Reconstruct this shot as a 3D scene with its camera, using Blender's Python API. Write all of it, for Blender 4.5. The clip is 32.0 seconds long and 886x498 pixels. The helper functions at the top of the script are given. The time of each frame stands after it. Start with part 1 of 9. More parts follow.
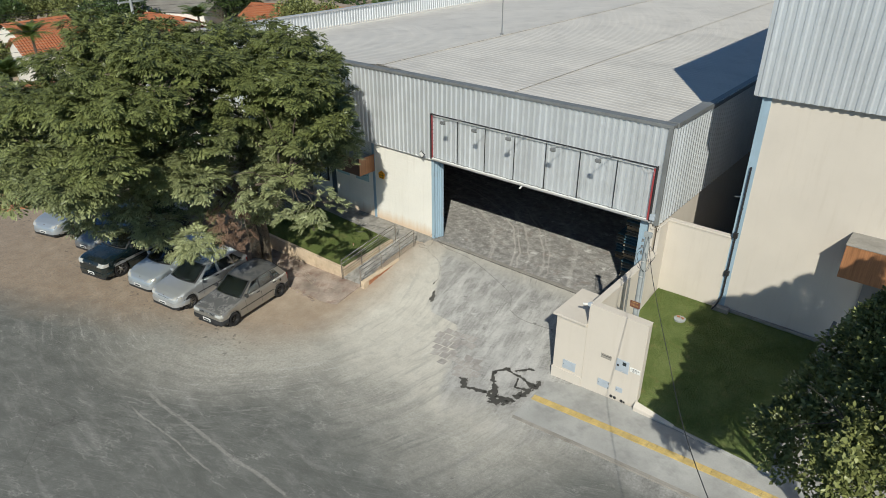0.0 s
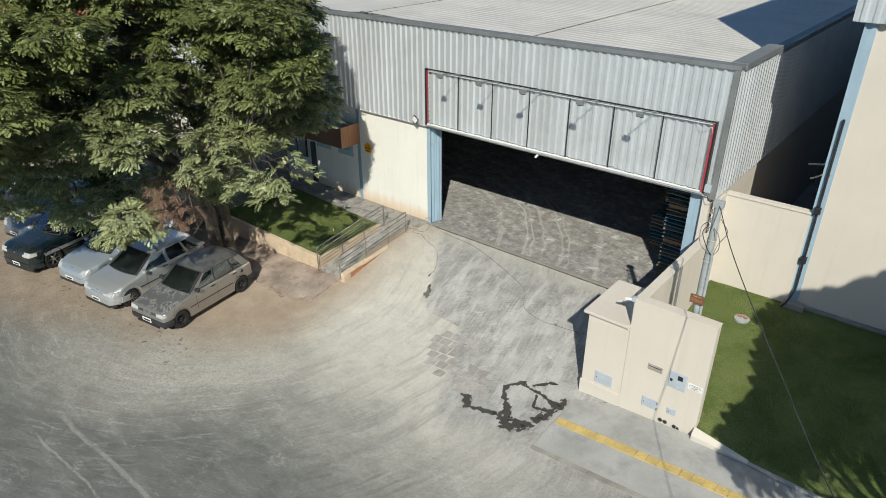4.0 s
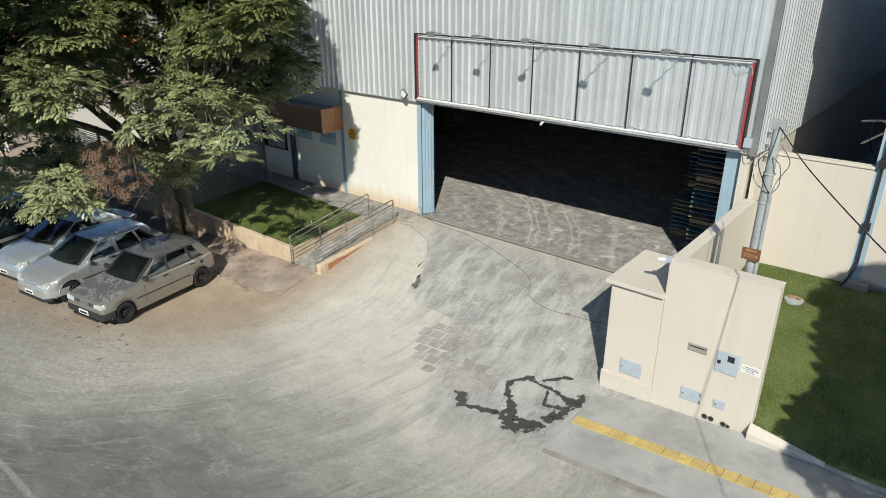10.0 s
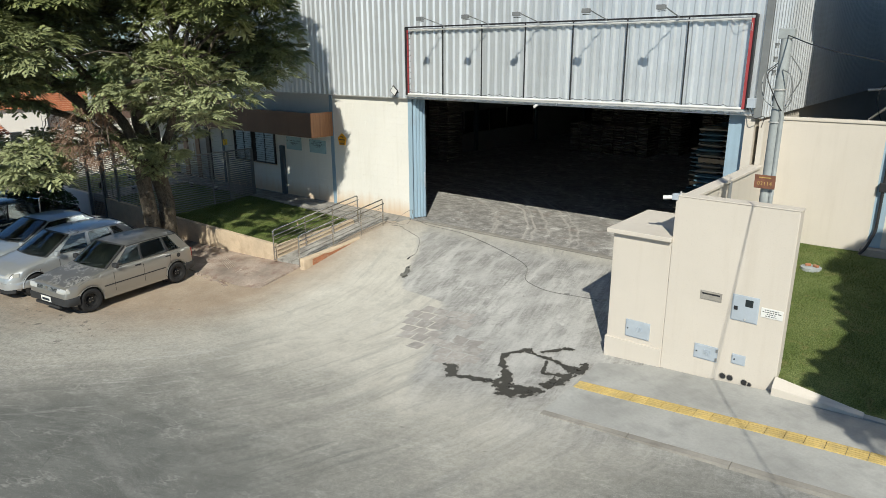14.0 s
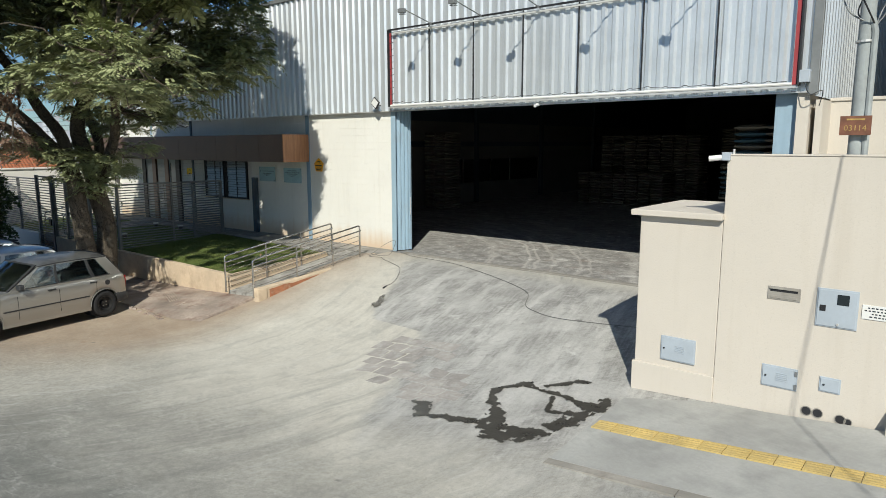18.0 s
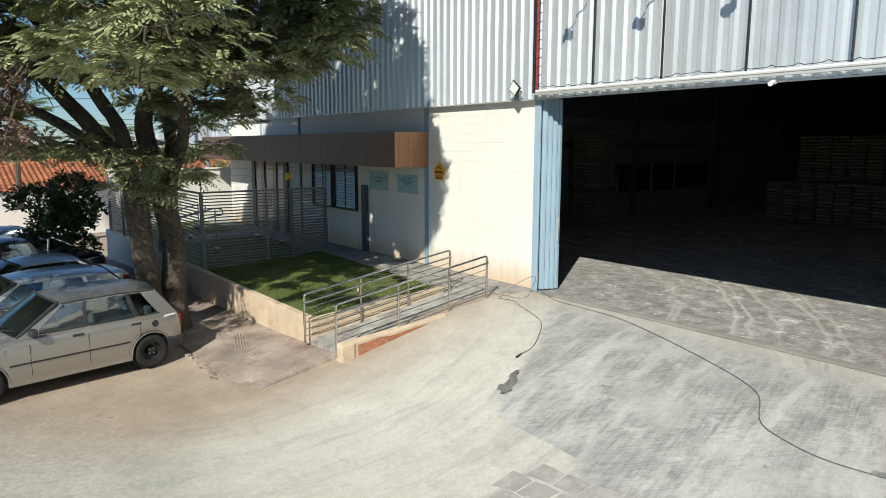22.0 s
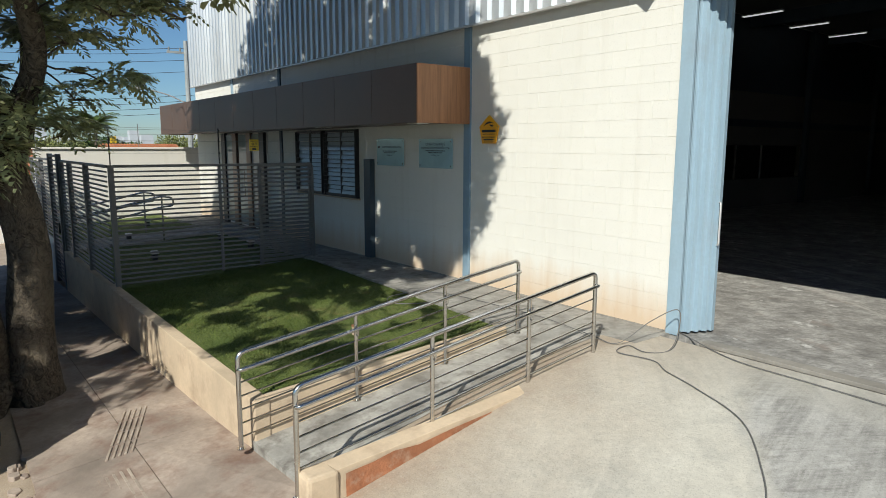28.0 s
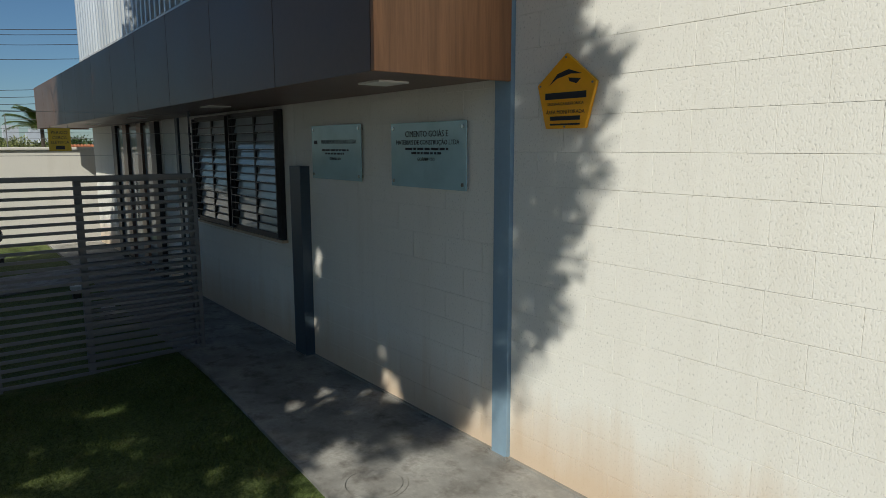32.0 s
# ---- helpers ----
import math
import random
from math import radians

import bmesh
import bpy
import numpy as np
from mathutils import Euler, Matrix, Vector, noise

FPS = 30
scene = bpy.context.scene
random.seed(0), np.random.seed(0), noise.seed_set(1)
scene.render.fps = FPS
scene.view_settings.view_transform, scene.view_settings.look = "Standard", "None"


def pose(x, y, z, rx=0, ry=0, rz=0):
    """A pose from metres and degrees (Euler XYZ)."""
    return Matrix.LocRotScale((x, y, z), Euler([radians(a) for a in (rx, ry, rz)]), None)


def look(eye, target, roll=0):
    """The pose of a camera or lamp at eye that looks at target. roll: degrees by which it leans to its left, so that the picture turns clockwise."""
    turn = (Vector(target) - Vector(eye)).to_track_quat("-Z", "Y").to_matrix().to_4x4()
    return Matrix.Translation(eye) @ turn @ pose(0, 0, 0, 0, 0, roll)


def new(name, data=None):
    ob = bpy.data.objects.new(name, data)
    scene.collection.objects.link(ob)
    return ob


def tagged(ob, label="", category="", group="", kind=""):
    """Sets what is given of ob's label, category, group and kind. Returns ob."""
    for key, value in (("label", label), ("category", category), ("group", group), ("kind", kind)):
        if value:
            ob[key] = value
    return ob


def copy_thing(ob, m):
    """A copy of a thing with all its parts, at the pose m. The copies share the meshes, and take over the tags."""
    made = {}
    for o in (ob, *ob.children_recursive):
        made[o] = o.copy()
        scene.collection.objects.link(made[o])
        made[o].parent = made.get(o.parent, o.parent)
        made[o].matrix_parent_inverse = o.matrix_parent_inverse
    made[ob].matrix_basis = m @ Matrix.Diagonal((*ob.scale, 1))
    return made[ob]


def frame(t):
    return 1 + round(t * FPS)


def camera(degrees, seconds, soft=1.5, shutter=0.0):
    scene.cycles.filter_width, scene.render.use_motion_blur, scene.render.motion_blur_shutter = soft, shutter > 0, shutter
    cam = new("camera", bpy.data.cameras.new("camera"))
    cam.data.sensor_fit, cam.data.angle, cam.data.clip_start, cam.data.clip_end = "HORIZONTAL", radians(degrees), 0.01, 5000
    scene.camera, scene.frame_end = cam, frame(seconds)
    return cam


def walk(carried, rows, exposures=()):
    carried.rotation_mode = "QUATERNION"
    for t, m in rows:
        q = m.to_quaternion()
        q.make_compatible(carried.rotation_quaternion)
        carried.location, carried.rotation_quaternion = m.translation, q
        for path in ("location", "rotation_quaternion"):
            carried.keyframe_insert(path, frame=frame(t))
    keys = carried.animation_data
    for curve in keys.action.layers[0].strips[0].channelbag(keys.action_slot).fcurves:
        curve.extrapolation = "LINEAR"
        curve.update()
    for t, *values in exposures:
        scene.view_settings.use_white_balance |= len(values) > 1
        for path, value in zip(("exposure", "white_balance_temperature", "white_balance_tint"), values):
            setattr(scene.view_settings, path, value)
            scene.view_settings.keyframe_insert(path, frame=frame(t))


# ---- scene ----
cam = camera(67.7, 32.0, 0.5)
# path of the flight: metres along it, first eye height, turn to the walls
METRES, EYE, TILT, LEAN, TURN = 33.0, 13.72, 0.0, 0.0, 39.4
ROWS = [
    (0.0, 0.0, 0.0, 0.0, 0.01, -27.63, -0.03),
    (0.5, 0.0009, 0.0125, -0.0082, 0.04, -27.6, -0.01),
    (1.0, 0.0013, 0.0272, -0.0162, 0.02, -27.6, -0.02),
    (1.5, 0.0017, 0.0433, -0.0275, -0.0, -27.62, -0.01),
    (2.0, 0.0018, 0.059, -0.0426, -0.0, -27.6, -0.01),
    (2.5, 0.0015, 0.0754, -0.0574, -0.0, -27.58, -0.02),
    (3.0, 0.0011, 0.0923, -0.0707, -0.01, -27.58, -0.02),
    (3.5, 0.0013, 0.1095, -0.0783, -0.03, -27.6, -0.03),
    (5.5, 0.0066, 0.1684, -0.103, 0.07, -27.63, 0.07),
    (6.0, 0.0072, 0.1778, -0.1104, 0.04, -27.62, 0.07),
    (6.5, 0.0075, 0.1827, -0.1214, 0.0, -27.61, 0.07),
    (7.0, 0.0082, 0.1833, -0.1328, 0.04, -27.59, 0.08),
    (7.5, 0.0085, 0.1828, -0.1424, 0.03, -27.59, 0.1),
    (8.0, 0.0083, 0.1821, -0.1529, 0.01, -27.5, 0.09),
    (8.5, 0.008, 0.1819, -0.16, -0.01, -26.69, 0.09),
    (9.0, 0.0081, 0.1819, -0.1646, -0.03, -24.71, 0.09),
    (9.5, 0.0086, 0.182, -0.172, -0.05, -23.36, 0.11),
    (10.0, 0.0094, 0.1828, -0.1792, -0.09, -23.17, 0.11),
    (10.5, 0.0105, 0.1838, -0.1878, -0.1, -22.78, 0.11),
    (11.0, 0.0118, 0.1848, -0.1938, -0.11, -20.94, 0.13),
    (11.5, 0.0126, 0.1857, -0.1986, -0.12, -18.45, 0.16),
    (12.0, 0.0131, 0.1856, -0.2046, -0.15, -16.66, 0.2),
    (12.5, 0.0136, 0.1857, -0.2164, -0.19, -16.41, 0.22),
    (13.0, 0.0144, 0.1864, -0.2325, -0.19, -16.37, 0.23),
    (13.5, 0.0146, 0.187, -0.2471, -0.22, -16.35, 0.23),
    (14.0, 0.0159, 0.1875, -0.2605, -0.22, -16.32, 0.22),
    (14.5, 0.0184, 0.1899, -0.267, -0.2, -15.77, 0.21),
    (16.5, 0.0293, 0.2221, -0.3062, -0.21, -8.98, 0.21),
    (17.0, 0.0311, 0.2366, -0.319, -0.25, -9.04, 0.19),
    (17.5, 0.0322, 0.2533, -0.3259, -0.18, -8.98, 0.13),
    (18.0, 0.0332, 0.271, -0.3259, 0.54, -9.01, 0.13),
    (18.5, 0.0331, 0.2902, -0.326, 2.16, -8.99, 0.1),
    (19.0, 0.0327, 0.3105, -0.326, 4.22, -8.99, 0.02),
    (19.5, 0.0315, 0.331, -0.3258, 6.29, -8.99, -0.07),
    (20.0, 0.0301, 0.3517, -0.3262, 8.25, -8.94, -0.07),
    (20.5, 0.0285, 0.3721, -0.3264, 9.41, -8.89, -0.11),
    (21.0, 0.0265, 0.3906, -0.3261, 10.39, -8.91, -0.11),
    (21.5, 0.0232, 0.4062, -0.3263, 11.3, -8.88, -0.13),
    (22.0, 0.0174, 0.4189, -0.3266, 12.35, -8.86, -0.11),
    (22.5, 0.0116, 0.4297, -0.3272, 12.98, -8.84, -0.13),
    (23.0, 0.0067, 0.4396, -0.3291, 13.15, -8.83, -0.14),
    (23.5, 0.0025, 0.4492, -0.3324, 13.16, -8.8, -0.13),
    (24.0, -0.0014, 0.4589, -0.3368, 13.17, -8.8, -0.14),
    (24.5, -0.0052, 0.4687, -0.3401, 13.2, -8.79, -0.14),
    (26.5, -0.0221, 0.5165, -0.3531, 13.15, -8.82, -0.23),
    (27.0, -0.0275, 0.5386, -0.3528, 13.13, -8.85, -0.23),
    (27.5, -0.0334, 0.5648, -0.3524, 13.14, -8.81, -0.2),
    (28.0, -0.0401, 0.5934, -0.3523, 13.17, -8.76, -0.21),
    (28.5, -0.0464, 0.6211, -0.3518, 13.17, -8.82, -0.19),
    (29.0, -0.0527, 0.6472, -0.3518, 13.17, -8.82, -0.15),
    (29.5, -0.0585, 0.6717, -0.3516, 13.16, -8.83, -0.03),
    (30.0, -0.0645, 0.6962, -0.3522, 13.14, -8.78, 0.07),
    (30.5, -0.0702, 0.721, -0.3524, 13.14, -8.77, 0.11),
    (31.0, -0.0759, 0.7441, -0.3524, 13.06, -8.79, 0.05),
    (31.5, -0.0804, 0.7628, -0.3528, 12.96, -8.8, 0.14),
    (32.0, -0.0827, 0.7722, -0.3536, 12.96, -8.81, 0.12),
]
walk(cam, [(t, pose(17.71, -20.82, EYE, TILT, LEAN, TURN) @ pose(METRES * x, METRES * y, METRES * z, 90 + pitch, roll, yaw)) for t, x, y, z, yaw, pitch, roll in ROWS],
     [(0.0, -0.15, 6800, 4), (6.0, 0.02, 6800, 4), (12.0, 0.02, 6860, 4), (17.0, -0.02, 6720, 4), (19.0, 0.02, 6720, 4), (21.0, 0.2, 6720, 4), (25.0, 0.19, 6700, 4), (28.0, 0.06, 6700, 4), (30.0, -0.26, 6720, 4), (32.0, -0.36, 6700, 4)])

# ---- world, sun ----
SUN = Vector((-0.68, 1.0, -0.93)).normalized()
world = bpy.data.worlds.new("sky")
scene.world = world
world.use_nodes = True
_wt = world.node_tree
_sky = _wt.nodes.new("ShaderNodeTexSky")
_sky.sky_type, _sky.sun_disc = "NISHITA", False
_sky.altitude = 800
_sky.sun_elevation, _sky.sun_rotation = radians(37.5), radians(147)
_sky.air_density, _sky.dust_density, _sky.ozone_density = 1.0, 0.6, 7.0
_tint = _wt.nodes.new("ShaderNodeMix")
_tint.data_type, _tint.blend_type = "RGBA", "MULTIPLY"
_tint.inputs[0].default_value, _tint.inputs[7].default_value = 1.0, (0.90, 0.965, 0.99, 1.0)
_wt.links.new(_sky.outputs[0], _tint.inputs[6])
_wt.links.new(_tint.outputs[2], _wt.nodes["Background"].inputs["Color"])
_wt.nodes["Background"].inputs["Strength"].default_value = 0.086
_lamp = bpy.data.lights.new("sun", "SUN")
_lamp.energy, _lamp.angle, _lamp.color = 4.9, radians(0.53), (1.0, 0.965, 0.915)
sun = new("sun", _lamp)
sun.matrix_world = look((30, -40, 40), Vector((30, -40, 40)) + SUN)


# ---- node helpers ----
def node(nt, kind, ins=None, **sets):
    n = nt.nodes.new("ShaderNode" + kind)
    for k, v in sets.items():
        setattr_plain(n, k, v)
    for k, v in (ins or {}).items():
        if isinstance(v, bpy.types.NodeSocket):
            nt.links.new(v, n.inputs[k])
        else:
            n.inputs[k].default_value = v
    return n


def setattr_plain(n, k, v):
    if k == "operation":
        n.operation = v
    elif k == "blend_type":
        n.blend_type = v
    elif k == "data_type":
        n.data_type = v
    elif k == "noise_dimensions":
        n.noise_dimensions = v
    elif k == "feature":
        n.feature = v
    elif k == "mode":
        n.mode = v


def rgb(c):
    return (c[0], c[1], c[2], 1.0)


def noise_of(nt, vec, scale, detail=4.0, rough=0.55, distort=0.0):
    return node(nt, "TexNoise", {"Vector": vec, "Scale": scale, "Detail": detail, "Roughness": rough, "Distortion": distort}).outputs["Fac"]


def band(nt, val, lo, hi, a=0.0, b=1.0):
    return node(nt, "MapRange", {"Value": val, "From Min": lo, "From Max": hi, "To Min": a, "To Max": b}).outputs["Result"]


def calc(nt, op, a, b=0.0, c=0.0):
    n = node(nt, "Math", operation=op)
    for i, v in enumerate((a, b, c)):
        if isinstance(v, bpy.types.NodeSocket):
            nt.links.new(v, n.inputs[i])
        else:
            n.inputs[i].default_value = v
    return n.outputs[0]


def mix(nt, fac, a, b, how="MIX"):
    n = node(nt, "Mix", data_type="RGBA", blend_type=how)
    for i, v in ((0, fac), (6, a), (7, b)):
        if isinstance(v, bpy.types.NodeSocket):
            nt.links.new(v, n.inputs[i])
        else:
            n.inputs[i].default_value = rgb(v) if i > 0 and len(v) == 3 else v
    return n.outputs[2]


def place(nt):
    return node(nt, "NewGeometry").outputs["Position"]


def stretched(nt, vec, sx, sy, sz, rz=0.0):
    """Turns the coordinates about z, then scales them."""
    if rz:
        vec = node(nt, "Mapping", {"Vector": vec, "Rotation": (0, 0, radians(rz))}).outputs[0]
    return node(nt, "Mapping", {"Vector": vec, "Scale": (sx, sy, sz)}).outputs[0]


def bumped(nt, height, strength, dist):
    return node(nt, "Bump", {"Height": height, "Strength": strength, "Distance": dist}).outputs[0]


def blank(name):
    m = bpy.data.materials.new(name)
    m.use_nodes = True
    return m, m.node_tree, m.node_tree.nodes["Principled BSDF"]


def surface(name, base, rough=0.7, metal=0.0, var=0.12, big=0.8, fine=30.0, bump=0.15, depth=0.004, dirt=None, dirt_amount=0.35, each=0.0, streak=None):
    """A worn surface: colour varied at two scales, dirt in patches, fine relief."""
    m, nt, b = blank(name)
    pos = place(nt)
    n1 = noise_of(nt, pos if streak is None else stretched(nt, pos, *streak), big, 5.0, 0.6)
    n2 = noise_of(nt, pos, fine, 3.0, 0.6)
    dark = tuple(c * (1 - 2 * var) for c in base)
    light = tuple(min(1, c * (1 + var)) for c in base)
    col = mix(nt, band(nt, n1, 0.3, 0.7), dark, light)
    col = mix(nt, band(nt, n2, 0.35, 0.75, 0, var * 2.2), col, tuple(c * 0.6 for c in base))
    if dirt:
        n3 = noise_of(nt, pos, big * 2.3, 6.0, 0.65)
        col = mix(nt, band(nt, n3, 0.5, 0.72, 0, dirt_amount), col, dirt)
    if each:
        r = node(nt, "ObjectInfo").outputs["Random"]
        col = mix(nt, 1.0, col, mix(nt, r, (1 - each,) * 3, (1, 1, 1)), "MULTIPLY")
    nt.links.new(col, b.inputs["Base Color"])
    nt.links.new(band(nt, n1, 0.2, 0.8, rough - 0.08, min(1, rough + 0.08)), b.inputs["Roughness"])
    b.inputs["Metallic"].default_value = metal
    if bump:
        nt.links.new(bumped(nt, n2, bump, depth), b.inputs["Normal"])
    return m


def glossy(name, base, rough=0.1, metal=0.0, coat=0.0, trans=0.0, ior=1.45):
    m, nt, b = blank(name)
    n1 = noise_of(nt, place(nt), 4.0, 4.0, 0.6)
    nt.links.new(mix(nt, band(nt, n1, 0.4, 0.75), base, tuple(c * 0.86 for c in base)), b.inputs["Base Color"])
    nt.links.new(band(nt, n1, 0.3, 0.8, rough * 0.8, rough * 1.5 + 0.02), b.inputs["Roughness"])
    b.inputs["Metallic"].default_value = metal
    b.inputs["Coat Weight"].default_value = coat
    b.inputs["Transmission Weight"].default_value = trans
    b.inputs["IOR"].default_value = ior
    return m


# ---- mesh helpers ----
class Shape:
    """Collects vertices and faces for one mesh."""

    def __init__(self):
        self.v, self.f = [], []

    def add(self, vs, fs):
        n = len(self.v)
        self.v += [tuple(p) for p in vs]
        self.f += [tuple(i + n for i in q) for q in fs]
        return self

    def box(self, x0, x1, y0, y1, z0, z1):
        return self.add([(x0, y0, z0), (x1, y0, z0), (x1, y1, z0), (x0, y1, z0), (x0, y0, z1), (x1, y0, z1), (x1, y1, z1), (x0, y1, z1)],
                        [(3, 2, 1, 0), (4, 5, 6, 7), (0, 1, 5, 4), (1, 2, 6, 5), (2, 3, 7, 6), (3, 0, 4, 7)])

    def slab(self, corners, thick):
        """A prism under a top polygon (anticlockwise from above)."""
        n = len(corners)
        vs = [Vector(c) for c in corners] + [Vector(c) - Vector((0, 0, thick)) for c in corners]
        fs = [tuple(range(n)), tuple(range(2 * n - 1, n - 1, -1))] + [(i, i + n, (i + 1) % n + n, (i + 1) % n) for i in range(n)]
        return self.add(vs, fs)

    def tube(self, path, r, n=8, cap=True):
        path = [Vector(p) for p in path]
        rs = r if isinstance(r, (list, tuple)) else [r] * len(path)
        vs, fs, side = [], [], None
        for i, p in enumerate(path):
            d = (path[min(i + 1, len(path) - 1)] - path[max(i - 1, 0)]).normalized()
            if side is None:
                side = d.orthogonal().normalized()
            side = (side - d * side.dot(d)).normalized()
            up = d.cross(side)
            for k in range(n):
                a = 2 * math.pi * k / n
                vs.append(p + (side * math.cos(a) + up * math.sin(a)) * rs[i])
        for i in range(len(path) - 1):
            for k in range(n):
                a, b = i * n + k, i * n + (k + 1) % n
                fs.append((a, b, b + n, a + n))
        if cap:
            fs += [tuple(range(n - 1, -1, -1)), tuple(range(len(vs) - n, len(vs)))]
        return self.add(vs, fs)

    def disc(self, c, axis, r, h, n=20):
        c, axis = Vector(c), Vector(axis).normalized()
        return self.tube([c - axis * h / 2, c + axis * h / 2], r, n)

    def ring(self, c, axis, profile, n=28):
        """Turns a closed profile of (radius, along) round an axis."""
        c, axis = Vector(c), Vector(axis).normalized()
        s = axis.orthogonal().normalized()
        u = axis.cross(s)
        m, vs, fs = len(profile), [], []
        for k in range(n):
            a = 2 * math.pi * k / n
            d = s * math.cos(a) + u * math.sin(a)
            vs += [c + d * r + axis * h for r, h in profile]
        for k in range(n):
            for i in range(m):
                j = (i + 1) % m
                a, b = k * m, ((k + 1) % n) * m
                fs.append((a + i, a + j, b + j, b + i))
        return self.add(vs, fs)

    def mesh(self, name, mat=None, bevel=0.0, segs=2, smooth=None):
        me = bpy.data.meshes.new(name)
        me.from_pydata(self.v, [], self.f)
        bm = bmesh.new()
        bm.from_mesh(me)
        bmesh.ops.recalc_face_normals(bm, faces=bm.faces)
        if bevel:
            es = [e for e in bm.edges if len(e.link_faces) == 2 and e.calc_face_angle(0) > 0.5]
            bmesh.ops.bevel(bm, geom=es, offset=bevel, segments=segs, affect="EDGES", profile=0.6, clamp_overlap=True)
        bm.to_mesh(me)
        bm.free()
        if smooth is not None:
            me.shade_smooth()
            me.set_sharp_from_angle(angle=radians(smooth))
        if mat:
            me.materials.append(mat)
        return me


def thing(name, at=(0, 0, 0), rz=0.0, label="", category="", group="", kind=""):
    ob = new(name)
    ob.matrix_basis = pose(*at, 0, 0, rz)
    return tagged(ob, label, category, group, kind)


def part(name, shape, mat, parent, label="", bevel=0.0, segs=2, smooth=None):
    me = shape if isinstance(shape, bpy.types.Mesh) else shape.mesh(name, mat, bevel, segs, smooth)
    ob = new(name, me)
    ob.parent = parent
    return tagged(ob, label)


def solid(name, shape, mat, label="", category="", group="", kind="", bevel=0.0, segs=2, smooth=None):
    return tagged(new(name, shape.mesh(name, mat, bevel, segs, smooth)), label, category, group, kind)


def bend(points, r=0.08, n=5):
    """Rounds the corners of a polyline."""
    pts, out = [Vector(p) for p in points], [Vector(points[0])]
    for a, b, c in zip(pts, pts[1:], pts[2:]):
        k = min(r, (a - b).length / 2, (c - b).length / 2)
        p, q = b + (a - b).normalized() * k, b + (c - b).normalized() * k
        for i in range(n + 1):
            t = i / n
            out.append(p * (1 - t) ** 2 + b * 2 * t * (1 - t) + q * t * t)
    out.append(pts[-1])
    return out


def spline(points, n=8):
    """A smooth curve through the points."""
    p = [Vector(q) for q in points]
    p = [p[0] * 2 - p[1]] + p + [p[-1] * 2 - p[-2]]
    out = []
    for i in range(1, len(p) - 2):
        a, b, c, d = p[i - 1:i + 3]
        for k in range(n):
            t = k / n
            out.append(0.5 * (2 * b + (c - a) * t + (2 * a - 5 * b + 4 * c - d) * t * t + (3 * b - a - 3 * c + d) * t ** 3))
    return out + [p[-2]]


def writing(text, size, mat, parent, at, rot, label="", align="CENTER"):
    """A line of letters as a flat mesh under its thing."""
    cu = bpy.data.curves.new("lettering", "FONT")
    cu.body, cu.size, cu.align_x, cu.align_y, cu.extrude, cu.resolution_u = text, size, align, "CENTER", 0.0006, 2
    tmp = bpy.data.objects.new("lettering", cu)
    scene.collection.objects.link(tmp)
    bpy.context.view_layer.update()
    me = bpy.data.meshes.new_from_object(tmp.evaluated_get(bpy.context.evaluated_depsgraph_get()))
    bpy.data.objects.remove(tmp)
    bpy.data.curves.remove(cu)
    me.materials.clear()
    me.materials.append(mat)
    ob = new("lettering", me)
    ob.parent = parent
    ob.matrix_basis = pose(*at, *rot)
    return tagged(ob, label)


# ---- heights of the ground ----
def lerp(x, pts):
    return float(np.interp(x, [p[0] for p in pts], [p[1] for p in pts]))


STREET = [(-400, -16.0), (-120, -7.0), (-60, -3.6), (-30, -1.9), (-16, -1.25), (-5, -1.0), (0, -0.92), (4, -0.81), (7, -0.72), (9.2, -0.6), (12.2, -0.36), (16, -0.1), (30, 0.7), (120, 4.0), (400, 6.0)]
KERBSIDE = [(-60, -3.4), (-16, -1.16), (-7, -0.88), (-4, -0.79), (-2.5, -0.73), (-1.2, -0.62), (-0.2, -0.56), (0.5, -0.6)]


def street_z(x, y):
    d = min(max((-y - 0.5) / 6.5, 0.0), 1.0)
    return lerp(x, STREET) * d * d * (3 - 2 * d)


def pave_z(x, y):
    return lerp(x, KERBSIDE) - 0.05 * max(0.0, (-5.24 - y) / 0.84) - (0.045 + 0.13 * min(1, max(0, (x + 2.6) / 2.0))) * (-4.45 - y)


def ground_z(x, y):
    z = street_z(x, y)
    if y > -5.85 and x < -0.6:
        z = min(z, pave_z(x, y)) - 0.16
    elif y > -6.9 and -9.0 < x < 0.6:
        edge = 0.02 + 0.02 * noise.noise((x * 2.1, y * 2.1, 4)) + (0.05 if x < -2.6 else 0.0) + 0.12 * max(0, -6.15 - y) + 0.2 * max(0, x + 0.2)
        z = max(z, pave_z(min(x, -0.2), -6.05) - edge)
    if y > -0.05 or (y > -4.6 and x > 9.3):
        z = min(z, -0.5)
    if y > 60 or y < -120:
        z = min(z, lerp(x, STREET) - 0.02 * max(0, abs(y) - 60))
    return z

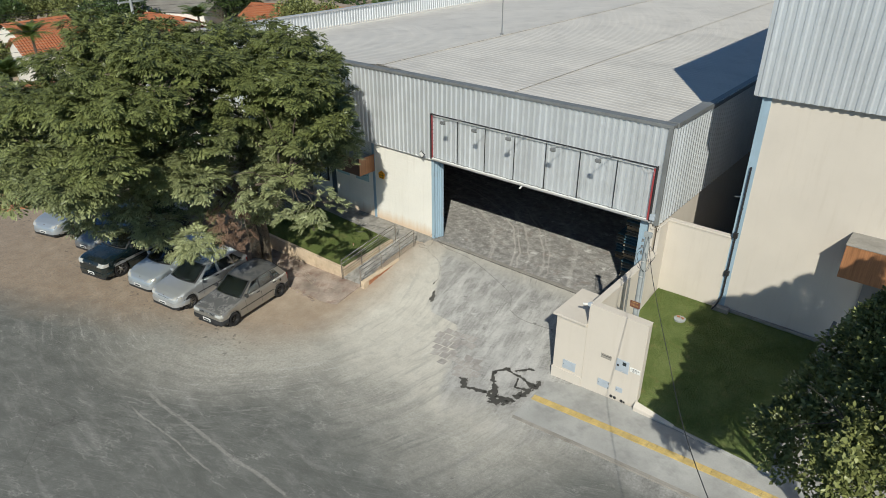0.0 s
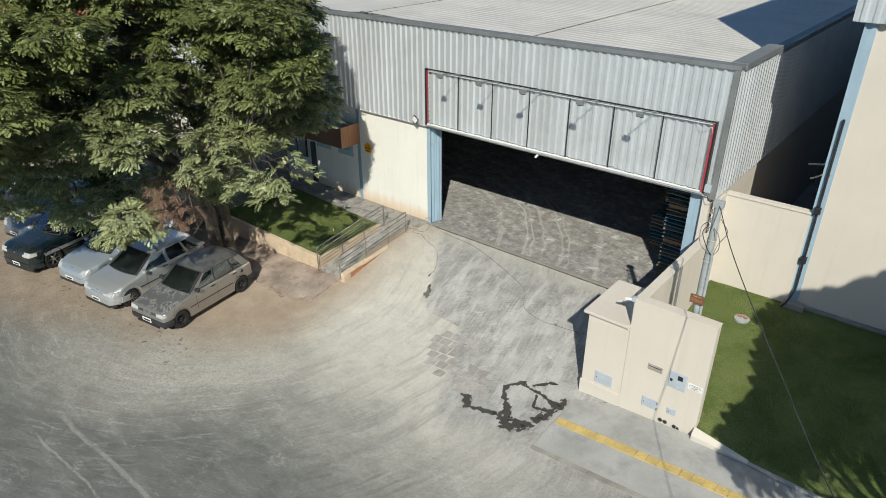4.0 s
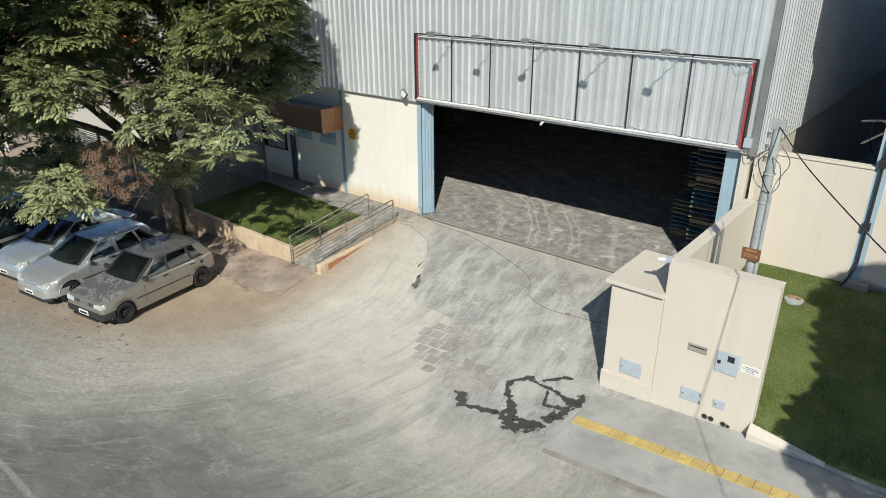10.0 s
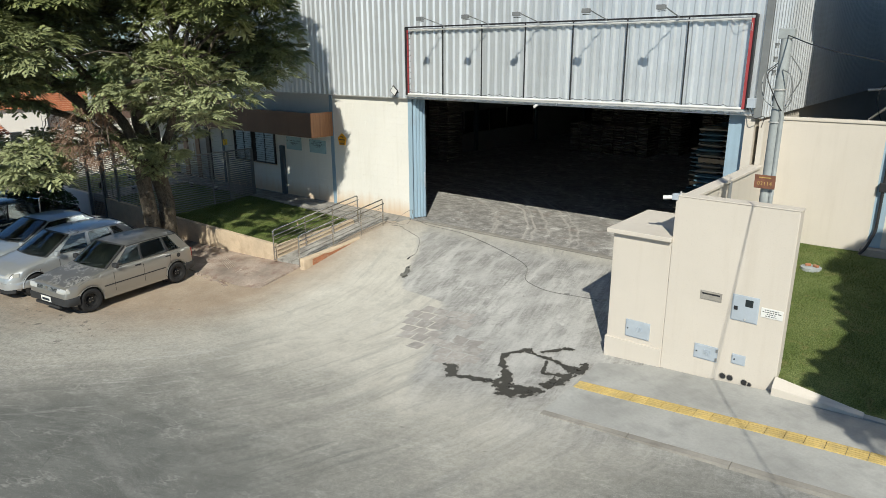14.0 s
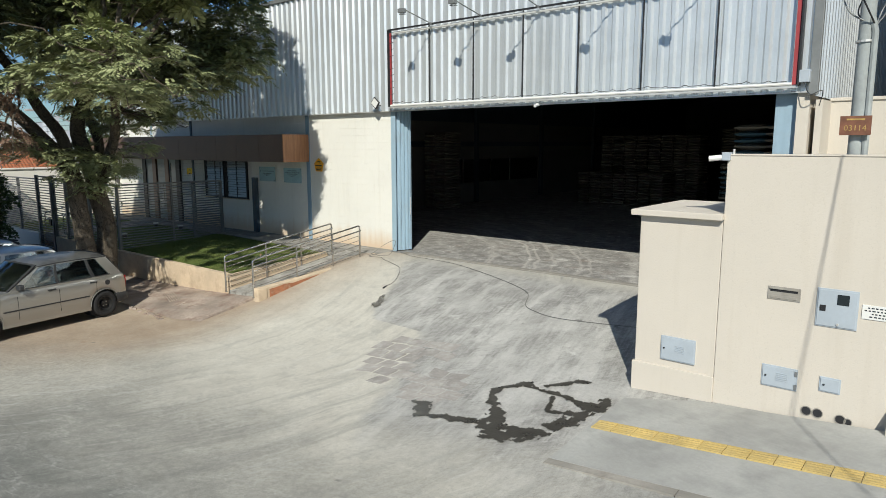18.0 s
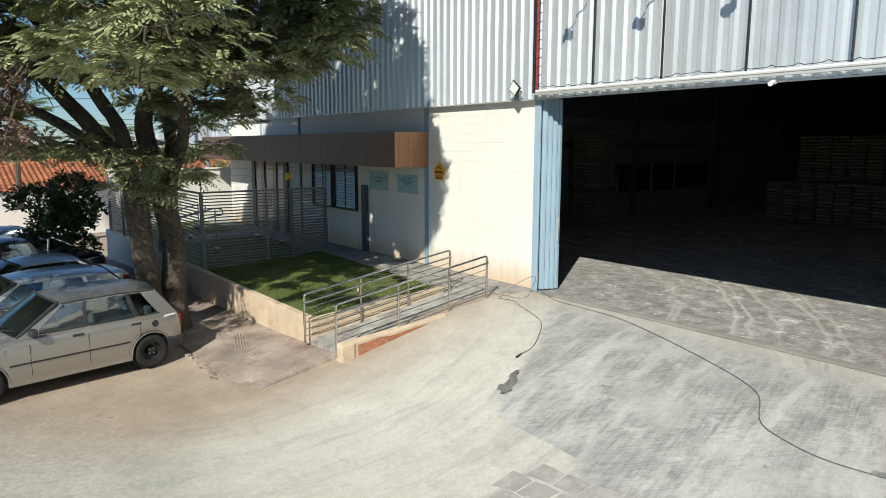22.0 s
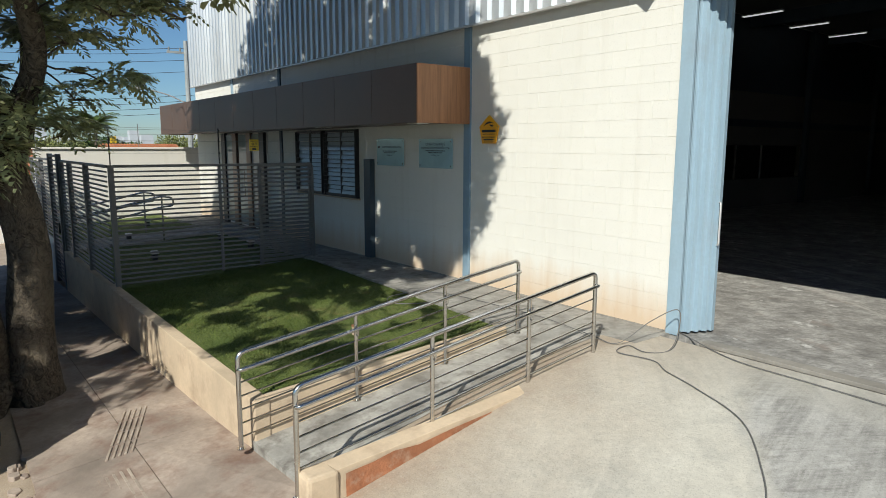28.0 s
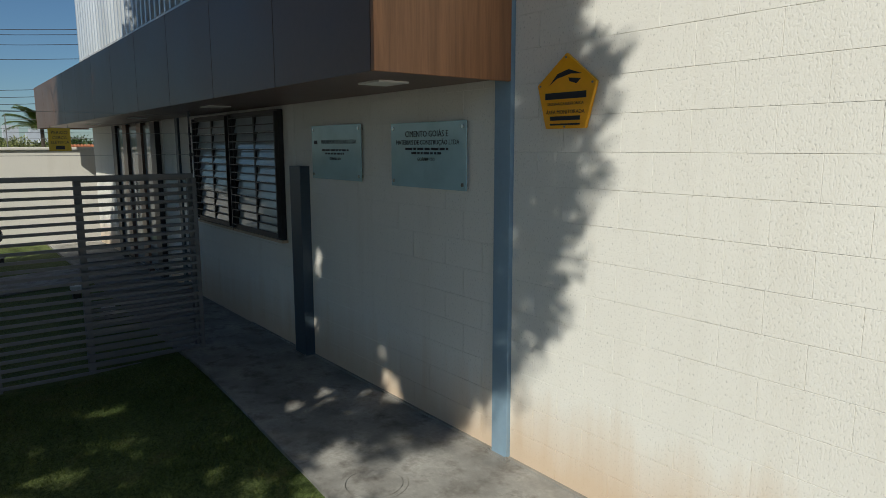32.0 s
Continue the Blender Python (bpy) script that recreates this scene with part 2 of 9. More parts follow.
# ---- materials ----
def ground_material():
    m, nt, b = blank("dusty road and concrete")
    pos = place(nt)
    xyz = node(nt, "SeparateXYZ", {"Vector": pos}).outputs
    x, y = xyz[0], xyz[1]
    wob = noise_of(nt, pos, 0.35, 4.0, 0.6)
    w2 = calc(nt, "MULTIPLY_ADD", wob, 3.0, -1.5)

    def polar(cx, cy):
        dx, dy = calc(nt, "SUBTRACT", x, cx), calc(nt, "SUBTRACT", y, cy)
        r = calc(nt, "SQRT", calc(nt, "ADD", calc(nt, "MULTIPLY", dx, dx), calc(nt, "MULTIPLY", dy, dy)))
        return calc(nt, "MULTIPLY_ADD", wob, 0.7, r), calc(nt, "ARCTAN2", dy, dx)

    r1, a1 = polar(-4.0, -5.4)
    t1 = node(nt, "CombineXYZ", {"X": calc(nt, "MULTIPLY", r1, 2.6), "Y": calc(nt, "MULTIPLY", a1, 2.0)}).outputs[0]
    sweep = noise_of(nt, t1, 1.0, 6.0, 0.62)
    tread = noise_of(nt, node(nt, "CombineXYZ", {"X": calc(nt, "MULTIPLY", r1, 6.5), "Y": calc(nt, "MULTIPLY", a1, 4.5)}).outputs[0], 1.0, 5.0, 0.72)
    t2 = stretched(nt, pos, 0.3, 2.0, 1.0, 9)
    sweep2 = noise_of(nt, t2, 1.0, 6.0, 0.6)
    blobs = noise_of(nt, pos, 0.42, 4.0, 0.6)
    fine = noise_of(nt, pos, 14.0, 8.0, 0.7)
    grit = noise_of(nt, pos, 60.0, 4.0, 0.75)
    mid = noise_of(nt, pos, 1.6, 6.0, 0.62)
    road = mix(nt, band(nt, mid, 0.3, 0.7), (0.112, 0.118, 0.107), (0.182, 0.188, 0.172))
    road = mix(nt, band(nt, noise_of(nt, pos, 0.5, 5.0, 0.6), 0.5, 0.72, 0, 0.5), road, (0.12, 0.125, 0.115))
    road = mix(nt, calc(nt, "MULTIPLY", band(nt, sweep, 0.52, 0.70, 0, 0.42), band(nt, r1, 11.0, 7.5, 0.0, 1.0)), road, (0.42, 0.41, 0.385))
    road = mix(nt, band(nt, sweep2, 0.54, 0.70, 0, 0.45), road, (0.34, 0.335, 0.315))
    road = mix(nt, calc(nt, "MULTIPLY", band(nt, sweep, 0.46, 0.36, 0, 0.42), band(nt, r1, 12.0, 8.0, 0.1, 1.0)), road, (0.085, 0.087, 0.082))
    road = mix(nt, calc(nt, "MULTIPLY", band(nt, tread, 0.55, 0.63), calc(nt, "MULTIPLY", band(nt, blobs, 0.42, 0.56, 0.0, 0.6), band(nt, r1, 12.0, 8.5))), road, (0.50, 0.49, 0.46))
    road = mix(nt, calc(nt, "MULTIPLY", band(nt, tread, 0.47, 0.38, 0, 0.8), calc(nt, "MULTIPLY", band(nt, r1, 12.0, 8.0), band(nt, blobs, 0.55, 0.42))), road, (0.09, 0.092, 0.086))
    scratch = noise_of(nt, stretched(nt, pos, 0.9, 16.0, 1.0, -24), 1.0, 6.0, 0.75)
    road = mix(nt, calc(nt, "MULTIPLY", band(nt, scratch, 0.54, 0.66, 0, 0.5), band(nt, blobs, 0.38, 0.55)), road, (0.33, 0.325, 0.305))
    road = mix(nt, band(nt, scratch, 0.46, 0.34, 0, 0.45), road, (0.075, 0.078, 0.072))
    patchy = noise_of(nt, stretched(nt, pos, 0.55, 1.7, 1.0, -8), 1.0, 9.0, 0.7, 0.4)
    road = mix(nt, band(nt, patchy, 0.50, 0.60, 0, 0.5), road, (0.085, 0.09, 0.08))
    road = mix(nt, band(nt, patchy, 0.42, 0.34, 0, 0.45), road, (0.27, 0.27, 0.25))
    scuff = noise_of(nt, stretched(nt, pos, 2.2, 11.0, 1.0, -14), 1.0, 7.0, 0.78)
    road = mix(nt, calc(nt, "MULTIPLY", band(nt, scuff, 0.56, 0.64, 0, 0.55), band(nt, mid, 0.45, 0.6)), road, (0.30, 0.30, 0.28))
    line = calc(nt, "ABSOLUTE", calc(nt, "SUBTRACT", noise_of(nt, stretched(nt, pos, 0.35, 1.0, 1.0, -10), 1.0, 5.0, 0.6), 0.5))
    road = mix(nt, calc(nt, "MULTIPLY", band(nt, line, 0.010, 0.003, 0, 0.5), band(nt, mid, 0.42, 0.58)), road, (0.36, 0.355, 0.33))
    cell = node(nt, "TexVoronoi", {"Vector": stretched(nt, pos, 0.5, 0.7, 1.0, 35), "Scale": 1.0, "Randomness": 1.0}, feature="DISTANCE_TO_EDGE").outputs["Distance"]
    cell = calc(nt, "MULTIPLY_ADD", fine, 0.03, cell)
    road = mix(nt, calc(nt, "MULTIPLY", band(nt, cell, 0.024, 0.012, 0, 0.6), band(nt, blobs, 0.5, 0.58)), road, (0.045, 0.046, 0.043))
    blotchy = noise_of(nt, pos, 0.7, 5.0, 0.65)
    # light concrete before the gate, dust carried out along the turn
    apron = mix(nt, band(nt, mid, 0.3, 0.7), (0.53, 0.50, 0.437), (0.625, 0.595, 0.522))
    streaks = noise_of(nt, node(nt, "CombineXYZ", {"X": calc(nt, "MULTIPLY", r1, 4.2), "Y": calc(nt, "MULTIPLY", a1, 1.6)}).outputs[0], 1.0, 8.0, 0.7)
    apron = mix(nt, calc(nt, "MULTIPLY", band(nt, streaks, 0.50, 0.62, 0, 0.5), band(nt, blotchy, 0.35, 0.6, 0.2, 1.0)), apron, (0.36, 0.345, 0.31))
    apron = mix(nt, calc(nt, "MULTIPLY", band(nt, sweep, 0.47, 0.36, 0, 0.38), band(nt, r1, 6.6, 9.0)), apron, (0.25, 0.247, 0.23))
    apron = mix(nt, calc(nt, "MULTIPLY", band(nt, tread, 0.52, 0.36), calc(nt, "MULTIPLY", band(nt, blobs, 0.50, 0.36, 0.0, 0.85), band(nt, r1, 6.8, 8.8))), apron, (0.21, 0.208, 0.195))
    flaky = noise_of(nt, pos, 2.4, 9.0, 0.74, 0.3)
    apron = mix(nt, band(nt, flaky, 0.53, 0.62, 0, 0.35), apron, (0.36, 0.35, 0.32))
    apron = mix(nt, calc(nt, "MULTIPLY", band(nt, tread, 0.52, 0.70), band(nt, blobs, 0.5, 0.62, 0, 0.7)), apron, (0.66, 0.645, 0.60))
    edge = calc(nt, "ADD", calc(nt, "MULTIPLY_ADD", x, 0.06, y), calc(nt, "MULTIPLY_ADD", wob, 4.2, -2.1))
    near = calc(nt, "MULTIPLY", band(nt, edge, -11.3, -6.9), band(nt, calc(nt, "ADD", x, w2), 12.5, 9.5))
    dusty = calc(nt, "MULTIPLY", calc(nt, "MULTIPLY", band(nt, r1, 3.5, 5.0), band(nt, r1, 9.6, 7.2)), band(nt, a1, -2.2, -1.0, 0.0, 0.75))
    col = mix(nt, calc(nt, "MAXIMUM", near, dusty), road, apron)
    # older slab in the gate's lane: rubbed grime along the wheel lines, fine tread ribs
    slab_x = calc(nt, "MULTIPLY_ADD", y, 0.62, x)
    seam = calc(nt, "SUBTRACT", calc(nt, "MULTIPLY_ADD", wob, 0.9, slab_x), band(nt, y, -4.22, -4.32, 1.22, 2.55))
    jag = noise_of(nt, pos, 3.0, 4.0, 0.6)
    seam = calc(nt, "ADD", seam, calc(nt, "MULTIPLY_ADD", jag, 0.5, -0.25))
    old = calc(nt, "MULTIPLY", calc(nt, "MULTIPLY", band(nt, seam, -0.05, 0.22), band(nt, calc(nt, "MULTIPLY_ADD", wob, 2.4, y), -7.0, -5.4)), band(nt, y, -0.35, -1.1, 0.25, 1.0))
    lanes = noise_of(nt, stretched(nt, pos, 2.6, 0.45, 1.0, -12), 1.0, 8.0, 0.68)
    ribs = noise_of(nt, stretched(nt, pos, 22.0, 1.6, 1.0, -12), 1.0, 5.0, 0.7)
    cross = noise_of(nt, stretched(nt, pos, 5.0, 30.0, 1.0, -50), 1.0, 3.0, 0.7)
    grime = mix(nt, band(nt, mid, 0.3, 0.7), (0.42, 0.41, 0.388), (0.545, 0.533, 0.503))
    blotch = noise_of(nt, pos, 0.85, 6.0, 0.68)
    worn = calc(nt, "MULTIPLY", band(nt, lanes, 0.41, 0.53), band(nt, calc(nt, "ADD", ribs, calc(nt, "MULTIPLY", cross, 0.7)), 0.62, 1.05, 0.25, 1.0))
    grime = mix(nt, calc(nt, "MULTIPLY", worn, band(nt, blotch, 0.36, 0.58, 0.15, 0.9)), grime, (0.165, 0.16, 0.15))
    grime = mix(nt, calc(nt, "MULTIPLY", band(nt, cross, 0.52, 0.66, 0, 0.5), band(nt, blotch, 0.42, 0.6)), grime, (0.22, 0.212, 0.2))
    grime = mix(nt, band(nt, noise_of(nt, pos, 2.2, 5.0, 0.7), 0.6, 0.72, 0, 0.7), grime, (0.60, 0.59, 0.56))
    col = mix(nt, old, col, grime)
    # red earth by the parked cars
    earth = calc(nt, "MULTIPLY", band(nt, calc(nt, "MULTIPLY_ADD", wob, 2.2, calc(nt, "MULTIPLY_ADD", x, -0.45, y)), -9.0, -6.6), band(nt, calc(nt, "ADD", x, w2), 1.6, -0.4))
    red = mix(nt, band(nt, mid, 0.3, 0.7), (0.31, 0.225, 0.155), (0.42, 0.325, 0.235))
    red = mix(nt, band(nt, noise_of(nt, pos, 4.0, 6.0, 0.7), 0.56, 0.7, 0, 0.6), red, (0.30, 0.165, 0.095))
    col = mix(nt, calc(nt, "MULTIPLY", earth, 0.9), col, red)
    # sealed joints
    for off, wide, x0, x1 in ((13.6, 0.075, -1.2, 14.0), (14.3, 0.04, -1.0, 3.4)):
        d = calc(nt, "ABSOLUTE", calc(nt, "ADD", y, calc(nt, "MULTIPLY_ADD", wob, 0.5, off - 0.25)))
        col = mix(nt, calc(nt, "MULTIPLY", calc(nt, "MULTIPLY", band(nt, d, wide, wide * 0.4, 0, 0.6), band(nt, jag, 0.3, 0.45)), calc(nt, "MULTIPLY", band(nt, x, x0, x0 + 0.5), band(nt, x, x1 + 0.5, x1))), col, (0.40, 0.385, 0.35))
    # oil and damp
    spots = noise_of(nt, pos, 2.7, 3.0, 0.5)
    col = mix(nt, band(nt, spots, 0.73, 0.78, 0, 0.6), col, (0.075, 0.075, 0.07))
    drips = calc(nt, "MULTIPLY", calc(nt, "MULTIPLY", band(nt, y, -11.2, -10.6), band(nt, y, -9.2, -9.8)), band(nt, x, 0.5, -1.0))
    col = mix(nt, calc(nt, "MULTIPLY", drips, band(nt, noise_of(nt, pos, 5.0, 4.0, 0.6), 0.60, 0.66, 0, 0.7)), col, (0.06, 0.055, 0.05))
    col = mix(nt, calc(nt, "MULTIPLY", band(nt, fine, 0.40, 0.62, 0, 0.46), band(nt, near, 0.0, 1.0, 1.0, 0.3)), col, (0.13, 0.125, 0.115))
    col = mix(nt, band(nt, grit, 0.55, 0.7, 0, 0.28), col, (0.62, 0.60, 0.56))
    col = mix(nt, band(nt, grit, 0.46, 0.32, 0, 0.35), col, (0.12, 0.118, 0.11))
    nt.links.new(col, b.inputs["Base Color"])
    b.inputs["Roughness"].default_value = 0.88
    nt.links.new(bumped(nt, calc(nt, "ADD", fine, calc(nt, "MULTIPLY", grit, 0.4)), 0.5, 0.012), b.inputs["Normal"])
    return m


def floor_material():
    """Grimy concrete: mottled dirt, ribbed tread marks, pale curved tyre tracks."""
    m, nt, b = blank("grimy warehouse floor")
    pos = place(nt)
    xyz = node(nt, "SeparateXYZ", {"Vector": pos}).outputs
    dx, dy = calc(nt, "SUBTRACT", xyz[0], -5.1), calc(nt, "SUBTRACT", xyz[1], -3.9)
    wob = noise_of(nt, pos, 0.5, 3.0, 0.5)
    r = calc(nt, "MULTIPLY_ADD", wob, 0.8, calc(nt, "SQRT", calc(nt, "ADD", calc(nt, "MULTIPLY", dx, dx), calc(nt, "MULTIPLY", dy, dy))))
    ang = calc(nt, "ARCTAN2", dy, dx)
    n1 = noise_of(nt, pos, 0.8, 7.0, 0.68)
    n2 = noise_of(nt, pos, 3.2, 8.0, 0.75)
    fine = noise_of(nt, pos, 18.0, 7.0, 0.72)
    ribs = noise_of(nt, stretched(nt, pos, 6.0, 34.0, 1.0, -30), 1.0, 4.0, 0.7)
    ribs2 = noise_of(nt, stretched(nt, pos, 30.0, 5.0, 1.0, 15), 1.0, 4.0, 0.7)
    col = mix(nt, band(nt, n1, 0.34, 0.66), (0.32, 0.31, 0.292), (0.56, 0.545, 0.515))
    col = mix(nt, band(nt, n2, 0.36, 0.60, 0.8, 0.0), col, (0.17, 0.16, 0.15))
    col = mix(nt, calc(nt, "MULTIPLY", band(nt, ribs, 0.5, 0.62, 0, 0.7), band(nt, n1, 0.62, 0.42)), col, (0.13, 0.122, 0.115))
    col = mix(nt, calc(nt, "MULTIPLY", band(nt, ribs2, 0.52, 0.64, 0, 0.6), band(nt, n1, 0.42, 0.6)), col, (0.17, 0.155, 0.145))
    col = mix(nt, band(nt, noise_of(nt, pos, 1.7, 5.0, 0.6), 0.56, 0.68, 0, 0.45), col, (0.29, 0.225, 0.19))
    lane = node(nt, "CombineXYZ", {"X": calc(nt, "MULTIPLY", r, 7.0), "Y": calc(nt, "MULTIPLY", ang, 1.6)}).outputs[0]
    track = noise_of(nt, lane, 1.0, 5.0, 0.7)
    for r0, wide, much in ((9.65, 0.12, 0.7), (10.55, 0.07, 0.7), (10.75, 0.06, 0.65), (11.2, 0.10, 0.6), (11.9, 0.08, 0.55), (12.15, 0.07, 0.5), (13.2, 0.14, 0.4)):
        d = calc(nt, "ABSOLUTE", calc(nt, "SUBTRACT", r, r0))
        col = mix(nt, calc(nt, "MULTIPLY", band(nt, d, wide, wide * 0.35, 0, much), band(nt, track, 0.38, 0.55)), col, (0.58, 0.55, 0.51))
    col = mix(nt, band(nt, noise_of(nt, pos, 1.9, 7.0, 0.72), 0.58, 0.64, 0, 0.85), col, (0.70, 0.69, 0.66))
    col = mix(nt, band(nt, fine, 0.42, 0.7, 0, 0.5), col, (0.13, 0.125, 0.117))
    nt.links.new(col, b.inputs["Base Color"])
    b.inputs["Roughness"].default_value = 0.8
    nt.links.new(bumped(nt, fine, 0.3, 0.005), b.inputs["Normal"])
    return m


def plaster(name, base, grain=90.0, depth=0.006, stain=(0.33, 0.24, 0.16), foot=None, pit=0.25):
    """Painted masonry with a coarse thrown coat and rain marks; foot: splash of red earth up to that height."""
    m, nt, b = blank(name)
    pos = place(nt)
    big = noise_of(nt, pos, 0.7, 5.0, 0.6)
    runs = noise_of(nt, stretched(nt, pos, 5.0, 5.0, 0.35), 1.0, 5.0, 0.6)
    pits = noise_of(nt, stretched(nt, pos, 1.0, 1.0, 0.55), grain, 3.0, 0.6)
    col = mix(nt, band(nt, big, 0.3, 0.7), tuple(c * 0.93 for c in base), base)
    col = mix(nt, band(nt, runs, 0.54, 0.78, 0, 0.24), col, tuple(c * v for c, v in zip(base, (0.70, 0.66, 0.60))))
    col = mix(nt, band(nt, pits, 0.58, 0.70, 0, pit), col, tuple(c * 0.5 for c in base))
    if foot is not None:
        z = node(nt, "SeparateXYZ", {"Vector": pos}).outputs[2]
        zz = calc(nt, "MULTIPLY_ADD", runs, -0.5, z)
        col = mix(nt, band(nt, zz, foot, foot - 0.5, 0, 0.75), col, stain)
    nt.links.new(col, b.inputs["Base Color"])
    b.inputs["Roughness"].default_value = 0.85
    nt.links.new(bumped(nt, band(nt, pits, 0.45, 0.72, 1, 0), 0.3, depth), b.inputs["Normal"])
    return m


def grass_material(name, blade):
    m, nt, b = blank(name)
    pos = place(nt)
    n1, n2 = noise_of(nt, pos, 1.4, 5.0, 0.6), noise_of(nt, pos, 42.0, 5.0, 0.75)
    col = mix(nt, band(nt, n1, 0.35, 0.7), (0.132, 0.178, 0.055), (0.212, 0.25, 0.095))
    col = mix(nt, band(nt, n2, 0.40, 0.60, 0, 0.7), col, (0.04, 0.062, 0.018))
    col = mix(nt, band(nt, noise_of(nt, pos, 3.5, 6.0, 0.75), 0.54, 0.70, 0, 0.6), col, (0.23, 0.195, 0.09))
    if blade:
        isl = node(nt, "NewGeometry").outputs["Random Per Island"]
        col = mix(nt, 1.0, col, mix(nt, isl, (0.6, 0.65, 0.5), (1.35, 1.3, 1.1)), "MULTIPLY")
    nt.links.new(col, b.inputs["Base Color"])
    b.inputs["Roughness"].default_value = 0.9
    b.inputs["Specular IOR Level"].default_value = 0.15
    nt.links.new(bumped(nt, n2, 0.9, 0.02), b.inputs["Normal"])
    return m


def wood_material(name, base, along=2):
    m, nt, b = blank(name)
    pos = place(nt)
    k = [14.0, 14.0, 14.0]
    k[along] = 0.7
    grain = noise_of(nt, stretched(nt, pos, *k), 1.0, 6.0, 0.6, 0.6)
    fine = noise_of(nt, stretched(nt, pos, *[v * 6 for v in k]), 1.0, 3.0, 0.6)
    col = mix(nt, band(nt, grain, 0.3, 0.7), tuple(c * 0.7 for c in base), tuple(c * 1.2 for c in base))
    col = mix(nt, band(nt, fine, 0.45, 0.7, 0, 0.4), col, tuple(c * 0.5 for c in base))
    nt.links.new(col, b.inputs["Base Color"])
    b.inputs["Roughness"].default_value = 0.45
    return m


def leaf_material(name, dark, light, gloss=0.5, dust=None):
    """Leaves that differ one by one; dust: a paler colour that gathers on the lower foliage."""
    m, nt, b = blank(name)
    geo = node(nt, "NewGeometry")
    r = geo.outputs["Random Per Island"]
    n1 = noise_of(nt, geo.outputs["Position"], 0.9, 3.0, 0.6)
    col = mix(nt, calc(nt, "MULTIPLY_ADD", r, 0.6, band(nt, n1, 0.35, 0.65, 0, 0.4)), dark, light)
    if dust:
        z = node(nt, "SeparateXYZ", {"Vector": geo.outputs["Position"]}).outputs[2]
        low = band(nt, calc(nt, "MULTIPLY_ADD", n1, 3.0, z), 8.6, 5.2, 0.05, 0.8)
        col = mix(nt, calc(nt, "MULTIPLY", low, band(nt, r, 0.0, 1.0, 0.45, 1.0)), col, dust)
    nt.links.new(col, b.inputs["Base Color"])
    b.inputs["Roughness"].default_value = gloss
    b.inputs["Specular IOR Level"].default_value = 0.35
    tr = node(nt, "BsdfTranslucent", {"Color": mix(nt, 0.5, col, (0.16, 0.22, 0.03))})
    out = nt.nodes["Material Output"]
    sh = node(nt, "MixShader", {0: 0.06, 1: b.outputs[0], 2: tr.outputs[0]})
    nt.links.new(sh.outputs[0], out.inputs["Surface"])
    return m


def bark_material():
    m, nt, b = blank("fissured bark")
    pos = place(nt)
    warp = node(nt, "VectorMath", {0: pos, 1: node(nt, "TexNoise", {"Vector": pos, "Scale": 3.0, "Detail": 3.0}).outputs["Color"]}, operation="ADD").outputs[0]
    f = noise_of(nt, stretched(nt, warp, 16.0, 16.0, 3.2), 1.0, 6.0, 0.62)
    crust = noise_of(nt, stretched(nt, pos, 1.0, 1.0, 0.5), 70.0, 5.0, 0.7)
    n = noise_of(nt, pos, 1.5, 4.0, 0.6)
    deep = calc(nt, "MULTIPLY", band(nt, f, 0.36, 0.58), band(nt, crust, 0.3, 0.6, 0.6, 1.0))
    col = mix(nt, deep, (0.045, 0.036, 0.027), (0.20, 0.162, 0.12))
    col = mix(nt, band(nt, n, 0.48, 0.68, 0, 0.55), col, (0.165, 0.135, 0.095))
    col = mix(nt, band(nt, noise_of(nt, pos, 6.0, 5.0, 0.7), 0.56, 0.70, 0, 0.4), col, (0.23, 0.20, 0.16))
    nt.links.new(col, b.inputs["Base Color"])
    b.inputs["Roughness"].default_value = 0.92
    nt.links.new(bumped(nt, deep, 1.0, 0.03), b.inputs["Normal"])
    return m


def tile_roof_material():
    m, nt, b = blank("terracotta roof tiles")
    geo = node(nt, "NewGeometry")
    n = noise_of(nt, geo.outputs["Position"], 1.2, 5.0, 0.65)
    col = mix(nt, band(nt, n, 0.3, 0.7), (0.33, 0.10, 0.04), (0.50, 0.19, 0.085))
    col = mix(nt, calc(nt, "MULTIPLY", geo.outputs["Random Per Island"], 0.45), col, (0.24, 0.09, 0.05))
    nt.links.new(col, b.inputs["Base Color"])
    b.inputs["Roughness"].default_value = 0.85
    return m


GROUND = ground_material()
FLOOR = floor_material()
GRASS = grass_material("lawn grass blades", True)
TURF = grass_material("mown turf", False)
WALL = plaster("cream block paint", (0.79, 0.77, 0.71), 105.0, 0.005, stain=(0.60, 0.42, 0.26), foot=0.34, pit=0.6)
WALL_R = plaster("cream rendered wall", (0.62, 0.565, 0.492), 70.0, 0.003, pit=0.14)
# Pale wall darkened: the colour carries the shade of the unlit interior.
WALL_IN_DIM = plaster("inner block wall darkened for the dim interior", (0.20, 0.193, 0.18), 60.0, 0.004)
WHITE_WALL = plaster("white wall paint", (0.78, 0.75, 0.69), 60.0, 0.004)
CLAD = surface("galvanised cladding", (0.72, 0.755, 0.78), 0.34, 0.5, 0.05, 0.5, 20.0, 0.03, 0.002, dirt=(0.36, 0.37, 0.37), dirt_amount=0.2, streak=(3.0, 3.0, 0.25))
ROOF = surface("weathered roof sheet", (0.64, 0.61, 0.56), 0.6, 0.1, 0.05, 0.35, 8.0, 0.03, 0.002, dirt=(0.36, 0.34, 0.31), dirt_amount=0.35)
FLASH = surface("grey flashing", (0.24, 0.25, 0.25), 0.55, 0.3, 0.1, 1.5, 20.0, 0.04)
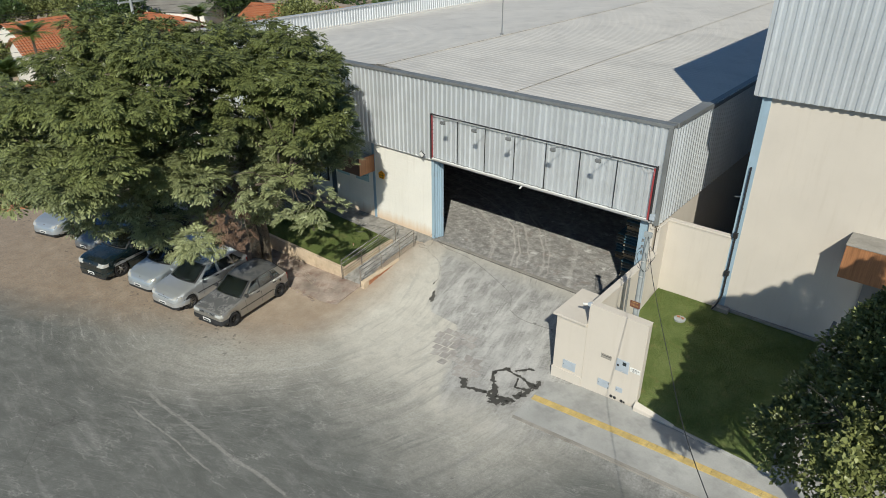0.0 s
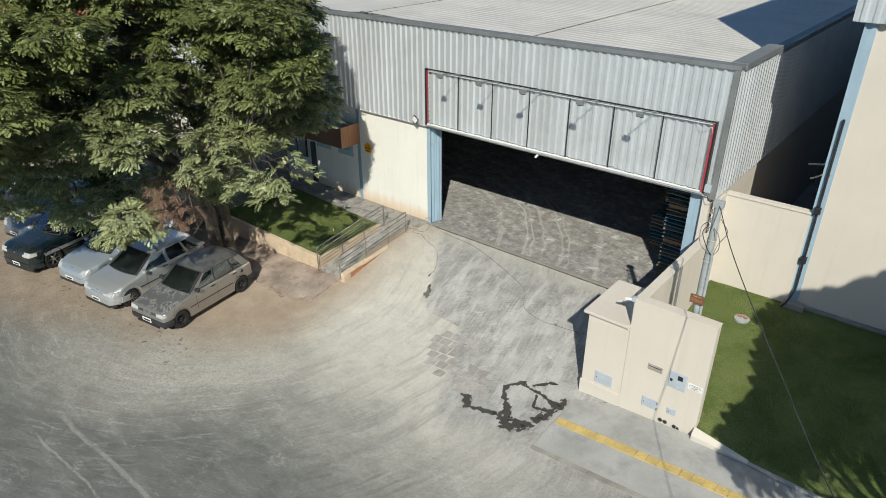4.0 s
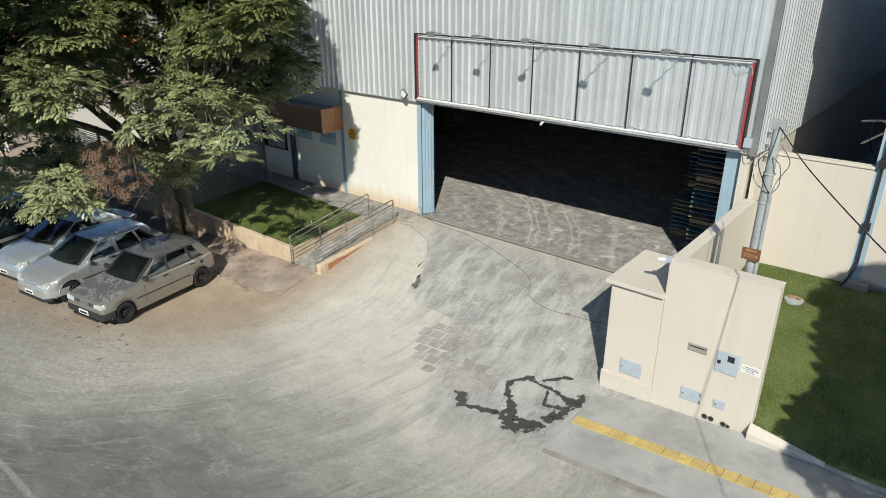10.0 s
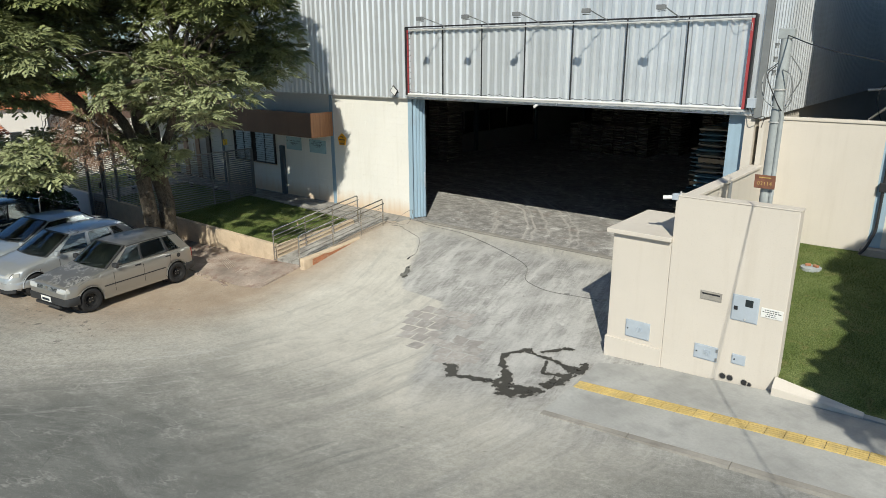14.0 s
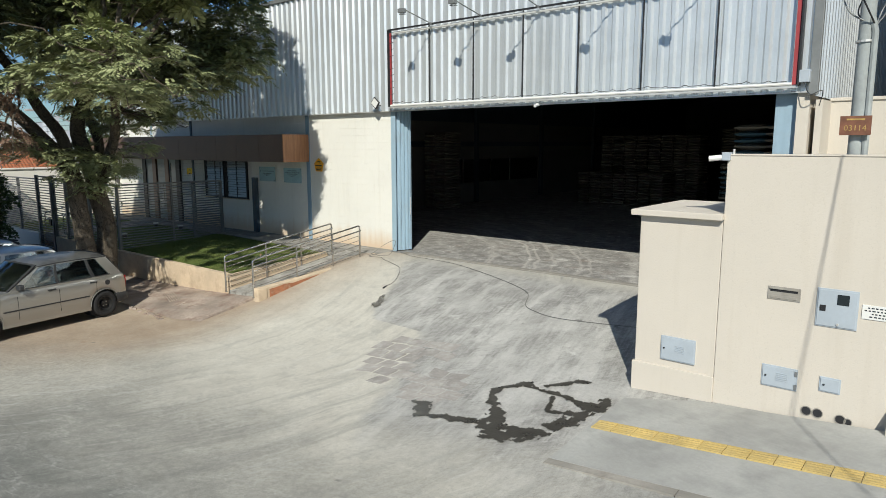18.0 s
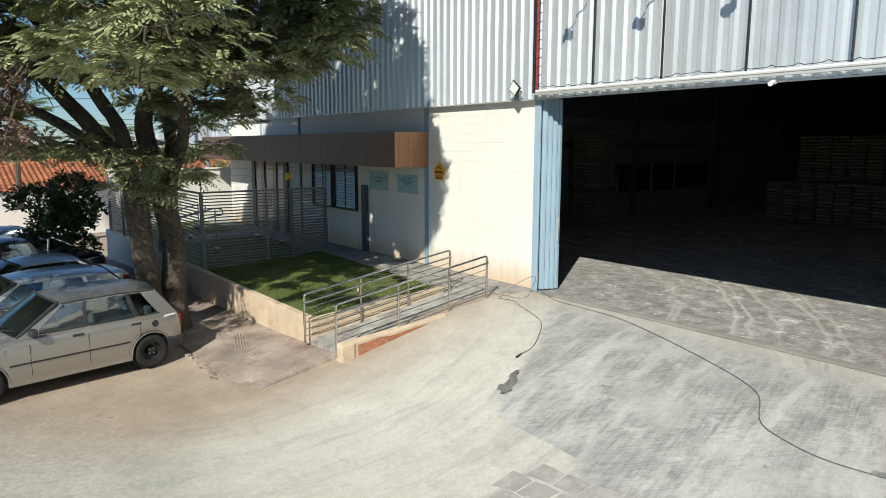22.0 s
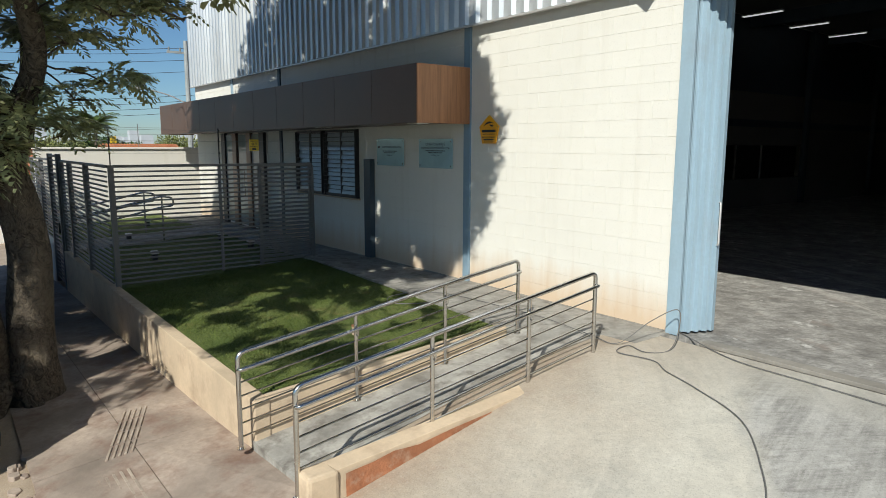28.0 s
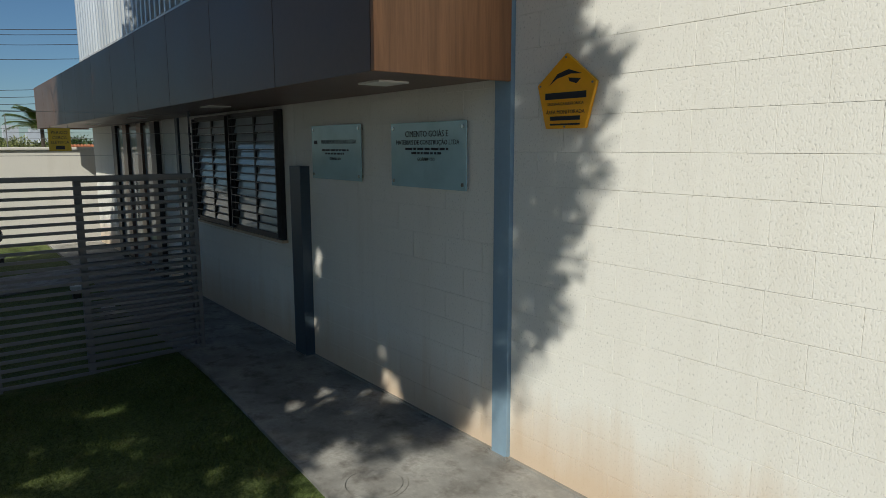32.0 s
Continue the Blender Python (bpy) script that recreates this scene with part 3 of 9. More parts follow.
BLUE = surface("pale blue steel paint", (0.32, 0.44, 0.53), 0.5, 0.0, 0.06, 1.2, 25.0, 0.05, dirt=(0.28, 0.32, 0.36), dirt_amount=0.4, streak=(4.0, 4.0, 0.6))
# Darkened copy of the pale blue: shade on one wall column put into colour.
BLUE_SHADED = surface("pale blue steel paint with shade in the colour", (0.24, 0.35, 0.44), 0.5, 0.0, 0.06, 1.2, 25.0, 0.05, dirt=(0.20, 0.24, 0.28), dirt_amount=0.4, streak=(4.0, 4.0, 0.6))
# Slate of the outer posts; on indoor steel its darkness carries the shade.
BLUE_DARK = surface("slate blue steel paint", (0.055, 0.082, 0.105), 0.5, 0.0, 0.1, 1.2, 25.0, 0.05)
BRIGHT = surface("aluminium strip", (0.72, 0.71, 0.69), 0.4, 0.5, 0.05, 2.0, 20.0, 0.03)
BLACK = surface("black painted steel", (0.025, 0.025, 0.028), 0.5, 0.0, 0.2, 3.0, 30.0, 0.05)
RED = surface("faded red plastic strip", (0.36, 0.055, 0.06), 0.45, 0.0, 0.1, 3.0, 20.0, 0.03)
STEEL = surface("stainless tube", (0.62, 0.60, 0.57), 0.22, 1.0, 0.05, 5.0, 60.0, 0.02, 0.001)
FENCE = surface("grey fence paint", (0.185, 0.187, 0.19), 0.5, 0.1, 0.06, 2.0, 40.0, 0.04)
CONC = surface("old concrete", (0.33, 0.31, 0.275), 0.9, 0.0, 0.14, 1.1, 18.0, 0.4, 0.01, dirt=(0.16, 0.14, 0.12), dirt_amount=0.5)
BARS = surface("worn tactile concrete", (0.45, 0.375, 0.31), 0.9, 0.0, 0.2, 3.0, 20.0, 0.4, 0.006, dirt=(0.26, 0.17, 0.125), dirt_amount=0.7)
OCHRE = surface("faded ochre figures", (0.52, 0.34, 0.11), 0.7, 0.0, 0.25, 12.0, 60.0, 0.1)
PLATE = surface("faded rust-brown plate", (0.21, 0.088, 0.052), 0.7, 0.0, 0.2, 8.0, 50.0, 0.1)
PAVE = surface("stained paving concrete", (0.40, 0.325, 0.27), 0.9, 0.0, 0.24, 1.1, 16.0, 0.5, 0.01, dirt=(0.20, 0.115, 0.085), dirt_amount=0.8, each=0.06)
WALK = surface("grey walkway concrete", (0.37, 0.355, 0.325), 0.85, 0.0, 0.24, 2.2, 26.0, 0.5, 0.008, dirt=(0.12, 0.105, 0.09), dirt_amount=0.9)
SIDE = surface("sidewalk concrete", (0.415, 0.412, 0.39), 0.88, 0.0, 0.13, 0.6, 22.0, 0.35, 0.006, dirt=(0.22, 0.22, 0.21), dirt_amount=0.6)
KERB = surface("painted kerb render", (0.62, 0.49, 0.35), 0.9, 0.0, 0.1, 1.5, 25.0, 0.3, 0.006, dirt=(0.33, 0.23, 0.16), dirt_amount=0.5)
BRICK = surface("bare red brick", (0.42, 0.17, 0.085), 0.9, 0.0, 0.2, 4.0, 40.0, 0.5, 0.01, dirt=(0.5, 0.38, 0.28), dirt_amount=0.5)
YELLOW = surface("worn yellow tactile paint", (0.66, 0.49, 0.185), 0.8, 0.0, 0.12, 2.0, 30.0, 0.2, 0.004, dirt=(0.34, 0.28, 0.17), dirt_amount=0.6, each=0.15)
TAN = wood_material("brown wood-look panel", (0.36, 0.165, 0.075), 2)
# Bluish grey base holds the sky's reflection in the louvres.
LOUVRE = glossy("louvre glass with sky reflection in the colour", (0.36, 0.42, 0.46), 0.12, 0.0, 0.6)
BRONZE = surface("brown metal panel", (0.17, 0.108, 0.082), 0.4, 0.3, 0.08, 1.0, 20.0, 0.02)
GREYBOX = surface("grey meter box", (0.42, 0.47, 0.52), 0.45, 0.0, 0.05, 3.0, 30.0, 0.03)
WHITE = surface("white plastic", (0.75, 0.75, 0.72), 0.5, 0.0, 0.04, 3.0, 30.0, 0.03)
INK = surface("dark print", (0.02, 0.025, 0.035), 0.6, 0.0, 0.05, 5.0, 30.0, 0.0)
PLAQUE = glossy("pale blue plaque glass", (0.38, 0.56, 0.60), 0.12, 0.0, 0.5)
SIGN = surface("orange-yellow enamel", (0.92, 0.42, 0.015), 0.35, 0.0, 0.05, 4.0, 30.0, 0.02)
SIGNY = surface("yellow enamel", (0.72, 0.50, 0.04), 0.45, 0.0, 0.08, 6.0, 30.0, 0.02)
POLE = surface("weathered concrete pole", (0.36, 0.39, 0.39), 0.85, 0.0, 0.12, 2.5, 25.0, 0.25, 0.004, dirt=(0.22, 0.22, 0.21), dirt_amount=0.4)
RUBBER = surface("black rubber", (0.014, 0.014, 0.015), 0.75, 0.0, 0.2, 6.0, 40.0, 0.1)
HOSE = surface("dusty black hose", (0.16, 0.155, 0.148), 0.7, 0.0, 0.1, 4.0, 30.0, 0.05)
BAG = surface("paper cement bag", (0.27, 0.235, 0.18), 0.85, 0.0, 0.12, 3.0, 20.0, 0.3, 0.01, each=0.25)
BAG_BLUE = surface("blue printed cement bag", (0.07, 0.15, 0.19), 0.8, 0.0, 0.12, 3.0, 20.0, 0.3, 0.01, each=0.25)
PALLET = wood_material("raw pallet wood", (0.30, 0.20, 0.11), 0)
GLASS = glossy("dark window glass", (0.03, 0.04, 0.045), 0.04, 0.0, 0.0, 0.25)
# Pale base stands in for sky and street mirrored in the glass.
PANE = glossy("office glass with sky reflection in the colour", (0.40, 0.45, 0.46), 0.05, 0.0, 0.0, 0.25)
BARK = bark_material()
LEAF = leaf_material("feathery green leaf", (0.028, 0.04, 0.012), (0.235, 0.268, 0.085), 0.42, (0.44, 0.47, 0.262))
PALM = leaf_material("palm leaf", (0.035, 0.06, 0.014), (0.13, 0.175, 0.045), 0.35)
DEAD = leaf_material("dead brown leaf", (0.13, 0.075, 0.05), (0.26, 0.165, 0.115), 0.8)
LEAF2 = leaf_material("dark shrub leaf", (0.025, 0.045, 0.014), (0.085, 0.13, 0.04), 0.35)
LEAF3 = leaf_material("light street tree leaf", (0.035, 0.048, 0.013), (0.33, 0.355, 0.13), 0.42)
TILE = tile_roof_material()
STONE = surface("dusty brownish paving stone", (0.43, 0.40, 0.37), 0.9, 0.0, 0.16, 2.5, 22.0, 0.5, 0.006, dirt=(0.50, 0.485, 0.455), dirt_amount=0.95, each=0.22)
WATER = surface("water stain", (0.058, 0.053, 0.044), 0.3, 0.0, 0.2, 3.0, 20.0, 0.2, 0.004)

# ---- ground ----
def axis_steps(fine_lo, fine_hi, step, far):
    a = list(np.arange(fine_lo, fine_hi + 1e-6, step))
    d, lo, hi = step * 2, [], []
    x = fine_hi
    while x < far:
        x += d
        d *= 1.35
        hi.append(x)
    x, d = fine_lo, step * 2
    while x > -far:
        x -= d
        d *= 1.35
        lo.append(x)
    return lo[::-1] + a + hi


gx, gy = axis_steps(-22.0, 20.0, 0.4, 3500.0), axis_steps(-16.0, 1.2, 0.2, 3500.0)
gs = Shape()
gs.v = [(x, y, ground_z(x, y) + (0.02 * noise.noise((x * 0.4, y * 0.4, 0)) if y < -7 else 0.0)) for y in gy for x in gx]
gs.f = [(j * len(gx) + i, j * len(gx) + i + 1, (j + 1) * len(gx) + i + 1, (j + 1) * len(gx) + i) for j in range(len(gy) - 1) for i in range(len(gx) - 1)]
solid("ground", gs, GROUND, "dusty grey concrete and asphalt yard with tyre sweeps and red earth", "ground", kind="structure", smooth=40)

solid("floor", Shape().box(-8.0, 10.1, -0.02, 44.0, -0.2, 0.0), FLOOR, "grimy grey warehouse floor with tyre scuffs", "floor", kind="structure")

# ---- front wall of blocks ----
wf = tagged(new("wall_front"), "cream painted concrete block wall of the warehouse", "wall", kind="structure")
part("backing", Shape().box(-16.7, -0.02, 0.0035, 0.16, -0.3, 4.2), WALL, wf)
part("footing", Shape().box(-6.62, -0.02, -0.02, 0.003, -0.3, 0.02), CONC, wf)


def corrugated(a, b, z0, z1, pitch=0.247, deep=0.046, back=0.0):
    """A trapezoidal sheet from plan point a to b; ribs stand out on the right of a-b."""
    a, b = Vector((*a, 0)), Vector((*b, 0))
    u = (b - a).normalized()
    n = Vector((u.y, -u.x, 0))
    pts, s, L = [], 0.0, (b - a).length
    while s < L:
        for ds, h in ((0, 0), (0.30, 0), (0.46, 1), (0.74, 1), (0.92, 0)):
            t = s + ds * pitch
            if t <= L:
                pts.append(a + u * t + n * deep * h)
        s += pitch
    pts.append(b)
    k = len(pts)
    sh = Shape()
    sh.add([(p.x, p.y, z0) for p in pts] + [(p.x, p.y, z1) for p in pts], [(i, i + 1, k + i + 1, k + i) for i in range(k - 1)])
    p2 = [p - n * (0.004 + back) for p in pts]
    sh.add([(p.x, p.y, z0) for p in p2] + [(p.x, p.y, z1) for p in p2], [(k + i, k + i + 1, i + 1, i) for i in range(k - 1)])
    sh.add([(p.x, p.y, z0) for p in pts] + [(p.x, p.y, z0) for p in p2], [(k + i, k + i + 1, i + 1, i) for i in range(k - 1)])
    return sh


cl = tagged(new("facade_cladding"), "ribbed galvanised steel cladding of the warehouse front", "cladding", kind="structure")
part("sheet", corrugated((-16.85, -0.09), (10.28, -0.09), 3.87, 7.3), CLAD, cl)
part("backing", Shape().box(-16.8, 10.2, -0.06, 0.0, 4.2, 7.25), FLASH, cl)
part("cap_flashing", Shape().box(-16.9, 10.36, -0.17, 0.22, 7.27, 7.38), FLASH, cl, bevel=0.01)
part("corner_flashing", Shape().box(10.2, 10.35, -0.16, -0.07, 3.8, 7.27), FLASH, cl, bevel=0.008)
part("drip_edge", Shape().box(-16.8, 10.2, -0.135, -0.085, 3.84, 3.865), BRIGHT, cl)

ws = tagged(new("wall_side"), "cream base wall with ribbed steel cladding along the side passage", "wall", kind="structure")
part("base_wall", Shape().box(10.02, 10.22, 0.05, 44.0, -0.4, 3.9), WALL_R, ws)
part("sheet", corrugated((10.3, -0.08), (10.3, 44.0), 3.78, 7.3), CLAD, ws)
part("lining", Shape().box(10.2, 10.28, 0.0, 44.0, 3.9, 7.25), FLASH, ws)
part("cap_flashing", Shape().box(10.0, 10.4, 0.2, 3.35, 7.24, 7.4), FLASH, ws, bevel=0.01)
part("eave_flashing", Shape().box(10.05, 10.38, 3.35, 44.0, 7.14, 7.28), FLASH, ws, bevel=0.01)
solid("wall_back", Shape().box(-16.8, 10.2, 44.0, 44.2, -0.4, 7.3), WALL_IN_DIM, "plain back wall of the warehouse", "wall", kind="structure")
solid("wall_left", Shape().box(-16.75, -16.6, 0.2, 44.0, -2.0, 6.6), WHITE_WALL, "plain painted outer wall of the warehouse", "wall", kind="structure")
lp = tagged(new("roof_parapet"), "white ribbed steel parapet along the roof edge", "parapet", kind="structure")
part("sheet", corrugated((-16.6, 44.0), (-16.6, 0.1), 6.2, 7.5), CLAD, lp)
part("cap_flashing", Shape().box(-16.9, -16.5, 0.1, 44.0, 7.5, 7.56), BRIGHT, lp)


def roof_sheet(x0, z0, x1, z1, y0, y1, pitch=0.33):
    pts, y = [], y0
    while y < y1:
        for d, h in ((0, 0), (0.7, 0), (0.78, 1), (0.92, 1)):
            pts.append((y + d * pitch, h * 0.008))
        y += pitch
    k = len(pts)
    sh = Shape()
    sh.add([(x0, y, z0 + h) for y, h in pts] + [(x1, y, z1 + h) for y, h in pts], [(i, i + 1, k + i + 1, k + i) for i in range(k - 1)])
    sh.add([(x0, y0, z0 - 0.03), (x1, y0, z1 - 0.03), (x1, y1, z1 - 0.03), (x0, y1, z0 - 0.03)], [(0, 1, 2, 3)])
    return sh


rf = tagged(new("roof"), "low gabled roof of weathered pale ribbed sheets", "roof", kind="structure")
part("slope", roof_sheet(10.05, 6.98, 3.4, 7.2, 0.2, 44.0), ROOF, rf)
part("slope", roof_sheet(3.6, 7.225, -3.2, 7.44, 0.2, 44.0), ROOF, rf)
part("slope", roof_sheet(-16.55, 6.5, -3.2, 7.43, 0.2, 44.0), ROOF, rf)
part("ridge_cap", Shape().box(-3.4, -3.0, 0.2, 44.0, 7.455, 7.48), ROOF, rf)
ms = thing("roof_mast", (-3.2, 9.6, 7.47), 0, "thin grey lightning rod on the roof ridge", "lightning rod")
part("rod", Shape().tube([(0, 0, 0), (0, 0, 3.2)], 0.025, 8), FLASH, ms)
part("base", Shape().box(-0.08, 0.08, -0.08, 0.08, -0.01, 0.05), FLASH, ms)
copy_thing(ms, pose(-5.2, 30.0, 7.38))
# Ceiling takes the darkened wall colour for the gloom under the roof.
solid("ceiling", Shape().box(-8.0, 10.0, 0.1, 44.0, 6.55, 6.6), WALL_IN_DIM, "underside of the warehouse roof, shade put into its colour", "ceiling", kind="structure")

# ---- inside the warehouse ----
wi = tagged(new("wall_inner"), "block partition wall inside the warehouse, shade put into its colour", "wall", kind="structure")
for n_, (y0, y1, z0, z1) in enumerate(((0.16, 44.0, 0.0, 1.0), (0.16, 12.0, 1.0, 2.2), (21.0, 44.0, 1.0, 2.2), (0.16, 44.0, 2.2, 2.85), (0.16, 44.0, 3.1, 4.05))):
    part("wall_panel", Shape().box(-8.2, -8.0, y0, y1, z0, z1), WALL_IN_DIM, wi)
# Indoor steel and cladding in the slate tone, with the dimness painted in.
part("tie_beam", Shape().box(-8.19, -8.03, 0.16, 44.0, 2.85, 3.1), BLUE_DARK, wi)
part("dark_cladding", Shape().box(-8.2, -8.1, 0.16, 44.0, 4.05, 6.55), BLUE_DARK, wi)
# Black sheet stands for the unlit room beyond the opening.
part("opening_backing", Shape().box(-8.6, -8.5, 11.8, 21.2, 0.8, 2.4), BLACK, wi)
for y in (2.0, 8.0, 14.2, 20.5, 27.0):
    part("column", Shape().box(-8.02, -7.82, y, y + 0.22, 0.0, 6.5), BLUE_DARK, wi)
for y in (12.4, 13.0, 13.4, 15.8, 17.6):
    part("window_bar", Shape().box(-8.12, -8.06, y, y + 0.03, 1.0, 2.2), BRIGHT, wi)

# ---- columns and gate ----
def column(x0, x1, z1, mat, label, y0=-0.03, y1=0.012):
    c = thing("wall_column", ((x0 + x1) / 2, 0, 0), 0, label, "column", "steel columns in the front wall")
    h = (x1 - x0) / 2
    part("web", Shape().box(-h, h, y0, y1, 0.0, z1), mat, c, bevel=0.004)
    part("base_plate", Shape().box(-h - 0.03, h + 0.03, y0 - 0.03, y1 - 0.001, -0.005, 0.018), WALK, c)
    for i in (-1, 1):
        part("bolt", Shape().disc((i * (h + 0.015), y0 - 0.015, 0.024), (0, 0, 1), 0.008, 0.02, 6), WALK, c)


column(-3.715, -3.57, 3.86, BLUE_SHADED, "pale blue painted steel column in the block wall")
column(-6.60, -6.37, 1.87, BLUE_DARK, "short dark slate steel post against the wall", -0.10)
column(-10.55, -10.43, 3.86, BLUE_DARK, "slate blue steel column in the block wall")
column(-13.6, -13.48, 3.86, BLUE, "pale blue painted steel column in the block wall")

gl = thing("gate_jamb", (0, 0, 0), 0, "pale blue steel gate jamb with folded panel ribs", "gate")
part("flange", Shape().box(-0.02, 0.14, -0.035, -0.005, 0.0, 3.86), BLUE, gl, bevel=0.003)
part("web", Shape().box(0.05, 0.075, -0.005, 0.34, 0.0, 3.86), BLUE, gl)
part("folded_leaf", corrugated((0.13, 0.05), (0.26, 0.37), 0.03, 3.86, 0.11, 0.045, 0.02), BLUE, gl)
part("leaf_edge", Shape().box(0.24, 0.31, 0.36, 0.42, 0.03, 3.86), BLUE, gl, bevel=0.004)
part("pull_handle", Shape().tube(bend([(0.29, 0.38, 1.02), (0.34, 0.34, 1.02), (0.34, 0.34, 1.5), (0.29, 0.38, 1.5)], 0.03), 0.011, 6), BRIGHT, gl)
gr = thing("gate_column", (9.83, 0.2, 0), 0, "wide pale blue steel column beside the gate", "column")
part("flange", Shape().box(-0.19, 0.19, -0.12, -0.09, 0.0, 3.86), BLUE, gr, bevel=0.003)
part("web", Shape().box(-0.02, 0.02, -0.09, 0.2, 0.0, 3.86), BLUE, gr)
part("back_flange", Shape().box(-0.19, 0.19, 0.2, 0.23, 0.0, 3.86), BLUE, gr)
part("drain_pipe", Shape().tube([(0.26, -0.2, 0.0), (0.26, -0.2, 3.86)], 0.035, 10), BLUE, gr)
solid("wall_pier", Shape().box(10.02, 10.22, -0.06, 0.05, -0.4, 3.86), WALL_R, "cream pier at the corner of the warehouse", "wall", kind="structure")
solid("threshold", Shape().box(0.45, 9.64, -0.10, 0.06, -0.03, 0.012), CONC, "worn concrete sill across the gateway", "threshold", kind="structure", bevel=0.006)

# ---- empty billboard frame over the gate ----
bb = thing("billboard_frame", (0, -0.13, 0), 0, "empty sign frame with red strips and white tubes", "sign frame")
X0, X1, Z0, Z1 = 0.14, 10.05, 3.96, 5.94
part("top_rail", Shape().box(X0, X1, -0.14, -0.10, Z1 - 0.025, Z1 + 0.015), BLACK, bb, bevel=0.004)
part("bottom_rail", Shape().box(X0, X1, -0.11, -0.06, Z0 - 0.04, Z0), BRIGHT, bb, bevel=0.004)
part("side_rail", Shape().box(X0 - 0.02, X0 + 0.015, -0.14, 0.0, Z0, Z1), BLACK, bb, bevel=0.004)
part("side_rail", Shape().box(X1 - 0.015, X1 + 0.02, -0.14, 0.0, Z0, Z1), BLACK, bb, bevel=0.004)
part("red_strip", Shape().box(X0 + 0.03, X0 + 0.07, -0.10, -0.07, Z0 + 0.02, Z1 - 0.08), RED, bb)
part("red_strip", Shape().box(X1 - 0.10, X1 - 0.03, -0.10, -0.07, Z0 + 0.02, Z1 - 0.08), RED, bb)
part("light_tube", Shape().tube([(X0 + 0.1, -0.06, Z1 - 0.08), (X1 - 0.1, -0.06, Z1 - 0.08)], 0.03, 8), WHITE, bb)
part("light_tube", Shape().tube([(X0 + 0.05, -0.10, Z0 + 0.03), (X1 - 0.1, -0.10, Z0 + 0.03)], 0.03, 8), WHITE, bb)
for x in (1.53, 2.93, 4.34, 5.74, 7.17, 8.62):
    part("upright", Shape().box(x - 0.011, x + 0.011, -0.08, -0.045, Z0, Z1 - 0.02), BLACK, bb)
for i in range(11):
    z = Z0 + 0.15 + i * 0.165
    part("cable_clip", Shape().tube([(X0 + 0.03, -0.10, z), (X0 + 0.14, -0.12, z + 0.01), (X0 + 0.14, -0.07, z + 0.03)], 0.006, 5), BLACK, bb)
loop = []
for i in range(130):
    x = X0 + 0.12 + i * (X1 - X0 - 0.3) / 129
    loop.append((x, -0.12 + 0.012 * noise.noise((x * 3, 0, 0)), Z0 + 0.085 + 0.035 * noise.noise((x * 1.3, 5, 0)) + (0.03 if i % 5 == 0 else 0)))
part("loose_cable", Shape().tube(loop, 0.006, 5), BLACK, bb)
part("loose_cable", Shape().tube(spline([(9.55, -0.12, 5.85), (9.75, -0.14, 5.70), (9.95, -0.12, 5.78), (9.98, -0.1, 5.6)]), 0.007, 5), BRIGHT, bb)

fl = thing("sign_floodlight", (1.66, -0.33, Z1), 0, "small grey floodlight on a long arm over the sign frame", "floodlight", "floodlights on the sign frame")
part("arm", Shape().tube([(0, 0.1, -0.01), (0, -0.1, 0.03), (0, -0.95, 0.20)], 0.014, 6), FLASH, fl)
part("housing", Shape().box(-0.09, 0.09, -1.05, -0.93, 0.10, 0.20), FLASH, fl, bevel=0.012)
part("lens", Shape().box(-0.085, 0.085, -1.00, -0.915, 0.068, 0.078), GLASS, fl)
part("bracket", Shape().box(-0.02, 0.02, 0.02, 0.14, -0.03, 0.02), FLASH, fl)
for x in (3.21, 4.78, 6.66, 8.41):
    copy_thing(fl, pose(x, -0.33, Z1))

sp = thing("wall_floodlight", (-0.32, -0.15, 4.07), 0, "square floodlight under the cladding beside the gate", "floodlight")
part("frame", Shape().box(-0.13, 0.13, -0.19, -0.15, -0.10, 0.12), BLACK, sp, bevel=0.01).matrix_basis = pose(0, 0, 0, 0, 40, 0)
part("glass", Shape().box(-0.105, 0.105, -0.197, -0.188, -0.08, 0.10), WHITE, sp).matrix_basis = pose(0, 0, 0, 0, 40, 0)
part("arm", Shape().tube([(0, 0.03, -0.05), (0, -0.17, -0.02)], 0.015, 6), BLACK, sp)
sp2 = thing("small_camera", (4.75, -0.2, 3.84), 0, "small white security camera under the lintel", "camera")
part("body", Shape().tube([(0, 0.0, 0), (0.02, -0.12, -0.03)], 0.035, 10), WHITE, sp2)
part("mount", Shape().box(-0.02, 0.02, 0.0, 0.08, -0.02, 0.03), WHITE, sp2)
jb = thing("junction_box", (10.14, -0.19, 4.1), 0, "small grey junction box with stray wires on the cladding corner", "junction box")
part("box", Shape().box(-0.09, 0.09, -0.08, 0.03, -0.09, 0.12), GREYBOX, jb, bevel=0.01)
part("wire", Shape().tube(spline([(0.0, -0.05, -0.09), (0.12, -0.1, -0.3), (0.3, -0.06, -0.25), (0.25, 0.02, -0.5)]), 0.008, 5), BLACK, jb)

# ---- ramp, lawn, walkway, pavement ----
RAMP_TOP = -0.66
pv = tagged(new("pavement_left"), "stained concrete paving with worn tactile strips", "pavement", kind="structure")
xs = list(np.arange(-17.0, 0.3, 2.1))
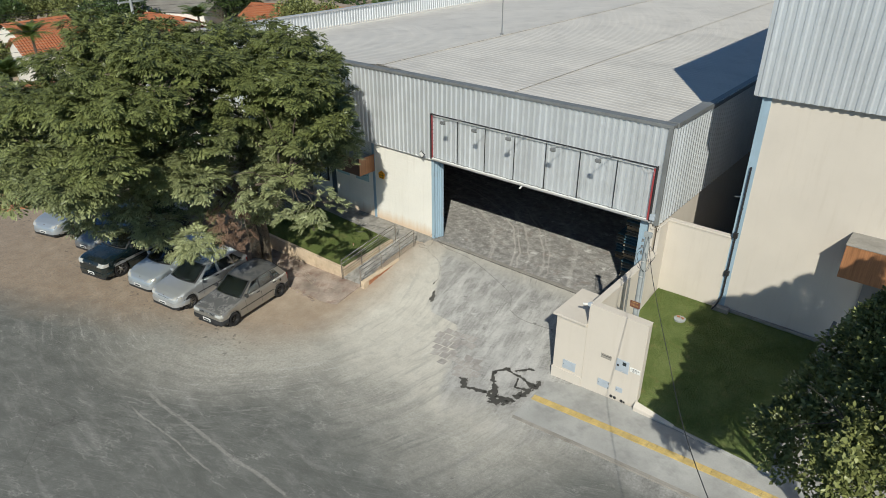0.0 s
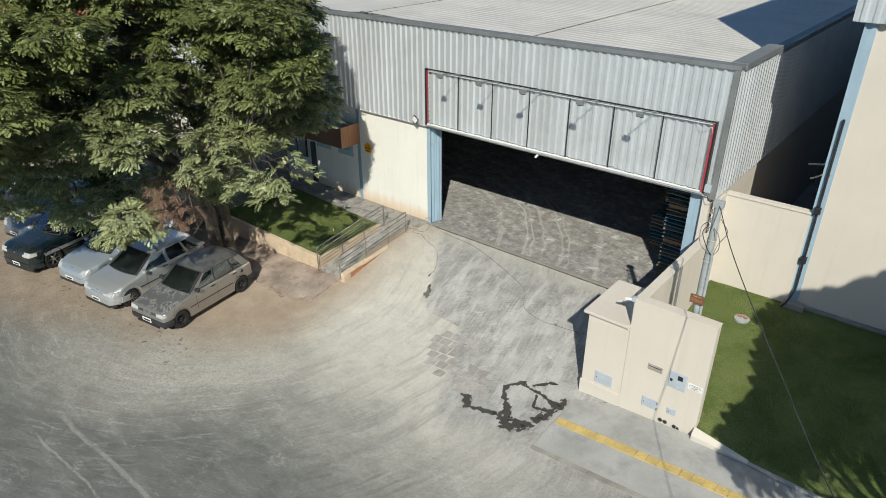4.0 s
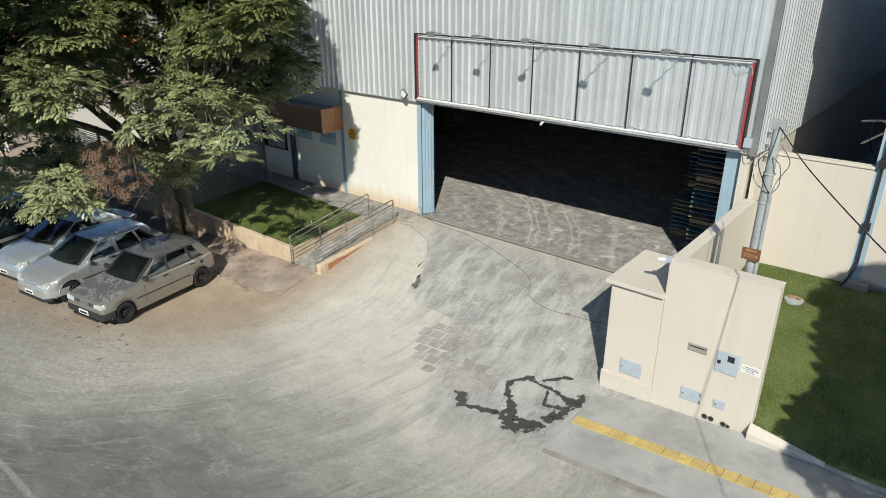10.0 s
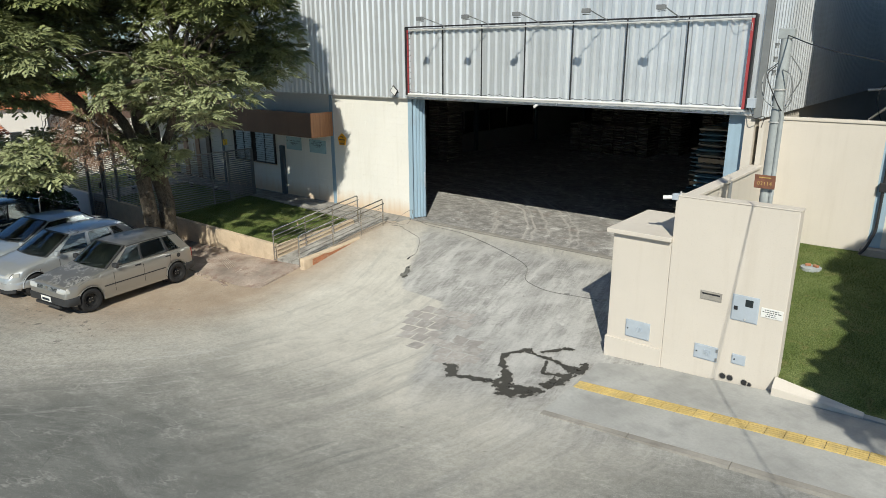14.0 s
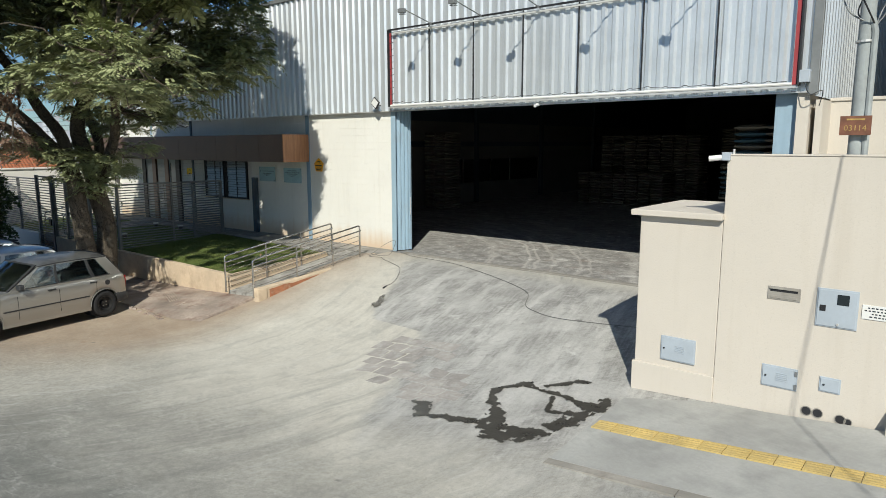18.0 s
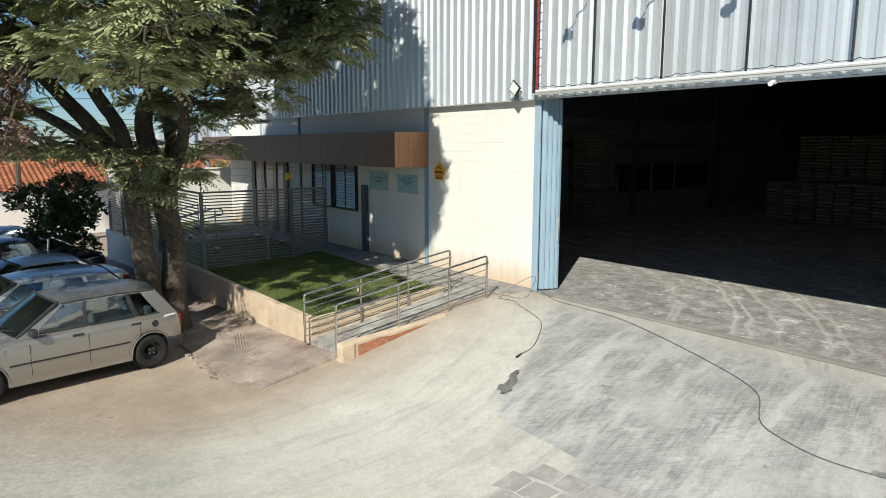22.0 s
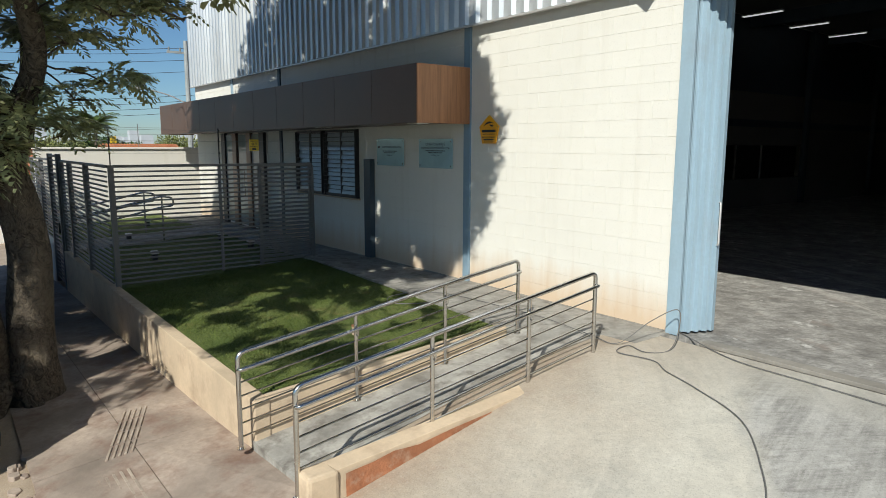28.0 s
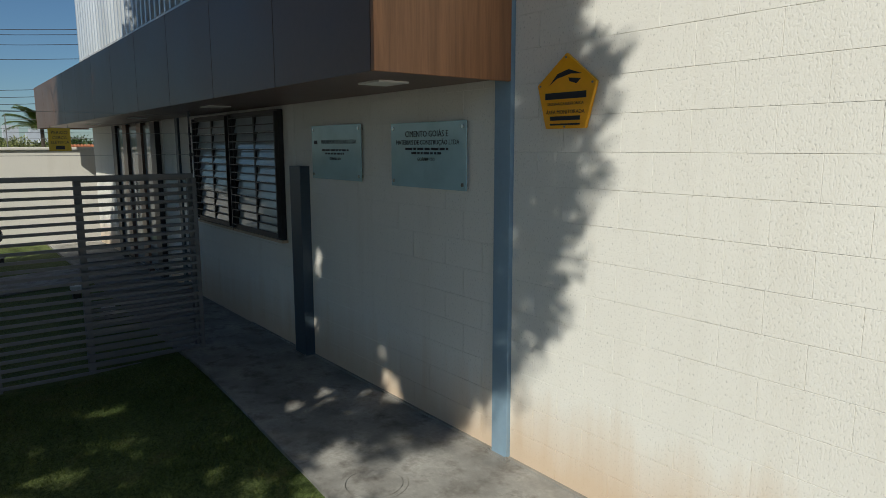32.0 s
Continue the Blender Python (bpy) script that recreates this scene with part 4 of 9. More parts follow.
for i, x in enumerate(xs):
    x1 = min(x + 2.092, -0.2)
    if x1 - x < 0.2:
        continue
    for (y0, y1) in ((-5.228, -4.44), (-6.08, -5.236)):
        part("paving_slab", Shape().slab([(x, y0, pave_z(x, y0)), (x1, y0, pave_z(x1, y0)), (x1, y1, pave_z(x1, y1)), (x, y1, pave_z(x, y1))], 0.3), PAVE, pv)
LIFT = 0.014
for i in range(5):
    y = -5.64 + i * 0.06
    for k in range(6):
        a, b = -1.86 + k * 0.27, -1.86 + k * 0.27 + 0.24
        part("tactile_bar", Shape().slab([(a, y, pave_z(a, y) + LIFT), (b, y, pave_z(b, y) + LIFT), (b, y + 0.022, pave_z(b, y) + LIFT), (a, y + 0.022, pave_z(a, y) + LIFT)], 0.03), BARS, pv)
for i in range(5):
    for k in range(4):
        a, b = -3.32 + k * 0.29, -3.32 + k * 0.29 + 0.26
        ya, yb = -5.12 + i * 0.055 - 0.35 * (a + 3.32), -5.12 + i * 0.055 - 0.35 * (b + 3.32)
        part("tactile_bar", Shape().slab([(a, ya, pave_z(a, ya) + LIFT), (b, yb, pave_z(b, yb) + LIFT), (b, yb + 0.022, pave_z(b, yb) + LIFT), (a, ya + 0.022, pave_z(a, ya) + LIFT)], 0.03), BARS, pv)

rbl = random.Random(23)
for i in range(34):
    x, y = rbl.uniform(-3.0, -0.2), -6.12 + rbl.gauss(-0.03, 0.07)
    w, h = rbl.uniform(0.03, 0.10), rbl.uniform(0.012, 0.03)
    z = pave_z(x, -6.05) - 0.03
    ring = [(x + w * math.cos(a) * rbl.uniform(0.7, 1.1), y + 0.7 * w * math.sin(a) * rbl.uniform(0.7, 1.1), z + h) for a in [2 * math.pi * k / 6 for k in range(6)]]
    part("rubble", Shape().slab(ring, h + 0.08), PAVE, pv, bevel=0.006, segs=1)

# entry ramp with its side kerb
rp = tagged(new("ramp"), "concrete access ramp with a low side kerb of bare red brick", "ramp", kind="structure")
part("ramp_slab", Shape().add([(-1.27, -4.45, -0.545), (-0.13, -4.45, -0.545), (-0.13, RAMP_TOP, 0.0), (-1.27, RAMP_TOP, 0.0), (-1.27, -4.45, -1.0), (-0.13, -4.45, -1.0), (-0.13, RAMP_TOP, -1.0), (-1.27, RAMP_TOP, -1.0)],
                               [(0, 1, 2, 3), (0, 4, 5, 1), (1, 5, 6, 2), (2, 6, 7, 3), (3, 7, 4, 0)]), WALK, rp)
kb = Shape()
kb.add([(-0.13, -4.4, -0.325), (0.045, -4.4, -0.335), (0.045, -2.4, -0.185), (-0.13, -2.4, -0.18), (0.03, -0.66, -0.005), (-0.13, -0.66, 0.004), (-0.13, -4.4, -1.0), (0.07, -4.4, -1.0), (0.06, -0.66, -0.6), (-0.13, -0.66, -0.6), (0.065, -2.4, -0.8), (-0.13, -2.4, -0.8)],
       [(0, 1, 2, 3), (3, 2, 4, 5), (0, 6, 7, 1), (1, 7, 10, 2), (2, 10, 8, 4), (4, 8, 9, 5), (5, 9, 11, 3), (3, 11, 6, 0)])
part("side_kerb", kb, KERB, rp, bevel=0.008)
part("bare_brick", Shape().add([(0.062, -4.24, -0.37), (0.074, -4.24, -0.72), (0.074, -2.95, -0.5), (0.062, -2.75, -0.245), (0.060, -3.2, -0.285), (0.060, -3.55, -0.33), (0.061, -3.8, -0.315), (0.061, -4.0, -0.35)], [(0, 1, 2, 3, 4, 5, 6, 7)]), BRICK, rp)
part("crumbled_end", Shape().box(-0.14, 0.075, -4.56, -4.30, -0.9, -0.322), KERB, rp, bevel=0.03)

solid("walkway", Shape().slab([(-6.8, -1.0, 0.0), (-1.275, -1.33, 0.0), (-1.275, 0.0, 0.005), (-6.8, 0.0, 0.005)], 0.5).slab([(-1.272, -0.655, 0.0), (0.03, -0.655, 0.0), (0.03, 0.0, 0.005), (-1.272, 0.0, 0.005)], 0.5), WALK, "grey concrete walkway along the front wall", "walkway", kind="structure")
wk = tagged(new("walkway_slabs"), "grey concrete slabs of the walkway to the office door", "walkway", kind="structure")
for i in range(9):
    x1 = -6.81 - i * 1.1
    part("walk_slab", Shape().slab([(x1 - 1.09, -1.0, -0.01), (x1, -1.0, -0.01), (x1, 0.0, -0.01), (x1 - 1.09, 0.0, -0.01)], 0.4), WALK, wk)
mh = thing("drain_cover", (-3.84, -0.88, 0.005), 0, "round concrete drain cover set in the walkway", "drain cover")
part("lid", Shape().ring((0, 0, 0), (0, 0, 1), [(0.0, 0), (0.175, 0), (0.175, 0.003), (0.0, 0.004)], 28), WALK, mh)
part("rim", Shape().ring((0, 0, 0), (0, 0, 1), [(0.18, 0), (0.21, 0), (0.21, 0.002), (0.18, 0.003)], 28), WALK, mh)

LAWN_E = -1.33


def lawn_z(x, y):
    t = min(max((y + 4.35) / 3.2, 0), 1)
    return -0.20 + 0.17 * t


lw = Shape()
lx, ly = np.linspace(-17.5, LAWN_E, 70), np.linspace(-4.28, -1.02, 18)
lw.v = [(x, min(y, -1.0 - 0.056 * (x + 6.8) if x > -6.8 else -1.0) if y == ly[-1] else y, lawn_z(x, y) + 0.012 * noise.noise((x * 1.3, y * 1.3, 3))) for y in ly for x in lx]
lw.f = [(j * 70 + i, j * 70 + i + 1, (j + 1) * 70 + i + 1, (j + 1) * 70 + i) for j in range(17) for i in range(69)]
solid("lawn_left", lw, TURF, "mown green lawn bed beside the ramp", "lawn", kind="structure", smooth=60)


def blades(name, count, inside, zf, seed, label, h=(0.014, 0.036), mat=None):
    rng = np.random.default_rng(seed)
    p = inside(rng, count)
    n = len(p)
    z = np.array([zf(a, b) for a, b in p]) - 0.005
    ang, hh, w = rng.uniform(0, 2 * np.pi, n), rng.uniform(h[0], h[1], n), rng.uniform(0.003, 0.006, n)
    lean = rng.uniform(-0.03, 0.03, (n, 2))
    base = np.column_stack([p, z])
    d = np.column_stack([np.cos(ang) * w, np.sin(ang) * w, np.zeros(n)])
    tip = base + np.column_stack([lean, hh])
    v = np.stack([base - d, base + d, tip], 1).reshape(-1, 3)
    me = bpy.data.meshes.new(name)
    me.vertices.add(3 * n)
    me.vertices.foreach_set("co", v.ravel().astype(np.float32))
    me.loops.add(3 * n)
    me.loops.foreach_set("vertex_index", np.arange(3 * n, dtype=np.int32))
    me.polygons.add(n)
    me.polygons.foreach_set("loop_start", np.arange(0, 3 * n, 3, dtype=np.int32))
    me.update()
    me.materials.append(mat or GRASS)
    return tagged(new(name, me), label, "grass", kind="stuff")


def left_lawn(rng, n):
    x, y = rng.uniform(-7.2, LAWN_E + 0.02, n), rng.uniform(-4.27, -1.0, n)
    k = y < -1.03 - 0.056 * (x + 6.8)
    return np.column_stack([x, y])[k]


blades("lawn_grass", 70000, left_lawn, lawn_z, 3, "short green grass blades on the lawn bed")

pl = tagged(new("planter_wall"), "low cream retaining wall round the raised lawn", "retaining wall", kind="structure")
part("wall_front", Shape().box(-12.0, -1.24, -4.44, -4.29, -1.6, -0.17), KERB, pl, bevel=0.012)
part("wall_end", Shape().add([(-1.40, -4.29, -0.17), (-1.25, -4.29, -0.17), (-1.25, -1.36, 0.02), (-1.40, -1.36, 0.02), (-1.40, -4.29, -1.2), (-1.25, -4.29, -1.2), (-1.25, -1.36, -0.5), (-1.40, -1.36, -0.5)],
                              [(0, 1, 2, 3), (0, 4, 5, 1), (1, 5, 6, 2), (2, 6, 7, 3), (3, 7, 4, 0)]), KERB, pl, bevel=0.01)

# ---- stainless handrails of the ramp ----
def ramp_z(y):
    return -0.545 * (RAMP_TOP - y) / (RAMP_TOP + 4.45) if y < RAMP_TOP else 0.0


def handrail(x, ys, label, base):
    hr = thing("handrail", (x, 0, 0), 0, label, "handrail", "handrails of the ramp")
    lo, hi = ys[0], ys[-1]
    H = 0.88
    part("top_tube", Shape().tube(bend([(0, lo, base(lo)), (0, lo, base(lo) + H), (0, hi, base(hi) + H), (0, hi, base(hi))], 0.07), 0.022, 10), STEEL, hr, smooth=60)
    part("hand_tube", Shape().tube(bend([(0, lo, base(lo) + 0.73), (0.05, lo, base(lo) + 0.74), (0.05, hi, base(hi) + 0.75), (0, hi, base(hi) + 0.74)], 0.03), 0.019, 8), STEEL, hr, smooth=60)
    for y in ys[1:-1]:
        part("post", Shape().tube([(0, y, base(y)), (0, y, base(y) + H)], 0.02, 10), STEEL, hr, smooth=60)
        part("bracket", Shape().tube(bend([(0, y, base(y) + 0.67), (0.05, y, base(y) + 0.67), (0.05, y, base(y) + 0.74)], 0.02), 0.007, 5), STEEL, hr)
    for k in range(5):
        h = 0.11 + k * 0.125
        part("bar", Shape().tube([(0, lo, base(lo) + h), (0, hi, base(hi) + h)], 0.008, 6), STEEL, hr)
    for y in ys:
        part("foot_flange", Shape().disc((0, y, base(y) + 0.005), (0, 0, 1), 0.04, 0.012, 12), STEEL, hr)


handrail(-1.22, (-4.58, -3.4, -2.3, -1.22), "stainless tube handrail along the lawn side of the ramp", ramp_z)
handrail(-0.10, (-4.56, -3.3, -2.15, -1.2), "stainless tube handrail on the outer kerb of the ramp", lambda y: ramp_z(y) + 0.02)

# ---- slatted fence ----
def slat_panel(fe, a, b, z0, z1, n):
    a, b = Vector(a), Vector(b)
    u = (b - a).normalized()
    w = Vector((u.y, -u.x, 0)) * 0.012
    for k in range(n):
        z = z0 + (z1 - z0) * k / n
        s = Shape()
        h = 0.028
        s.add([a - w + Vector((0, 0, z)), b - w + Vector((0, 0, z)), b + w + Vector((0, 0, z)), a + w + Vector((0, 0, z)),
               a - w + Vector((0, 0, z + h)), b - w + Vector((0, 0, z + h)), b + w + Vector((0, 0, z + h)), a + w + Vector((0, 0, z + h))],
              [(3, 2, 1, 0), (4, 5, 6, 7), (0, 1, 5, 4), (1, 2, 6, 5), (2, 3, 7, 6), (3, 0, 4, 7)])
        part("slat", s, FENCE, fe)
    s = Shape().box(-0.03, 0.03, 0.0, (b - a).length, 0, 0.045)
    t = part("top_rail", s, FENCE, fe, bevel=0.004)
    t.matrix_basis = pose(a.x, a.y, z1, 0, 0, math.degrees(math.atan2(-u.x, u.y)))


def fence_post(fe, x, y, z0, z1, w=0.045):
    part("post", Shape().box(x - w, x + w, y - w, y + w, z0, z1), FENCE, fe, bevel=0.005)


FT = 1.75
fe = thing("slat_fence", (0, 0, 0), 0, "grey steel fence of close horizontal slats round the forecourt", "fence")
slat_panel(fe, (-7.35, -4.26, 0), (-7.35, -0.80, 0), -0.23, FT, 25)
for y in (-4.30, -2.56, -0.78):
    fence_post(fe, -7.35 if y < -4 else -7.385, y, -0.26, FT + (0.04 if y < -4 else 0.0), 0.04 if y < -4 else 0.022)
part("bottom_rail", Shape().box(-7.38, -7.32, -4.25, -0.82, -0.27, -0.235), FENCE, fe)
fg = thing("fence_gate_leaf", (0, 0, 0), 0, "narrow dark slatted gate leaf behind the fence end", "gate")
slat_panel(fg, (-7.45, -1.78, 0), (-7.45, -0.84, 0), -0.195, FT - 0.02, 25)
fence_post(fg, -7.45, -1.81, -0.25, FT + 0.02, 0.03)
fence_post(fg, -7.45, -0.80, -0.25, FT + 0.02, 0.03)
fe2 = thing("slat_fence", (0, 0, 0), 0, "grey steel slat fence standing on the retaining wall by the pavement", "fence")
slat_panel(fe2, (-12.0, -4.36, 0), (-7.4, -4.36, 0), -0.13, FT, 24)
for x in (-9.2, -11.0, -12.05):
    fence_post(fe2, x, -4.36, -0.18, FT + 0.03)
gt = thing("slat_gate", (0, 0, 0), 0, "tall grey slatted pedestrian gate", "gate")
slat_panel(gt, (-13.35, -4.40, 0), (-12.15, -4.40, 0), -0.95, FT + 0.1, 30)
for x in (-13.4, -12.12):
    fence_post(gt, x, -4.40, -1.05, FT + 0.17, 0.05)
part("lock_box", Shape().box(-12.35, -12.22, -4.48, -4.43, 0.2, 0.42), BLACK, gt)
fe3 = thing("slat_fence", (0, 0, 0), 0, "grey steel slat fence beyond the pedestrian gate", "fence")
slat_panel(fe3, (-17.4, -4.36, 0), (-13.45, -4.36, 0), -0.12, FT, 22)
for x in (-15.4, -17.4):
    fence_post(fe3, x, -4.36, -0.18, FT + 0.03)
pw = tagged(new("planter_wall_far"), "cream retaining wall beyond the pedestrian gate", "retaining wall", kind="structure")
part("wall_front", Shape().box(-17.8, -13.46, -4.47, -4.29, -1.9, -0.17), WHITE_WALL, pw, bevel=0.012)

# boundary wall and inner rails beyond the fence
solid("wall_boundary", Shape().box(-17.7, -17.5, -4.28, 9.0, -2.0, 2.0), WHITE_WALL, "white rendered boundary wall of the forecourt", "wall", kind="structure", bevel=0.01)
solid("wall_boundary_cap", Shape().box(-17.75, -17.45, -4.33, 9.0, 2.0, 2.06), WHITE_WALL, "thin coping on the white boundary wall", "coping", kind="structure", bevel=0.01)
solid("forecourt_path", Shape().slab([(-13.4, -4.28, -0.16), (-11.9, -4.28, -0.16), (-11.9, -1.01, 0.0), (-13.4, -1.01, 0.0)], 0.3), WALK, "grey concrete path across the forecourt lawn", "path", kind="structure")
for i, x in enumerate((-13.5, -11.85)):
    ir = thing("stair_rail", (x, 0, 0), 0, "curved steel stair rail on the forecourt path", "handrail", "forecourt stair rails")
    part("top_tube", Shape().tube(bend([(0, -4.2, -0.1), (0, -4.2, 0.55), (0, -2.4, 0.95), (0, -2.15, 0.9), (0, -2.15, 0.72), (0, -2.4, 0.7), (0, -4.2, 0.3)], 0.08), 0.022, 8), STEEL, ir, smooth=60)
    part("post", Shape().tube([(0, -2.4, -0.08), (0, -2.4, 0.95)], 0.02, 8), STEEL, ir)
for x, y in ((-9.3, -1.3), (-10.9, -1.4), (-12.6, -3.0), (-15.0, -2.0), (-9.5, -3.2)):
    gl_ = thing("garden_light", (x, y, lawn_z(x, y)), 0, "small black garden light with a white top", "garden light", "garden lights on the lawn")
    part("base", Shape().box(-0.05, 0.05, -0.05, 0.05, -0.02, 0.12), BLACK, gl_, bevel=0.008)
    part("head", Shape().box(-0.07, 0.07, -0.07, 0.07, 0.12, 0.18), WHITE, gl_, bevel=0.01)

# ---- canopy over the office front ----
cn = thing("canopy", (0, 0, 0), 0, "long brown box canopy with wood-look end panel", "canopy")
CX0, CX1, CY, CZ0, CZ1 = -16.9, -3.565, -1.0, 2.44, 3.27
part("end_panel", Shape().box(CX1 - 0.03, CX1, CY, -0.035, CZ0, CZ1), TAN, cn, bevel=0.003)
nx = 11
for i in range(nx):
    a = CX0 + (CX1 - 0.033 - CX0) * i / nx
    b = CX0 + (CX1 - 0.033 - CX0) * (i + 1) / nx
    part("front_panel", Shape().box(a + 0.004, b - 0.004, CY, CY + 0.02, CZ0, CZ1), BRONZE, cn, bevel=0.002)
part("end_panel", Shape().box(CX0 - 0.02, CX0, CY, -0.035, CZ0, CZ1), TAN, cn)
part("soffit", Shape().box(CX0, CX1 - 0.03, CY + 0.025, -0.035, CZ0 + 0.02, CZ0 + 0.04), BRONZE, cn)
part("top_sheet", Shape().box(CX0, CX1 - 0.03, CY + 0.03, -0.035, CZ1 - 0.12, CZ1 - 0.09), FLASH, cn)
for x in (-4.25, -7.4, -10.6, -13.8):
    part("recessed_light", Shape().box(x - 0.13, x + 0.13, -0.62, -0.40, CZ0 + 0.008, CZ0 + 0.02), WHITE, cn)


# ---- office windows and door ----
def grille_window(x0, x1, z0, z1):
    w = tagged(new("window"), "office louvre window behind a thin black steel grille", "window", kind="structure")
    w.matrix_basis = pose(0, 0, 0)
    for (a, b, c, d) in ((x0, x1, z1 - 0.045, z1), (x0, x1, z0, z0 + 0.045), (x0, x0 + 0.045, z0 + 0.045, z1 - 0.045), (x1 - 0.045, x1, z0 + 0.045, z1 - 0.045)):
        part("frame", Shape().box(a, b, -0.06, -0.004, c, d), BLACK, w)
    part("window_sill", Shape().box(x0 - 0.03, x1 + 0.03, -0.075, -0.004, z0 - 0.03, z0 - 0.002), KERB, w, bevel=0.004)
    n = 15
    for k in range(n):
        z = z0 + 0.06 + (z1 - z0 - 0.12) * k / (n - 1)
        part("grille_bar", Shape().box(x0 + 0.02, x1 - 0.02, -0.097, -0.087, z - 0.006, z + 0.006), BLACK, w)
    for x in (x0, x1 - 0.02):
        part("grille_side", Shape().box(x, x + 0.02, -0.10, -0.062, z0 + 0.02, z1 - 0.02), BLACK, w)
    cols, rows = 2, 7
    for c in range(cols):
        xa, xb = x0 + 0.05 + (x1 - x0 - 0.1) * c / cols, x0 + 0.05 + (x1 - x0 - 0.1) * (c + 1) / cols
        if c:
            part("mullion", Shape().box(xa - 0.018, xa + 0.018, -0.055, -0.012, z0 + 0.046, z1 - 0.046), BLACK, w)
        for k in range(rows):
            za = z0 + 0.05 + (z1 - z0 - 0.1) * k / rows
            zb = za + (z1 - z0 - 0.1) / rows
            s = Shape()
            s.add([(xa + 0.02, -0.052, za + 0.006), (xb - 0.02, -0.052, za + 0.006), (xb - 0.02, -0.022, zb - 0.004), (xa + 0.02, -0.022, zb - 0.004),
                   (xa + 0.02, -0.047, za + 0.006), (xb - 0.02, -0.047, za + 0.006), (xb - 0.02, -0.017, zb - 0.004), (xa + 0.02, -0.017, zb - 0.004)],
                  [(0, 1, 2, 3), (7, 6, 5, 4), (0, 4, 5, 1), (1, 5, 6, 2), (2, 6, 7, 3), (3, 7, 4, 0)])
            part("louvre_pane", s, LOUVRE, w)
    part("blind", Shape().box(x0 + 0.05, x1 - 0.05, -0.010, -0.006, z0 + 0.04, z1 - 0.04), WHITE, w)


grille_window(-8.22, -6.92, 1.1, 2.43)
grille_window(-9.55, -8.32, 1.1, 2.43)
dr = tagged(new("door_office"), "glazed office door in a dark frame", "door", kind="structure")
part("frame", Shape().box(-14.3, -11.3, -0.02, 0.0, 0.0, 2.44), WHITE_WALL, dr)
for x in (-14.2, -13.35, -12.35, -11.5):
    part("jamb", Shape().box(x - 0.14, x + 0.14, -0.10, -0.022, 0.0, 2.44), BLACK if x > -12 or x < -14 else BRONZE, dr)
for x in (-13.78, -12.85, -11.93):
    part("leaf_glass", Shape().box(x - 0.28, x + 0.28, -0.06, -0.04, 0.05, 2.40), PANE, dr)
for x in (-13.1, -12.6):
    part("pull_handle", Shape().tube([(x, -0.12, 0.8), (x, -0.12, 1.5)], 0.015, 8), STEEL, dr)


# ---- plaques and signs ----
def bars(parent, x0, x1, z, h, y, mat, gaps=3, seed=1):
    """Unreadable or private writing as plain bars."""
    rng = random.Random(seed)
    x = x0
    while x < x1 - 0.01:
        w = min(rng.uniform(0.03, 0.09) * (x1 - x0) / 0.5, x1 - x)
        part("print_bar", Shape().box(x, x + w, y - 0.001, y, z - h / 2, z + h / 2), mat, parent)
        x += w + 0.014


def plaque(x0, x1, z0, z1, lines, label):
    p = thing("wall_plaque", ((x0 + x1) / 2, -0.035, (z0 + z1) / 2), 0, label, "plaque", "glass plaques under the canopy")
    w, h = (x1 - x0) / 2, (z1 - z0) / 2
    part("glass", Shape().box(-w, w, 0.0, 0.008, -h, h), PLAQUE, p, bevel=0.002)
    for sx in (-1, 1):
        for sz in (-1, 1):
            part("standoff", Shape().disc((sx * (w - 0.035), 0.012, sz * (h - 0.04)), (0, 1, 0), 0.014, 0.04, 10), STEEL, p)
    for kind, text, size, z in lines:
        if kind == "t":
            writing(text, size, INK, p, (0, -0.002, z), (90, 0, 0))
        elif kind == "bt":
            t = writing(text, size, INK, p, (0.055, -0.002, z), (90, 0, 0))
            part("print_bar", Shape().box(-w + 0.05, -w + 0.115, -0.003, -0.002, z - size * 0.32, z + size * 0.32), INK, p)
        else:
            bars(p, -size, size, z, 0.016, -0.002, INK, seed=int(z * 1000) + 7)


plaque(-4.89, -3.985, 1.755, 2.225, (("t", "CIMENTO GOIÁS E", 0.062, 0.15), ("t", "MATERIAIS DE CONSTRUÇÃO LTDA", 0.047, 0.09), ("b", "", 0.26, 0.045), ("b", "", 0.18, 0.015), ("t", "GOIÂNIA - GO", 0.032, -0.03)),
       "pale blue glass plaque with dark lettering")
plaque(-6.23, -5.345, 1.765, 2.24, (("bt", "TRANSPORTES GOIÁS LTDA", 0.05, 0.09), ("b", "", 0.24, 0.02), ("b", "", 0.18, -0.01), ("t", "GOIÂNIA - GO", 0.03, -0.055)),
       "pale blue glass plaque with dark lettering beside the window")

sg = thing("alarm_sign", (-3.125, -0.025, 2.34), 0, "orange five-sided alarm company sign on the block wall", "sign")
five = [(-0.145, -0.19), (0.145, -0.19), (0.215, 0.055), (0.0, 0.22), (-0.215, 0.055)]
part("board", Shape().add([(x, -0.012, z) for x, z in five] + [(x, 0.012, z) for x, z in five], [(0, 1, 2, 3, 4), (9, 8, 7, 6, 5)] + [(i, i + 5, (i + 1) % 5 + 5, (i + 1) % 5) for i in range(5)]), SIGN, sg, bevel=0.006)
part("name_bar", Shape().box(-0.15, 0.15, -0.0145, -0.013, -0.028, 0.008), INK, sg)
part("emblem", Shape().add([(-0.12, -0.014, 0.05), (-0.06, -0.014, 0.11), (0.02, -0.014, 0.13), (0.12, -0.014, 0.10), (0.04, -0.014, 0.105), (-0.06, -0.014, 0.085)], [(0, 1, 2, 3, 4, 5)]), INK, sg)
